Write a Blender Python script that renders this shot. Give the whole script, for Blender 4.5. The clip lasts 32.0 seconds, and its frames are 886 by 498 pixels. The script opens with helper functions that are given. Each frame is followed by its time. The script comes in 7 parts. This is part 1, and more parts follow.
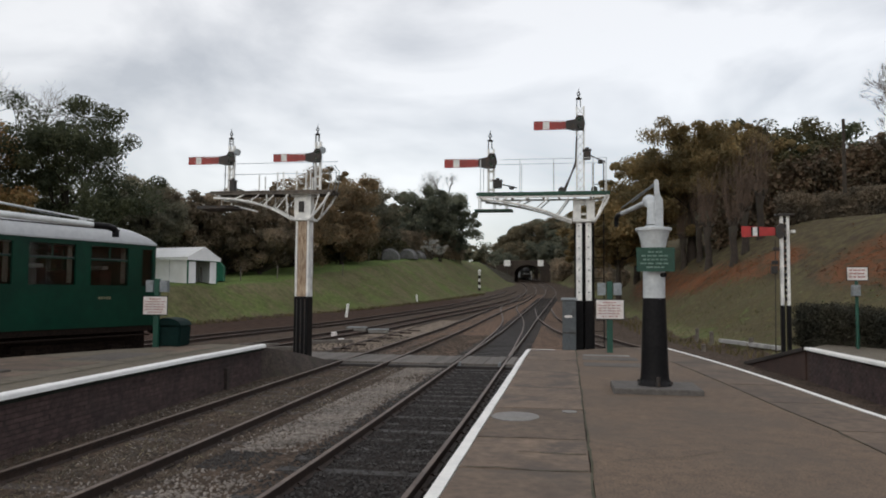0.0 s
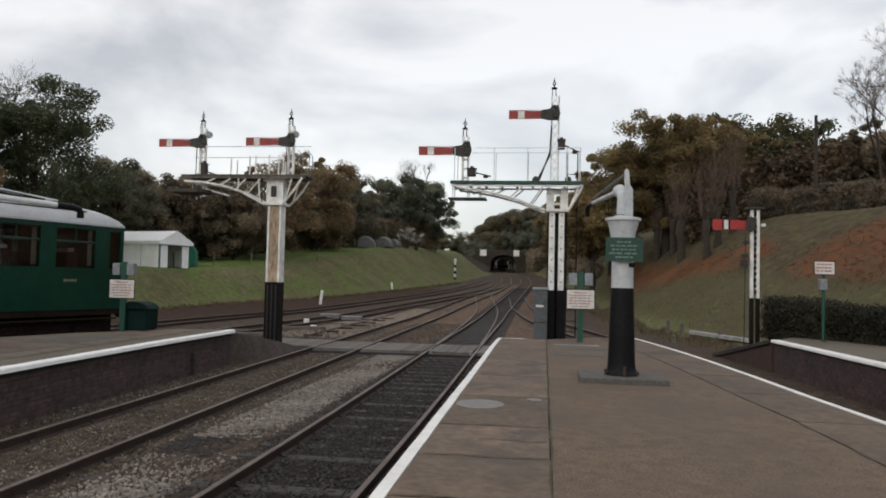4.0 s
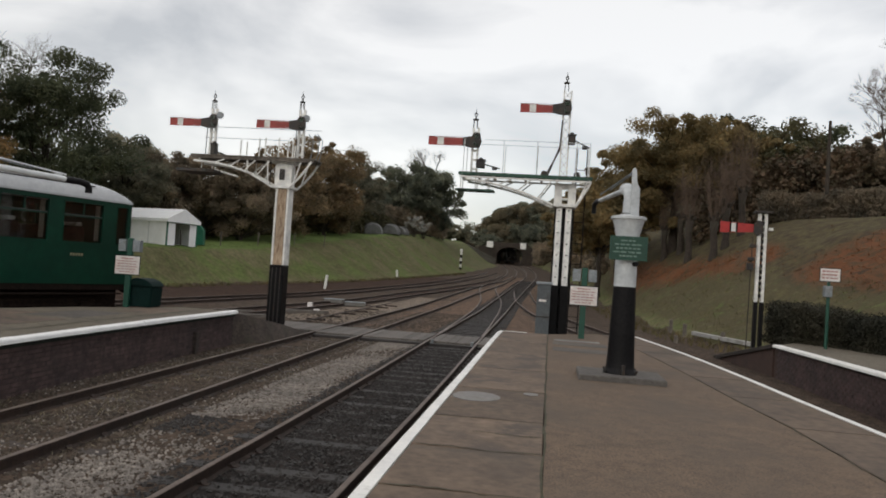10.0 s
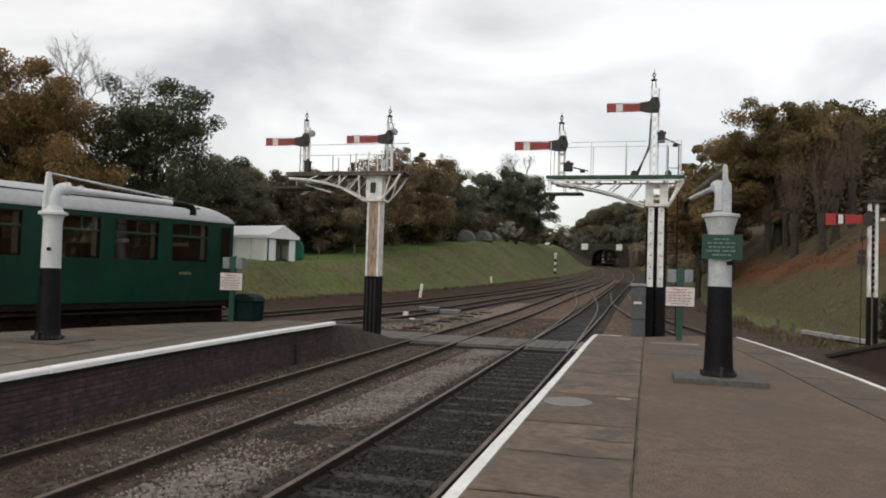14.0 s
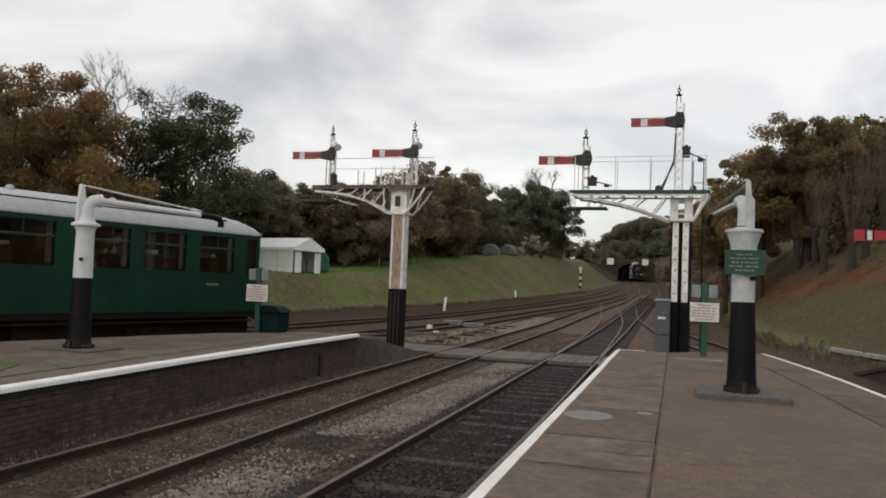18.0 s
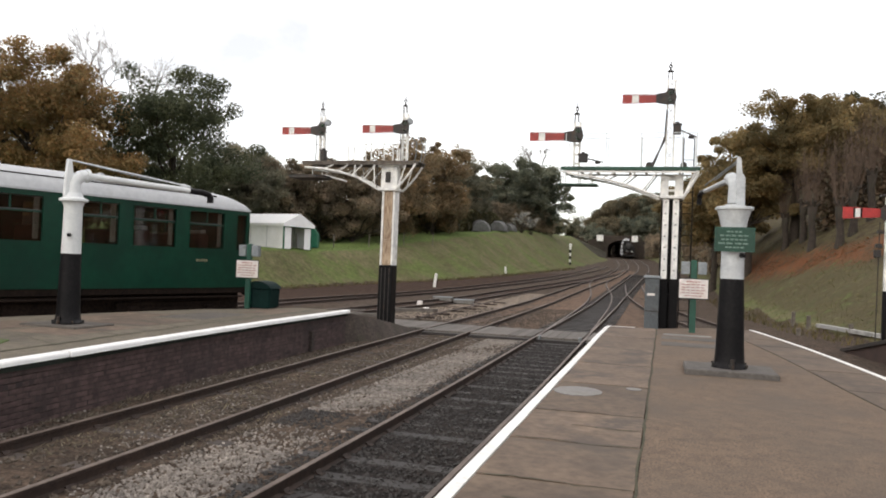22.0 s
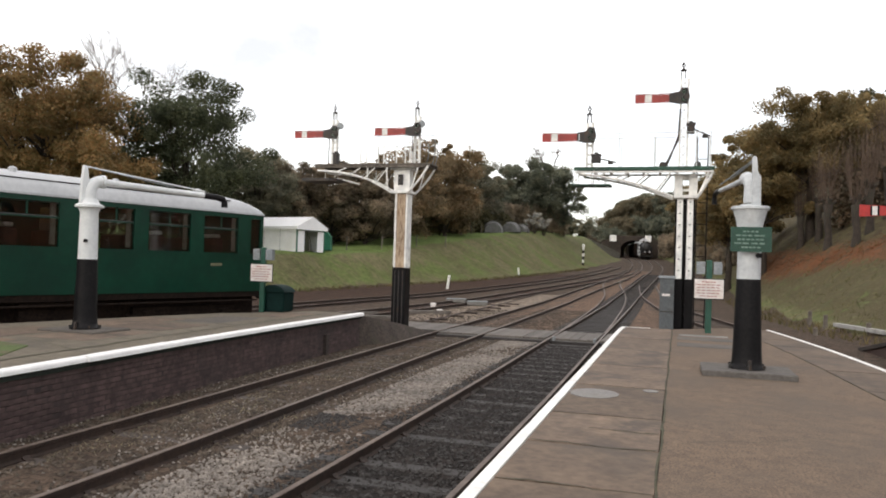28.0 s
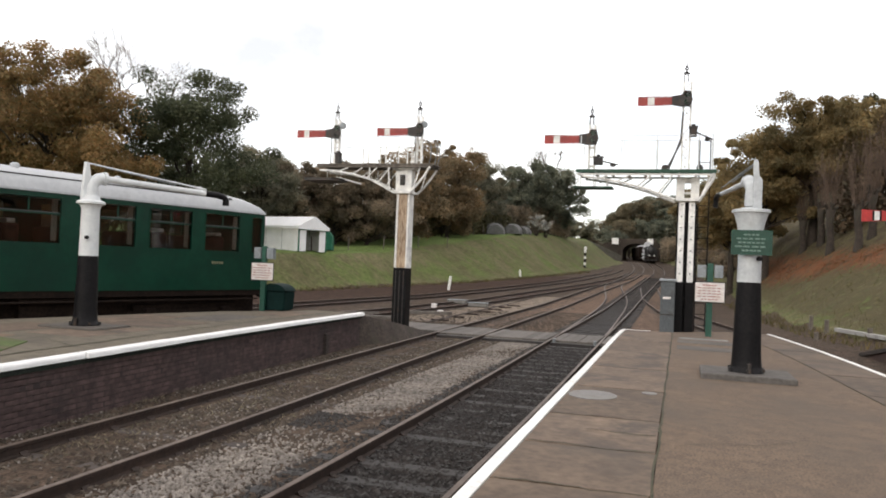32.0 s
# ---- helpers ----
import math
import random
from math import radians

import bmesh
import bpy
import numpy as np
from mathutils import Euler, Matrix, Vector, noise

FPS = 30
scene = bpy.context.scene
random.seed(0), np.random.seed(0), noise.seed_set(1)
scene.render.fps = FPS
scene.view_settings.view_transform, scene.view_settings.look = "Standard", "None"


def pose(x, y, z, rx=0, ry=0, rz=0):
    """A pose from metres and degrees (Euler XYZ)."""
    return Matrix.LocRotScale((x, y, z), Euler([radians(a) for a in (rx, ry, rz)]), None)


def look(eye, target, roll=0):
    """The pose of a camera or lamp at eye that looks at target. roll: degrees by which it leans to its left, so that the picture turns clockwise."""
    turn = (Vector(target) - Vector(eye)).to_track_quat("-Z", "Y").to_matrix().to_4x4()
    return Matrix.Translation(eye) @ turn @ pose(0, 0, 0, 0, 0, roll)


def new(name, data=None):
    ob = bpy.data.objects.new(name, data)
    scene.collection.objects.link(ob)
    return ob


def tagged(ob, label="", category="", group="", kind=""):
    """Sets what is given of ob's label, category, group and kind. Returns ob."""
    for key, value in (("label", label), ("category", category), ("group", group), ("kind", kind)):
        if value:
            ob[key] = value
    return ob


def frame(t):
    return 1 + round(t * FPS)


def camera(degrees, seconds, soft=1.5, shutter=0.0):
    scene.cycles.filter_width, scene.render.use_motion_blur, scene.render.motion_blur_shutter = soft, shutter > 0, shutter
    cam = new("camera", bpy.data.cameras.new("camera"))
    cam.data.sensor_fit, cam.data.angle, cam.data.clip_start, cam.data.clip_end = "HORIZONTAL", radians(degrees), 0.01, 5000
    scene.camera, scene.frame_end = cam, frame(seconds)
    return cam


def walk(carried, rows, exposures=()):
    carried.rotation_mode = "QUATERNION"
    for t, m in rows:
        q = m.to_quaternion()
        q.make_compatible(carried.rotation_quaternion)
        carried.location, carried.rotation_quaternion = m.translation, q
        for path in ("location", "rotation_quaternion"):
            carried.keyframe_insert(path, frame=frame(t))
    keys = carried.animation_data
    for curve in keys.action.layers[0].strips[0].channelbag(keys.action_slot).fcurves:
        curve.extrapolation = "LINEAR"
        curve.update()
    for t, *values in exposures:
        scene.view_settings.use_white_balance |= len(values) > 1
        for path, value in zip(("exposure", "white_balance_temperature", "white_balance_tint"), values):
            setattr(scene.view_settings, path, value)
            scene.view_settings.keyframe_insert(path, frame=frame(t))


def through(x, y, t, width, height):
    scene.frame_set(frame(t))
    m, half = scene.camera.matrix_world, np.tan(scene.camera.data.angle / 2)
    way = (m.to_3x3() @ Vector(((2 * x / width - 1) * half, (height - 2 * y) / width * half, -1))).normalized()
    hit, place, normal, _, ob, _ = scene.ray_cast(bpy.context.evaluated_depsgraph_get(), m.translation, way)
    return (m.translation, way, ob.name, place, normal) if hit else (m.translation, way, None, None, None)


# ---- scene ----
cam = camera(60.9, 32.0, soft=1.85)


PATH = [
    (0, (-0.179, 1.587, 2.182), (-0.507, 3.556, 2.296), 0.4),
    (0.5, (-0.27, 1.523, 2.18), (-0.49, 3.507, 2.301), 0.7),
    (1, (-0.219, 1.505, 2.162), (-0.45, 3.484, 2.332), 1.8),
    (1.5, (-0.094, 1.642, 2.154), (-0.413, 3.615, 2.235), 2.7),
    (2, (-0.044, 1.696, 2.16), (-0.367, 3.668, 2.24), 2.9),
    (2.5, (-0.04, 1.68, 2.163), (-0.343, 3.655, 2.252), 1.8),
    (3, (-0.047, 1.666, 2.156), (-0.334, 3.643, 2.243), 2.0),
    (3.5, (-0.063, 1.692, 2.151), (-0.341, 3.671, 2.235), 1.7),
    (5.5, (-0.099, 1.658, 2.177), (-0.35, 3.64, 2.267), 0.4),
    (6, (-0.098, 1.658, 2.173), (-0.373, 3.638, 2.244), 0.8),
    (6.5, (-0.102, 1.668, 2.171), (-0.398, 3.646, 2.219), 0.7),
    (7, (-0.1, 1.696, 2.174), (-0.381, 3.676, 2.205), 1.0),
    (7.5, (-0.089, 1.662, 2.177), (-0.342, 3.646, 2.212), 0.1),
    (8, (-0.093, 1.663, 2.171), (-0.376, 3.642, 2.24), -0.4),
    (8.5, (-0.097, 1.632, 2.181), (-0.361, 3.613, 2.231), 0.5),
    (9, (-0.065, 1.672, 2.18), (-0.325, 3.655, 2.229), 2.5),
    (9.5, (-0.039, 1.679, 2.176), (-0.301, 3.661, 2.232), 3.1),
    (10, (-0.036, 1.683, 2.176), (-0.32, 3.662, 2.233), 3.8),
    (10.5, (-0.038, 1.686, 2.169), (-0.347, 3.661, 2.228), 3.6),
    (11, (-0.038, 1.671, 2.173), (-0.352, 3.645, 2.238), 3.3),
    (11.5, (-0.013, 1.673, 2.172), (-0.348, 3.643, 2.249), 2.9),
    (12, (-0.006, 1.7, 2.178), (-0.372, 3.664, 2.26), 2.8),
    (12.5, (0.013, 1.698, 2.181), (-0.377, 3.658, 2.26), 2.2),
    (13, (0.033, 1.706, 2.185), (-0.385, 3.66, 2.279), 2.4),
    (13.5, (0.059, 1.646, 2.196), (-0.448, 3.58, 2.259), 1.2),
    (15.5, (0.133, 1.55, 2.212), (-0.415, 3.472, 2.295), 2.2),
    (16, (0.141, 1.577, 2.217), (-0.387, 3.503, 2.322), 0.8),
    (16.5, (0.143, 1.524, 2.192), (-0.411, 3.444, 2.288), 0.2),
    (17, (0.151, 1.528, 2.202), (-0.421, 3.441, 2.313), 0.4),
    (17.5, (0.149, 1.458, 2.191), (-0.446, 3.365, 2.293), 1.3),
    (18, (0.149, 1.492, 2.196), (-0.443, 3.4, 2.291), 2.2),
    (18.5, (0.135, 1.482, 2.195), (-0.458, 3.39, 2.274), 2.9),
    (19, (0.135, 1.446, 2.187), (-0.475, 3.348, 2.281), 3.6),
    (19.5, (0.109, 1.456, 2.193), (-0.484, 3.364, 2.274), 3.5),
    (20, (0.11, 1.426, 2.21), (-0.51, 3.327, 2.232), 0.4),
    (20.5, (0.118, 1.42, 2.206), (-0.598, 3.288, 2.2), 0.3),
    (21, (0.135, 1.42, 2.195), (-0.599, 3.279, 2.238), 0.3),
    (21.5, (0.124, 1.387, 2.204), (-0.499, 3.287, 2.248), 1.0),
    (22, (0.133, 1.497, 2.2), (-0.432, 3.415, 2.233), 2.3),
    (22.5, (0.123, 1.492, 2.209), (-0.446, 3.408, 2.261), 2.8),
    (23, (0.117, 1.488, 2.197), (-0.454, 3.404, 2.258), 3.3),
    (23.5, (0.101, 1.456, 2.195), (-0.476, 3.37, 2.268), 2.9),
    (24, (0.097, 1.47, 2.197), (-0.46, 3.389, 2.268), 2.3),
    (24.5, (0.093, 1.498, 2.202), (-0.461, 3.419, 2.267), 2.2),
    (25, (0.094, 1.486, 2.201), (-0.466, 3.406, 2.239), 1.6),
    (25.5, (0.115, 1.493, 2.201), (-0.465, 3.406, 2.239), 2.0),
    (27.5, (0.099, 1.467, 2.205), (-0.498, 3.376, 2.231), 1.8),
    (28, (0.107, 1.499, 2.215), (-0.49, 3.408, 2.251), 1.8),
    (28.5, (0.094, 1.494, 2.214), (-0.504, 3.403, 2.232), 1.5),
    (29, (0.104, 1.499, 2.193), (-0.495, 3.407, 2.215), 2.5),
    (29.5, (0.089, 1.526, 2.198), (-0.503, 3.436, 2.218), 2.8),
    (30, (0.102, 1.526, 2.199), (-0.492, 3.435, 2.238), 2.6),
    (30.5, (0.115, 1.54, 2.205), (-0.493, 3.445, 2.238), 3.6),
    (31, (0.134, 1.534, 2.207), (-0.479, 3.437, 2.228), 3.7),
    (31.5, (0.143, 1.542, 2.197), (-0.471, 3.445, 2.218), 2.6),
    (32, (0.131, 1.511, 2.199), (-0.471, 3.418, 2.238), 2.4),
]
walk(cam, [(t, look(eye, target, roll)) for t, eye, target, roll in PATH], exposures=[(0, -0.47, 6650, 10), (0.8, -0.61, 6650, 10), (2.0, -0.57, 6650, 10), (3.0, -0.40, 6700, 10), (4.5, -0.47, 6800, 10), (6, -0.51, 6900, 10), (8, -0.43, 6900, 10), (9, -0.48, 6900, 10), (10, -0.46, 6900, 10), (13, -0.41, 6900, 10), (15.5, -0.31, 7000, 11), (16.6, -0.35, 7000, 11), (18.0, -0.47, 7000, 11), (19.6, -0.42, 7000, 11), (20.8, 0.2, 7000, 12), (22.0, 0.28, 7000, 12), (32, 0.28, 7000, 12)])

# ---- light: an overcast autumn sky ----
SUN_EL, SUN_AZ = radians(32), radians(200)
world = bpy.data.worlds.new("overcast_sky")
scene.world = world
world.use_nodes = True
wn, wl = world.node_tree.nodes, world.node_tree.links
wn.clear()
w_out = wn.new("ShaderNodeOutputWorld")
sky = wn.new("ShaderNodeTexSky")
sky.sky_type, sky.sun_disc, sky.sun_elevation, sky.sun_rotation = "NISHITA", False, SUN_EL, SUN_AZ
sky_bg = wn.new("ShaderNodeBackground")
sky_bg.inputs["Strength"].default_value = 0.05
wl.new(sky.outputs[0], sky_bg.inputs["Color"])
w_co = wn.new("ShaderNodeTexCoord")
w_map = wn.new("ShaderNodeMapping")
w_map.inputs["Scale"].default_value = (1.0, 1.0, 2.3)
wl.new(w_co.outputs["Generated"], w_map.inputs["Vector"])
w_n1 = wn.new("ShaderNodeTexNoise")
w_n1.inputs["Scale"].default_value, w_n1.inputs["Detail"].default_value, w_n1.inputs["Roughness"].default_value = 2.5, 6, 0.52
w_n1.inputs["Distortion"].default_value = 0.4
wl.new(w_map.outputs[0], w_n1.inputs["Vector"])
w_ramp = wn.new("ShaderNodeValToRGB")
w_ramp.color_ramp.elements[0].position, w_ramp.color_ramp.elements[0].color = 0.36, (0.61, 0.62, 0.64, 1)
w_ramp.color_ramp.elements[1].position, w_ramp.color_ramp.elements[1].color = 0.58, (1.06, 1.06, 1.065, 1)
wl.new(w_n1.outputs["Fac"], w_ramp.inputs["Fac"])
cloud_bg = wn.new("ShaderNodeBackground")
cloud_bg.inputs["Strength"].default_value = 1.05
wl.new(w_ramp.outputs[0], cloud_bg.inputs["Color"])
w_add = wn.new("ShaderNodeAddShader")
wl.new(sky_bg.outputs[0], w_add.inputs[0])
wl.new(cloud_bg.outputs[0], w_add.inputs[1])
wl.new(w_add.outputs[0], w_out.inputs["Surface"])

sun_data = bpy.data.lights.new("sun", "SUN")
sun_data.energy, sun_data.angle, sun_data.color = 0.5, radians(30), (1.0, 0.97, 0.92)
sun = new("sun", sun_data)
sun.matrix_world = look((0, 0, 0), (-math.sin(SUN_AZ) * math.cos(SUN_EL), -math.cos(SUN_AZ) * math.cos(SUN_EL), -math.sin(SUN_EL)))


# ---- materials ----
def nodes_of(name):
    m = bpy.data.materials.new(name)
    m.use_nodes = True
    t = m.node_tree
    return m, t.nodes, t.links, t.nodes["Principled BSDF"]


def noise_node(n, l, co, scale, detail=4, rough=0.6, stretch=None):
    x = n.new("ShaderNodeTexNoise")
    x.inputs["Scale"].default_value, x.inputs["Detail"].default_value, x.inputs["Roughness"].default_value = scale, detail, rough
    if stretch:
        mp = n.new("ShaderNodeMapping")
        mp.inputs["Scale"].default_value = stretch
        l.new(co, mp.inputs["Vector"])
        co = mp.outputs[0]
    l.new(co, x.inputs["Vector"])
    return x.outputs["Fac"]


def ramp_node(n, l, fac, a, b, lo=0.35, hi=0.65):
    r = n.new("ShaderNodeValToRGB")
    r.color_ramp.elements[0].position, r.color_ramp.elements[0].color = lo, (*a, 1)
    r.color_ramp.elements[1].position, r.color_ramp.elements[1].color = hi, (*b, 1)
    l.new(fac, r.inputs["Fac"])
    return r.outputs[0]


def mix_node(n, l, fac, a, b, kind="MIX"):
    x = n.new("ShaderNodeMix")
    x.data_type, x.blend_type = "RGBA", kind
    if isinstance(fac, float):
        x.inputs[0].default_value = fac
    else:
        l.new(fac, x.inputs[0])
    for s, v in ((6, a), (7, b)):
        if isinstance(v, tuple):
            x.inputs[s].default_value = (*v, 1)
        else:
            l.new(v, x.inputs[s])
    return x.outputs[2]


def surface(name, a, b, dirt=None, big=0.8, fine=14.0, rough=0.7, metal=0.0, bump=0.15, dist=0.01, dirty=(0.5, 0.72), stretch=None, spread=0.0, coat=0.0, mottle=1.0, gloss=0.5):
    """A worn surface: two tones at a fine scale, stains of dirt at a large one, and a fine relief."""
    m, n, l, p = nodes_of(name)
    co = n.new("ShaderNodeTexCoord").outputs["Object"]
    f = noise_node(n, l, co, fine, 5, 0.65, stretch)
    col = ramp_node(n, l, f, a, b)
    blotch = noise_node(n, l, co, max(0.6, fine / 7), 4, 0.6)
    col = mix_node(n, l, 1.0, col, ramp_node(n, l, blotch, tuple(1 - mottle * v for v in (0.20, 0.20, 0.19)), tuple(1 + mottle * v for v in (0.16, 0.15, 0.13))), "MULTIPLY")
    if dirt:
        g = noise_node(n, l, co, big, 6, 0.7)
        gm = ramp_node(n, l, g, (0, 0, 0), (1, 1, 1), *dirty)
        col = mix_node(n, l, gm, col, dirt)
    if spread:
        info = n.new("ShaderNodeObjectInfo")
        hsv = n.new("ShaderNodeHueSaturation")
        mr = n.new("ShaderNodeMapRange")
        mr.inputs["To Min"].default_value, mr.inputs["To Max"].default_value = 1 - spread, 1 + spread
        l.new(info.outputs["Random"], mr.inputs["Value"])
        l.new(mr.outputs[0], hsv.inputs["Value"])
        l.new(col, hsv.inputs["Color"])
        col = hsv.outputs[0]
    l.new(col, p.inputs["Base Color"])
    p.inputs["Roughness"].default_value, p.inputs["Metallic"].default_value = rough, metal
    p.inputs["Coat Weight"].default_value = coat
    p.inputs["Specular IOR Level"].default_value = gloss
    if bump:
        bn = n.new("ShaderNodeBump")
        bn.inputs["Strength"].default_value, bn.inputs["Distance"].default_value = bump, dist
        l.new(f, bn.inputs["Height"])
        l.new(bn.outputs[0], p.inputs["Normal"])
    return m


def island_brick():
    """Brick tones that change from one joined brick to the next."""
    m = surface("sooty_brick_run", (0.047, 0.030, 0.029), (0.098, 0.063, 0.060), (0.036, 0.028, 0.027), 0.7, 7, 0.9, bump=0.4, dist=0.006)
    n, l = m.node_tree.nodes, m.node_tree.links
    p = n["Principled BSDF"]
    src = p.inputs["Base Color"].links[0].from_socket
    geo, mr, hsv = n.new("ShaderNodeNewGeometry"), n.new("ShaderNodeMapRange"), n.new("ShaderNodeHueSaturation")
    mr.inputs["To Min"].default_value, mr.inputs["To Max"].default_value = 0.8, 1.22
    l.new(geo.outputs["Random Per Island"], mr.inputs["Value"])
    l.new(mr.outputs[0], hsv.inputs["Value"])
    l.new(src, hsv.inputs["Color"])
    l.new(hsv.outputs[0], p.inputs["Base Color"])
    return m


def leafy(name, tones, rough=0.6, through=0.25):
    """Leaves in several tones, each leaf of its own."""
    m, n, l, p = nodes_of(name)
    geo = n.new("ShaderNodeNewGeometry")
    r = n.new("ShaderNodeValToRGB")
    r.color_ramp.interpolation = "CONSTANT"
    while len(r.color_ramp.elements) < len(tones):
        r.color_ramp.elements.new(0.5)
    for k, c in enumerate(tones):
        r.color_ramp.elements[k].position, r.color_ramp.elements[k].color = k / len(tones), (*c, 1)
    l.new(geo.outputs["Random Per Island"], r.inputs["Fac"])
    co = n.new("ShaderNodeTexCoord").outputs["Object"]
    mean = tuple(sum(c[k] for c in tones) / len(tones) for k in range(3))
    leaf = mix_node(n, l, 0.45, r.outputs[0], mean)
    big = noise_node(n, l, co, 0.55, 4, 0.6)
    mul = mix_node(n, l, 1.0, leaf, ramp_node(n, l, big, (0.62, 0.66, 0.68), (1.36, 1.28, 1.18), 0.36, 0.64), "MULTIPLY")
    info, mr, hsv = n.new("ShaderNodeObjectInfo"), n.new("ShaderNodeMapRange"), n.new("ShaderNodeHueSaturation")
    mr.inputs["To Min"].default_value, mr.inputs["To Max"].default_value = 0.86, 1.16
    l.new(info.outputs["Random"], mr.inputs["Value"])
    l.new(mr.outputs[0], hsv.inputs["Value"])
    l.new(mul, hsv.inputs["Color"])
    mul = hsv.outputs[0]
    l.new(mul, p.inputs["Base Color"])
    p.inputs["Roughness"].default_value = rough
    p.inputs["Specular IOR Level"].default_value = 0.2
    tr = n.new("ShaderNodeBsdfTranslucent")
    l.new(mul, tr.inputs["Color"])
    mx = n.new("ShaderNodeMixShader")
    mx.inputs[0].default_value = through
    l.new(p.outputs[0], mx.inputs[1])
    l.new(tr.outputs[0], mx.inputs[2])
    l.new(mx.outputs[0], n["Material Output"].inputs["Surface"])
    return m


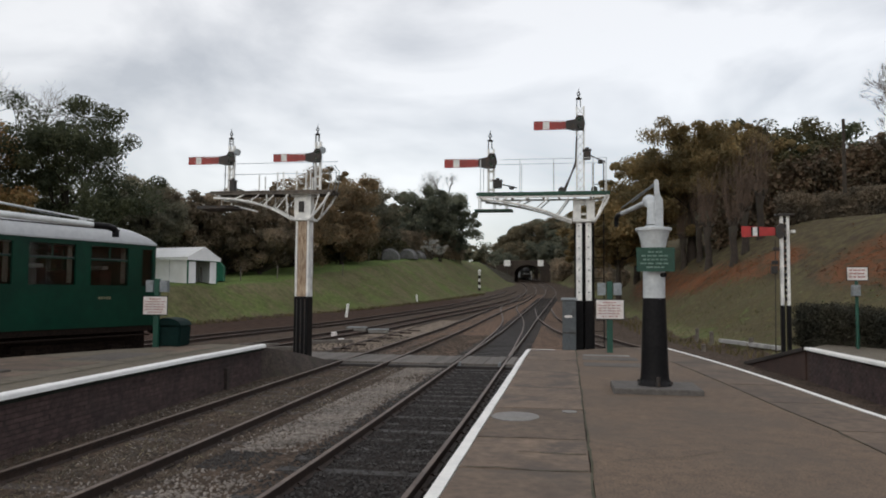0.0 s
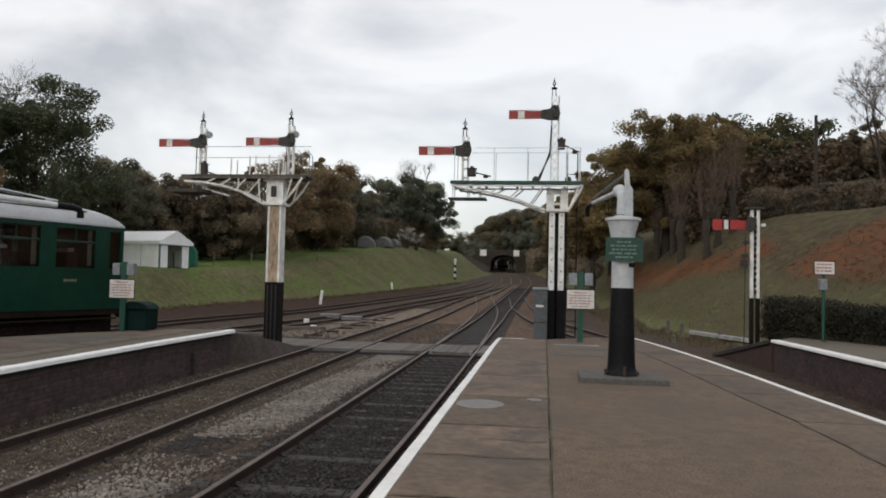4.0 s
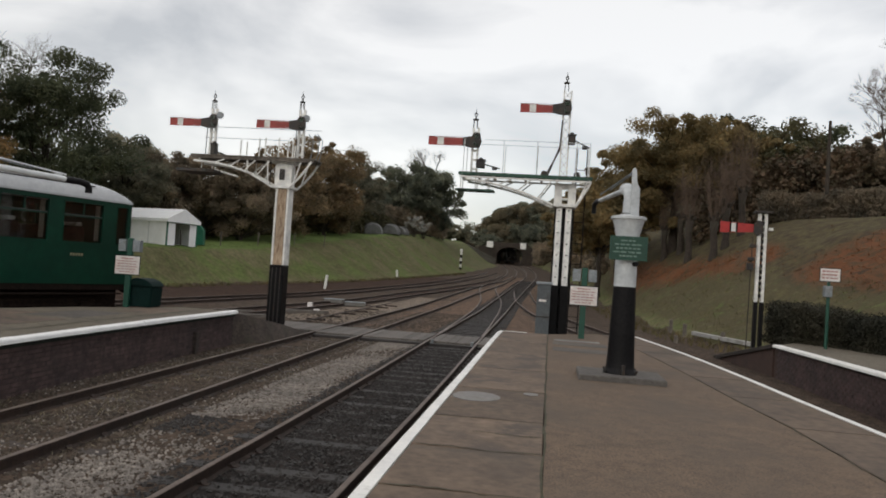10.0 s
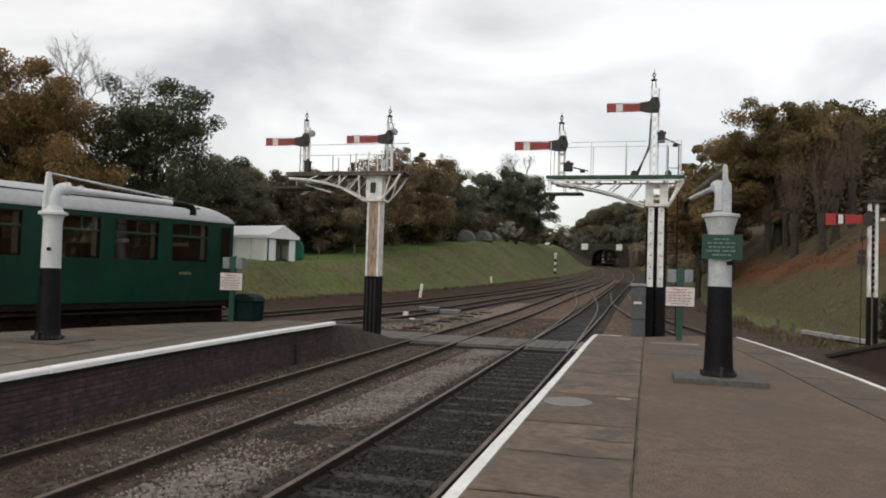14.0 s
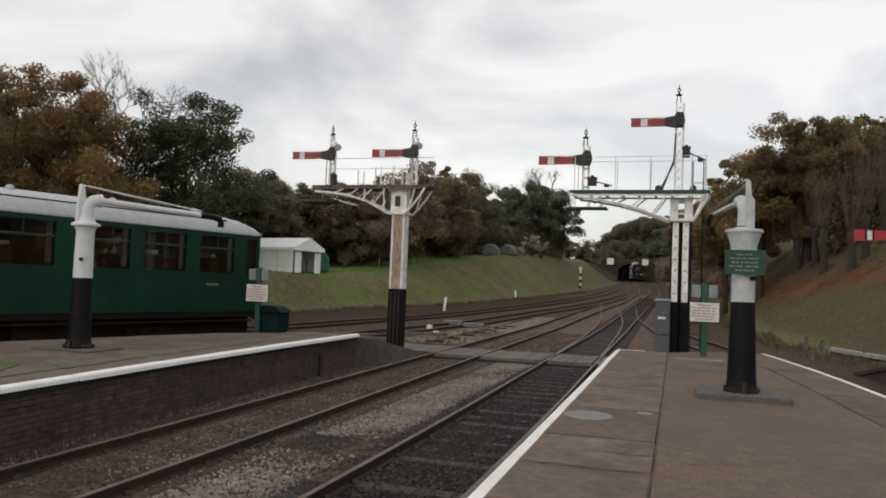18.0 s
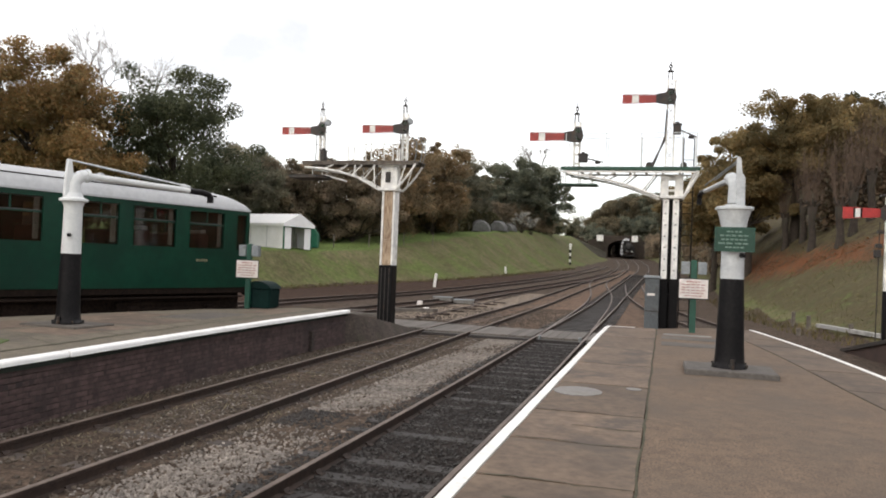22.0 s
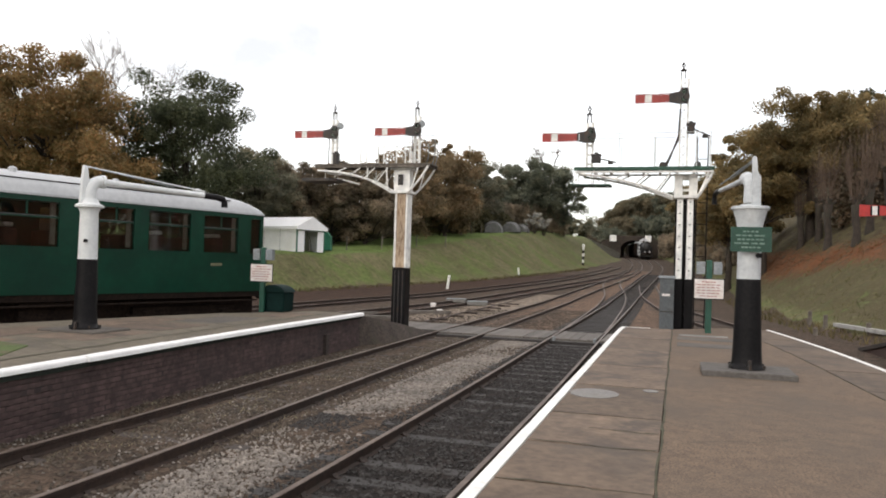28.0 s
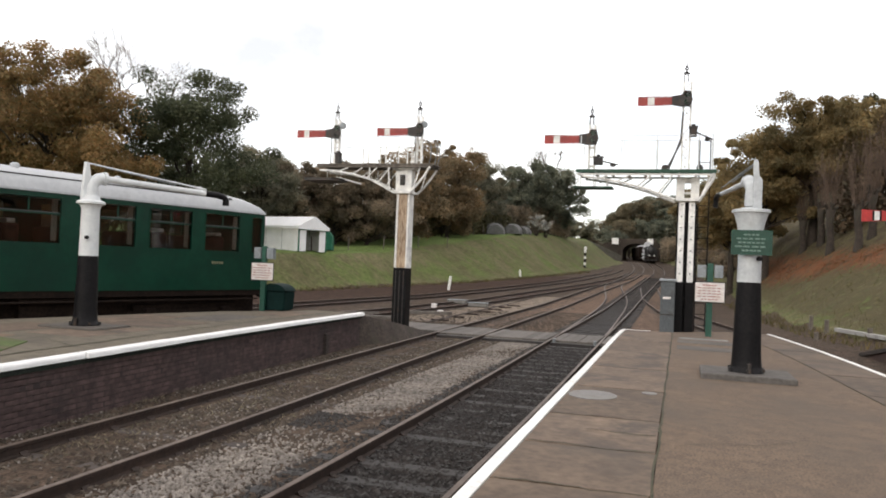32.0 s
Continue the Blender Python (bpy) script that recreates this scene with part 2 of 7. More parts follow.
M = dict(
    white=surface("white_paint", (0.74, 0.74, 0.72), (0.84, 0.84, 0.81), (0.42, 0.36, 0.28), 3.0, 30, 0.5, dirty=(0.58, 0.8), bump=0.05),
    edge_white=surface("edge_white_paint", (0.76, 0.75, 0.72), (0.85, 0.84, 0.81), (0.42, 0.39, 0.34), 2.6, 25, 0.6, dirty=(0.58, 0.84), bump=0.15, mottle=0.5),
    coping_white=surface("fresh_white_paint", (0.84, 0.84, 0.83), (0.90, 0.90, 0.89), (0.5, 0.47, 0.42), 2.2, 25, 0.6, dirty=(0.66, 0.86), bump=0.1, mottle=0.3),
    pale=surface("off_white_paint", (0.66, 0.69, 0.70), (0.74, 0.76, 0.77), (0.40, 0.39, 0.36), 2.5, 20, 0.5, dirty=(0.62, 0.85), bump=0.05, mottle=0.5),
    grey=surface("pale_grey_paint", (0.48, 0.51, 0.53), (0.57, 0.60, 0.62), (0.25, 0.24, 0.22), 2.5, 20, 0.45, dirty=(0.6, 0.85), bump=0.05),
    black=surface("black_paint", (0.007, 0.007, 0.008), (0.014, 0.013, 0.014), (0.02, 0.017, 0.015), 2.5, 18, 0.42, dirty=(0.62, 0.9), bump=0.1, gloss=0.12),
    iron=surface("dark_iron", (0.02, 0.02, 0.021), (0.05, 0.045, 0.042), (0.08, 0.045, 0.025), 5, 30, 0.55, 0.3, bump=0.1),
    red=surface("red_enamel", (0.26, 0.023, 0.018), (0.32, 0.032, 0.026), (0.2, 0.04, 0.03), 4, 12, 0.4, dirty=(0.6, 0.9), bump=0.03),
    deep_red=surface("dark_red_enamel", (0.33, 0.015, 0.015), (0.42, 0.022, 0.02), (0.16, 0.03, 0.03), 4, 12, 0.4, dirty=(0.6, 0.9), bump=0.03),
    green=surface("green_paint", (0.008, 0.062, 0.042), (0.013, 0.082, 0.055), (0.012, 0.036, 0.028), 3, 16, 0.45, dirty=(0.55, 0.85), bump=0.05),
    bin_green=surface("dark_green_plastic", (0.003, 0.015, 0.014), (0.005, 0.022, 0.020), None, 3, 16, 0.65, bump=0.03, gloss=0.1),
    sign_green=surface("sign_green", (0.005, 0.045, 0.029), (0.008, 0.060, 0.038), None, 3, 16, 0.4, bump=0.03),
    deck_green=surface("deck_green", (0.012, 0.06, 0.038), (0.02, 0.08, 0.05), (0.03, 0.035, 0.03), 3, 16, 0.6, bump=0.05),
    sign_white=surface("sign_white", (0.70, 0.66, 0.64), (0.80, 0.77, 0.75), (0.5, 0.42, 0.36), 3, 10, 0.5, bump=0.02),
    letter_red=surface("sign_red_letters", (0.36, 0.16, 0.15), (0.44, 0.22, 0.20), None, 3, 10, 0.5, bump=0),
    letter_white=surface("sign_white_letters", (0.10, 0.18, 0.145), (0.16, 0.25, 0.21), None, 3, 10, 0.5, bump=0),
    letter_gold=surface("faded_gold_paint", (0.20, 0.19, 0.11), (0.27, 0.25, 0.15), None, 3, 10, 0.5, bump=0),
    curtain=surface("pale_curtain", (0.32, 0.29, 0.25), (0.42, 0.39, 0.34), None, 3, 12, 0.9, bump=0.2),
    galv=surface("galvanised_grey", (0.22, 0.25, 0.27), (0.32, 0.35, 0.37), (0.15, 0.14, 0.13), 3, 20, 0.5, 0.4, bump=0.05),
    cabinet=surface("grey_cabinet_paint", (0.068, 0.080, 0.088), (0.098, 0.112, 0.122), (0.045, 0.045, 0.045), 3, 20, 0.5, bump=0.05),
    peeled=surface("peeling_timber", (0.58, 0.46, 0.33), (0.15, 0.080, 0.042), (0.72, 0.68, 0.60), 4.0, 5.0, 0.8, bump=0.3, dirty=(0.66, 0.70), stretch=(5, 5, 0.5)),
    rail=surface("rusty_rail", (0.026, 0.016, 0.012), (0.052, 0.031, 0.023), (0.022, 0.016, 0.013), 1.0, 12, 0.7, 0.2, bump=0.1),
    rail_top=surface("worn_rail_head", (0.105, 0.075, 0.060), (0.170, 0.128, 0.104), (0.080, 0.050, 0.038), 0.8, 6, 0.55, 0.35, bump=0.03),
    sleeper=surface("weathered_sleeper", (0.028, 0.021, 0.018), (0.070, 0.054, 0.045), (0.025, 0.02, 0.018), 1.2, 6, 0.85, bump=0.3, stretch=(1, 8, 8), spread=0.3),
    boards=surface("crossing_boards", (0.095, 0.084, 0.075), (0.155, 0.14, 0.126), (0.06, 0.05, 0.042), 1.2, 6, 0.85, bump=0.3, stretch=(1, 8, 8), spread=0.2),
    slab=surface("sandstone_slab", (0.116, 0.081, 0.057), (0.194, 0.139, 0.101), (0.082, 0.062, 0.049), 1.3, 8, 0.85, bump=0.45, dist=0.006, dirty=(0.46, 0.62), spread=0.12),
    tarmac=surface("brown_gritted_tarmac", (0.070, 0.047, 0.032), (0.216, 0.149, 0.101), (0.105, 0.079, 0.059), 0.5, 52, 0.9, bump=0.8, dist=0.006, dirty=(0.42, 0.68), mottle=1.0),
    path=surface("tan_platform_gravel", (0.102, 0.086, 0.062), (0.165, 0.140, 0.104), (0.080, 0.067, 0.051), 0.6, 40, 0.9, bump=0.4, dist=0.004),
    concrete=surface("worn_concrete", (0.17, 0.165, 0.155), (0.25, 0.24, 0.225), (0.12, 0.115, 0.105), 1.2, 14, 0.85, bump=0.3, dist=0.004),
    cover=surface("worn_cover_metal", (0.150, 0.140, 0.130), (0.225, 0.212, 0.198), (0.10, 0.085, 0.07), 3, 20, 0.55, 0.2, bump=0.1),
    slab_base=surface("grey_base_slab", (0.080, 0.072, 0.065), (0.135, 0.124, 0.114), (0.056, 0.050, 0.045), 2.0, 14, 0.85, bump=0.3, dist=0.004),
    sleeper_oily=surface("oil_soaked_sleeper", (0.016, 0.013, 0.012), (0.038, 0.032, 0.029), (0.013, 0.011, 0.010), 1.2, 6, 0.7, bump=0.3, stretch=(1, 8, 8), spread=0.3),
    brick=surface("sooty_brick", (0.047, 0.030, 0.029), (0.098, 0.063, 0.060), (0.036, 0.028, 0.027), 0.7, 7, 0.9, bump=0.4, dist=0.006, spread=0.2),
    mortar=surface("sooty_mortar", (0.038, 0.027, 0.026), (0.074, 0.053, 0.050), (0.026, 0.021, 0.020), 1.0, 30, 0.95, bump=0.3),
    moss=surface("mossy_edge", (0.040, 0.040, 0.024), (0.085, 0.078, 0.045), None, 2, 20, 0.95, bump=0.4),
    lip_shade=surface("dark_green_lip_shade", (0.010, 0.016, 0.012), (0.024, 0.032, 0.024), None, 2, 20, 0.95, bump=0.4),
    stone=surface("ballast_stone", (0.115, 0.100, 0.088), (0.33, 0.295, 0.262), None, 2, 8, 0.9, bump=0.3, dist=0.004),
    stone_dark=surface("oily_ballast_stone", (0.013, 0.011, 0.010), (0.036, 0.030, 0.027), None, 2, 7, 0.65, bump=0.3, dist=0.004),
    stone_brown=surface("brown_ballast_stone", (0.042, 0.032, 0.025), (0.125, 0.098, 0.074), None, 2, 7, 0.9, bump=0.3, dist=0.004),
    slab_grey=surface("grey_sandstone_slab", (0.098, 0.069, 0.049), (0.160, 0.114, 0.082), (0.078, 0.060, 0.047), 0.8, 9, 0.85, bump=0.3, dist=0.004, dirty=(0.46, 0.66), spread=0.1),
    slab_dark=surface("dark_worn_slab", (0.075, 0.065, 0.056), (0.115, 0.10, 0.086), (0.06, 0.055, 0.05), 1.0, 9, 0.8, bump=0.3, dist=0.004),
    slab_red=surface("reddish_paving", (0.125, 0.080, 0.054), (0.18, 0.118, 0.082), (0.10, 0.08, 0.06), 1.0, 9, 0.9, bump=0.3, dist=0.004, spread=0.1),
    turf=surface("short_turf", (0.052, 0.082, 0.022), (0.096, 0.128, 0.040), (0.115, 0.098, 0.055), 2.2, 30, 0.95, bump=0.6, dist=0.02, dirty=(0.5, 0.68)),
    red_wall=surface("grimy_red_brick", (0.042, 0.025, 0.020), (0.082, 0.048, 0.039), (0.03, 0.022, 0.02), 0.8, 7, 0.95, bump=0.4, dist=0.01, stretch=(2, 2, 14)),
    coach_green=surface("coach_green_paint", (0.0015, 0.034, 0.020), (0.0025, 0.044, 0.026), (0.003, 0.027, 0.018), 0.5, 3, 0.32, bump=0.02, coat=0.05, gloss=0.25),
    roof_grey=surface("coach_roof_grey", (0.44, 0.455, 0.475), (0.50, 0.515, 0.53), (0.30, 0.30, 0.29), 0.7, 8, 0.55, bump=0.03, dirty=(0.56, 0.86), mottle=0.4),
    underframe=surface("grimy_underframe", (0.010, 0.007, 0.006), (0.024, 0.016, 0.012), None, 2, 14, 0.9, bump=0.2, gloss=0.1),
    canvas=surface("white_canvas", (0.86, 0.87, 0.87), (0.92, 0.92, 0.92), (0.78, 0.78, 0.76), 0.7, 3, 0.8, bump=0.1, dist=0.03, mottle=0.15),
    green_canvas=surface("green_canvas", (0.009, 0.105, 0.060), (0.013, 0.135, 0.078), None, 2, 5, 0.8, bump=0.1),
    bark=surface("oak_bark", (0.026, 0.020, 0.016), (0.064, 0.049, 0.038), (0.04, 0.045, 0.03), 1.0, 6, 0.95, bump=0.5, dist=0.03, stretch=(3, 3, 0.6)),
    twig=surface("bare_twigs", (0.095, 0.080, 0.070), (0.155, 0.132, 0.115), None, 1.0, 6, 0.95, bump=0.1),
    shoot=surface("bare_shoots", (0.080, 0.055, 0.040), (0.130, 0.090, 0.066), None, 1.0, 6, 0.95, bump=0.1),
    bridge=surface("sooty_bridge_brick", (0.030, 0.022, 0.017), (0.062, 0.046, 0.035), (0.04, 0.036, 0.022), 0.3, 3, 0.9, bump=0.3),
    earth=surface("dark_bare_earth", (0.034, 0.026, 0.022), (0.085, 0.066, 0.055), (0.05, 0.045, 0.03), 2.0, 16, 0.95, bump=0.6, dist=0.02),
    wall_grey=surface("mossy_wing_wall", (0.055, 0.052, 0.044), (0.105, 0.098, 0.083), (0.05, 0.055, 0.03), 0.5, 3, 0.9, bump=0.3),
    loco=surface("black_locomotive_paint", (0.008, 0.008, 0.009), (0.02, 0.019, 0.019), None, 2, 6, 0.4, bump=0.05),
    wood=surface("grey_fence_wood", (0.10, 0.085, 0.07), (0.19, 0.165, 0.14), None, 2, 8, 0.9, bump=0.2, stretch=(1, 1, 0.3)),
    sheet=surface("weathered_grey_sheet", (0.105, 0.106, 0.104), (0.175, 0.175, 0.17), (0.07, 0.07, 0.06), 1.6, 5, 0.75, bump=0.2, dist=0.05),
    tarp=surface("pale_tarpaulin", (0.30, 0.30, 0.29), (0.42, 0.41, 0.40), (0.2, 0.2, 0.18), 1.0, 3, 0.7, bump=0.2, dist=0.05),
)
LEAF = dict(
    oak_green=leafy("oak_leaves_green", [(0.085, 0.105, 0.062), (0.098, 0.118, 0.068), (0.112, 0.124, 0.070), (0.090, 0.102, 0.064)], 0.6, 0.35),
    oak_brown=leafy("oak_leaves_brown", [(0.270, 0.160, 0.074), (0.222, 0.152, 0.072), (0.305, 0.165, 0.074), (0.170, 0.150, 0.074), (0.205, 0.162, 0.076)], 0.7, 0.4),
    mixed=leafy("mixed_leaves", [(0.120, 0.114, 0.058), (0.100, 0.108, 0.055), (0.145, 0.112, 0.060), (0.088, 0.088, 0.052)]),
    russet=leafy("russet_thicket", [(0.160, 0.105, 0.072), (0.135, 0.096, 0.068), (0.120, 0.092, 0.064), (0.100, 0.092, 0.058)]),
    # Far leaf tones, paled and greyed to paint distance haze into them.
    mixed_haze=leafy("haze_tinted_mixed_leaves", [(0.232, 0.226, 0.168), (0.216, 0.220, 0.166), (0.248, 0.220, 0.160), (0.206, 0.206, 0.158)], 0.8, 0.5),
    oak_green_haze=leafy("haze_tinted_green_leaves", [(0.180, 0.198, 0.150), (0.192, 0.206, 0.156), (0.170, 0.184, 0.144)], 0.8, 0.5),
    russet_haze=leafy("haze_tinted_russet_leaves", [(0.300, 0.232, 0.174), (0.276, 0.222, 0.168), (0.264, 0.218, 0.164), (0.240, 0.218, 0.158)], 0.8, 0.55),
    oak_gold_haze=leafy("haze_tinted_gold_leaves", [(0.300, 0.208, 0.100), (0.262, 0.196, 0.100), (0.235, 0.190, 0.104), (0.212, 0.188, 0.104)], 0.8, 0.5),
    oak_brown_haze=leafy("haze_tinted_brown_leaves", [(0.275, 0.200, 0.124), (0.244, 0.190, 0.122), (0.298, 0.198, 0.118), (0.210, 0.186, 0.118)], 0.8, 0.5),
    hill=leafy("haze_tinted_hill_leaves", [(0.165, 0.182, 0.140), (0.154, 0.172, 0.136), (0.178, 0.178, 0.134)], 0.9, 0.5),
    hill_brown=leafy("haze_tinted_brown_hill_leaves", [(0.200, 0.176, 0.122), (0.184, 0.170, 0.122), (0.214, 0.174, 0.114)], 0.9, 0.5),
    hedge_grey=leafy("clipped_grey_hedge", [(0.165, 0.135, 0.105), (0.145, 0.122, 0.096), (0.180, 0.142, 0.108), (0.130, 0.118, 0.086)], 0.85, 0.3),
    pale=leafy("pale_seed_heads", [(0.44, 0.43, 0.40), (0.34, 0.33, 0.30), (0.52, 0.51, 0.48)]),
    tuft=leafy("grass_tufts", [(0.100, 0.112, 0.048), (0.128, 0.122, 0.060), (0.158, 0.138, 0.078), (0.088, 0.098, 0.040)], 0.8, 0.5),
    dry=leafy("dry_weeds", [(0.16, 0.125, 0.07), (0.12, 0.10, 0.05), (0.085, 0.085, 0.035)], 0.8),
    dry_pale=leafy("pale_track_weeds", [(0.24, 0.21, 0.15), (0.18, 0.155, 0.10), (0.14, 0.135, 0.075), (0.29, 0.26, 0.20)], 0.8),
    litter=leafy("fallen_leaf_litter", [(0.22, 0.082, 0.036), (0.17, 0.068, 0.033), (0.12, 0.070, 0.038), (0.25, 0.105, 0.046)], 0.8, 0.5),
    hedge=leafy("hedge_leaves", [(0.040, 0.038, 0.028), (0.048, 0.046, 0.033), (0.052, 0.046, 0.036), (0.038, 0.042, 0.028)], 0.8, 0.15),
)


def glass(name, tint, rough=0.06):
    m, n, l, p = nodes_of(name)
    p.inputs["Base Color"].default_value = (*tint, 1)
    p.inputs["Roughness"].default_value, p.inputs["Transmission Weight"].default_value = rough, 1.0
    p.inputs["IOR"].default_value = 1.45
    return m


def steam_material():
    m, n, l, p = nodes_of("white_steam")
    p.inputs["Base Color"].default_value, p.inputs["Roughness"].default_value = (0.82, 0.83, 0.85, 1), 1.0
    co = n.new("ShaderNodeTexCoord").outputs["Object"]
    tr, mx = n.new("ShaderNodeBsdfTransparent"), n.new("ShaderNodeMixShader")
    l.new(ramp_node(n, l, noise_node(n, l, co, 2.5, 4), (0.25, 0.25, 0.25), (0.75, 0.75, 0.75)), mx.inputs[0])
    l.new(p.outputs[0], mx.inputs[1])
    l.new(tr.outputs[0], mx.inputs[2])
    l.new(mx.outputs[0], n["Material Output"].inputs["Surface"])
    return m


M["steam"] = steam_material()
M["brick_isle"] = island_brick()
M["window"] = glass("carriage_window_glass", (0.50, 0.52, 0.51), 0.01)
M["lens_glass"] = glass("signal_lens_glass", (0.1, 0.25, 0.12))


def interior():
    m, n, l, p = nodes_of("dim_seat_cloth")
    co = n.new("ShaderNodeTexCoord").outputs["Object"]
    l.new(ramp_node(n, l, noise_node(n, l, co, 6, 3), (0.05, 0.02, 0.018), (0.10, 0.045, 0.035)), p.inputs["Base Color"])
    p.inputs["Roughness"].default_value = 0.9
    return m


M["seat"] = interior()


def ground_material():
    """Ballast between the banks, lawn on the left, leaf-strewn grass on the right; the shares are in the mesh."""
    m, n, l, p = nodes_of("ground_surface")
    co = n.new("ShaderNodeTexCoord").outputs["Object"]
    fine, mid, big = noise_node(n, l, co, 22, 5, 0.7), noise_node(n, l, co, 1.7, 5, 0.65), noise_node(n, l, co, 0.22, 4)

    def share(name, soft=0.35):
        a = n.new("ShaderNodeAttribute")
        a.attribute_name = name
        s = n.new("ShaderNodeMath")
        s.operation = "ADD"
        l.new(a.outputs["Fac"], s.inputs[0])
        t = n.new("ShaderNodeMath")
        t.operation = "MULTIPLY_ADD"
        t.inputs[1].default_value, t.inputs[2].default_value = soft * 2, -soft
        l.new(mid, t.inputs[0])
        l.new(t.outputs[0], s.inputs[1])
        r = n.new("ShaderNodeMapRange")
        r.inputs["From Min"].default_value, r.inputs["From Max"].default_value = 0.4, 0.6
        l.new(s.outputs[0], r.inputs["Value"])
        return r.outputs[0]

    ballast = mix_node(n, l, ramp_node(n, l, big, (0, 0, 0), (1, 1, 1), 0.4, 0.6), ramp_node(n, l, fine, (0.039, 0.028, 0.022), (0.114, 0.084, 0.066)), ramp_node(n, l, fine, (0.040, 0.030, 0.024), (0.110, 0.083, 0.065)))
    rough_grass = mix_node(n, l, ramp_node(n, l, mid, (0, 0, 0), (1, 1, 1), 0.38, 0.66), ramp_node(n, l, fine, (0.070, 0.080, 0.032), (0.118, 0.126, 0.056)), ramp_node(n, l, fine, (0.102, 0.090, 0.050), (0.160, 0.138, 0.080)))
    rough_grass = mix_node(n, l, ramp_node(n, l, big, (0, 0, 0), (1, 1, 1), 0.42, 0.6), rough_grass, ramp_node(n, l, fine, (0.086, 0.116, 0.036), (0.140, 0.172, 0.062)))
    sweep = noise_node(n, l, co, 0.5, 5, 0.65, (0.35, 1.0, 1.0))
    rough_grass = mix_node(n, l, ramp_node(n, l, sweep, (0, 0, 0), (1, 1, 1), 0.46, 0.60), rough_grass, ramp_node(n, l, fine, (0.112, 0.104, 0.055), (0.175, 0.158, 0.088)))
    lawn = mix_node(n, l, ramp_node(n, l, mid, (0, 0, 0), (1, 1, 1)), ramp_node(n, l, fine, (0.095, 0.140, 0.042), (0.145, 0.195, 0.068)), ramp_node(n, l, fine, (0.105, 0.155, 0.042), (0.145, 0.195, 0.062)))
    litter = mix_node(n, l, ramp_node(n, l, mid, (0, 0, 0), (1, 1, 1), 0.42, 0.62), ramp_node(n, l, fine, (0.125, 0.050, 0.024), (0.230, 0.094, 0.044)), ramp_node(n, l, fine, (0.068, 0.048, 0.029), (0.116, 0.080, 0.047)))
    bracken = mix_node(n, l, ramp_node(n, l, mid, (0, 0, 0), (1, 1, 1), 0.4, 0.66), ramp_node(n, l, fine, (0.044, 0.032, 0.022), (0.082, 0.059, 0.040)), ramp_node(n, l, fine, (0.088, 0.080, 0.038), (0.146, 0.128, 0.062)))
    oily = ramp_node(n, l, fine, (0.012, 0.010, 0.010), (0.036, 0.030, 0.028))
    ballast = mix_node(n, l, share("pale", 0.4), ballast, ramp_node(n, l, fine, (0.135, 0.108, 0.088), (0.290, 0.240, 0.200)))
    ballast = mix_node(n, l, share("rusty", 0.4), ballast, ramp_node(n, l, fine, (0.090, 0.060, 0.045), (0.205, 0.140, 0.106)))
    ballast = mix_node(n, l, share("soot", 0.3), ballast, ramp_node(n, l, fine, (0.030, 0.018, 0.014), (0.078, 0.048, 0.036)))
    ballast = mix_node(n, l, share("oil", 0.25), ballast, oily)
    lumps = noise_node(n, l, co, 5.0, 5, 0.7)
    ballast = mix_node(n, l, 1.0, ballast, ramp_node(n, l, lumps, (0.55, 0.55, 0.56), (1.45, 1.42, 1.38), 0.36, 0.66), "MULTIPLY")
    col = mix_node(n, l, share("grass"), ballast, rough_grass)
    col = mix_node(n, l, share("lawn", 0.2), col, lawn)
    clods = noise_node(n, l, co, 2.6, 5, 0.75)
    col = mix_node(n, l, 1.0, col, ramp_node(n, l, clods, (0.70, 0.72, 0.70), (1.30, 1.26, 1.22), 0.36, 0.64), "MULTIPLY")
    col = mix_node(n, l, share("bracken", 0.5), col, bracken)
    col = mix_node(n, l, share("litter", 0.8), col, litter)
    l.new(col, p.inputs["Base Color"])
    p.inputs["Roughness"].default_value = 0.95
    p.inputs["Specular IOR Level"].default_value = 0.15
    bn = n.new("ShaderNodeBump")
    bn.inputs["Strength"].default_value, bn.inputs["Distance"].default_value = 0.7, 0.04
    l.new(fine, bn.inputs["Height"])
    l.new(bn.outputs[0], p.inputs["Normal"])
    return m


M["ground"] = ground_material()


# ---- mesh helpers ----
def V(*a):
    return Vector(a)


def part(name, bm, material, parent=None, label="", smooth=False):
    """Links a bmesh as one mesh object under a thing or a part."""
    me = bpy.data.meshes.new(name)
    bm.to_mesh(me)
    bm.free()
    if smooth:
        me.shade_smooth()
        me.set_sharp_from_angle(angle=radians(42))
    for mt in material if isinstance(material, (list, tuple)) else [material]:
        me.materials.append(mt)
    ob = new(name, me)
    ob.parent = parent
    return tagged(ob, label)


def thing(name, label, category, m=None, group="", kind=""):
    ob = new(name)
    ob.empty_display_size = 0.2
    ob.matrix_world = m or Matrix()
    return tagged(ob, label, category, group, kind)


def box(bm, x0, x1, y0, y1, z0, z1, m=None, mat=0):
    vs = [bm.verts.new((m @ V(x, y, z)) if m else (x, y, z)) for z in (z0, z1) for y in (y0, y1) for x in (x0, x1)]
    for f in ((0, 2, 3, 1), (4, 5, 7, 6), (0, 1, 5, 4), (2, 6, 7, 3), (0, 4, 6, 2), (1, 3, 7, 5)):
        bm.faces.new([vs[k] for k in f]).material_index = mat
    return bm


def bevel(bm, w=0.01, seg=1):
    bmesh.ops.bevel(bm, geom=list(bm.edges), offset=w, segments=seg, affect="EDGES", clamp_overlap=True)
    return bm


def B():
    return bmesh.new()


def bbox(x0, x1, y0, y1, z0, z1, w=0.01):
    return bevel(box(B(), x0, x1, y0, y1, z0, z1), w)


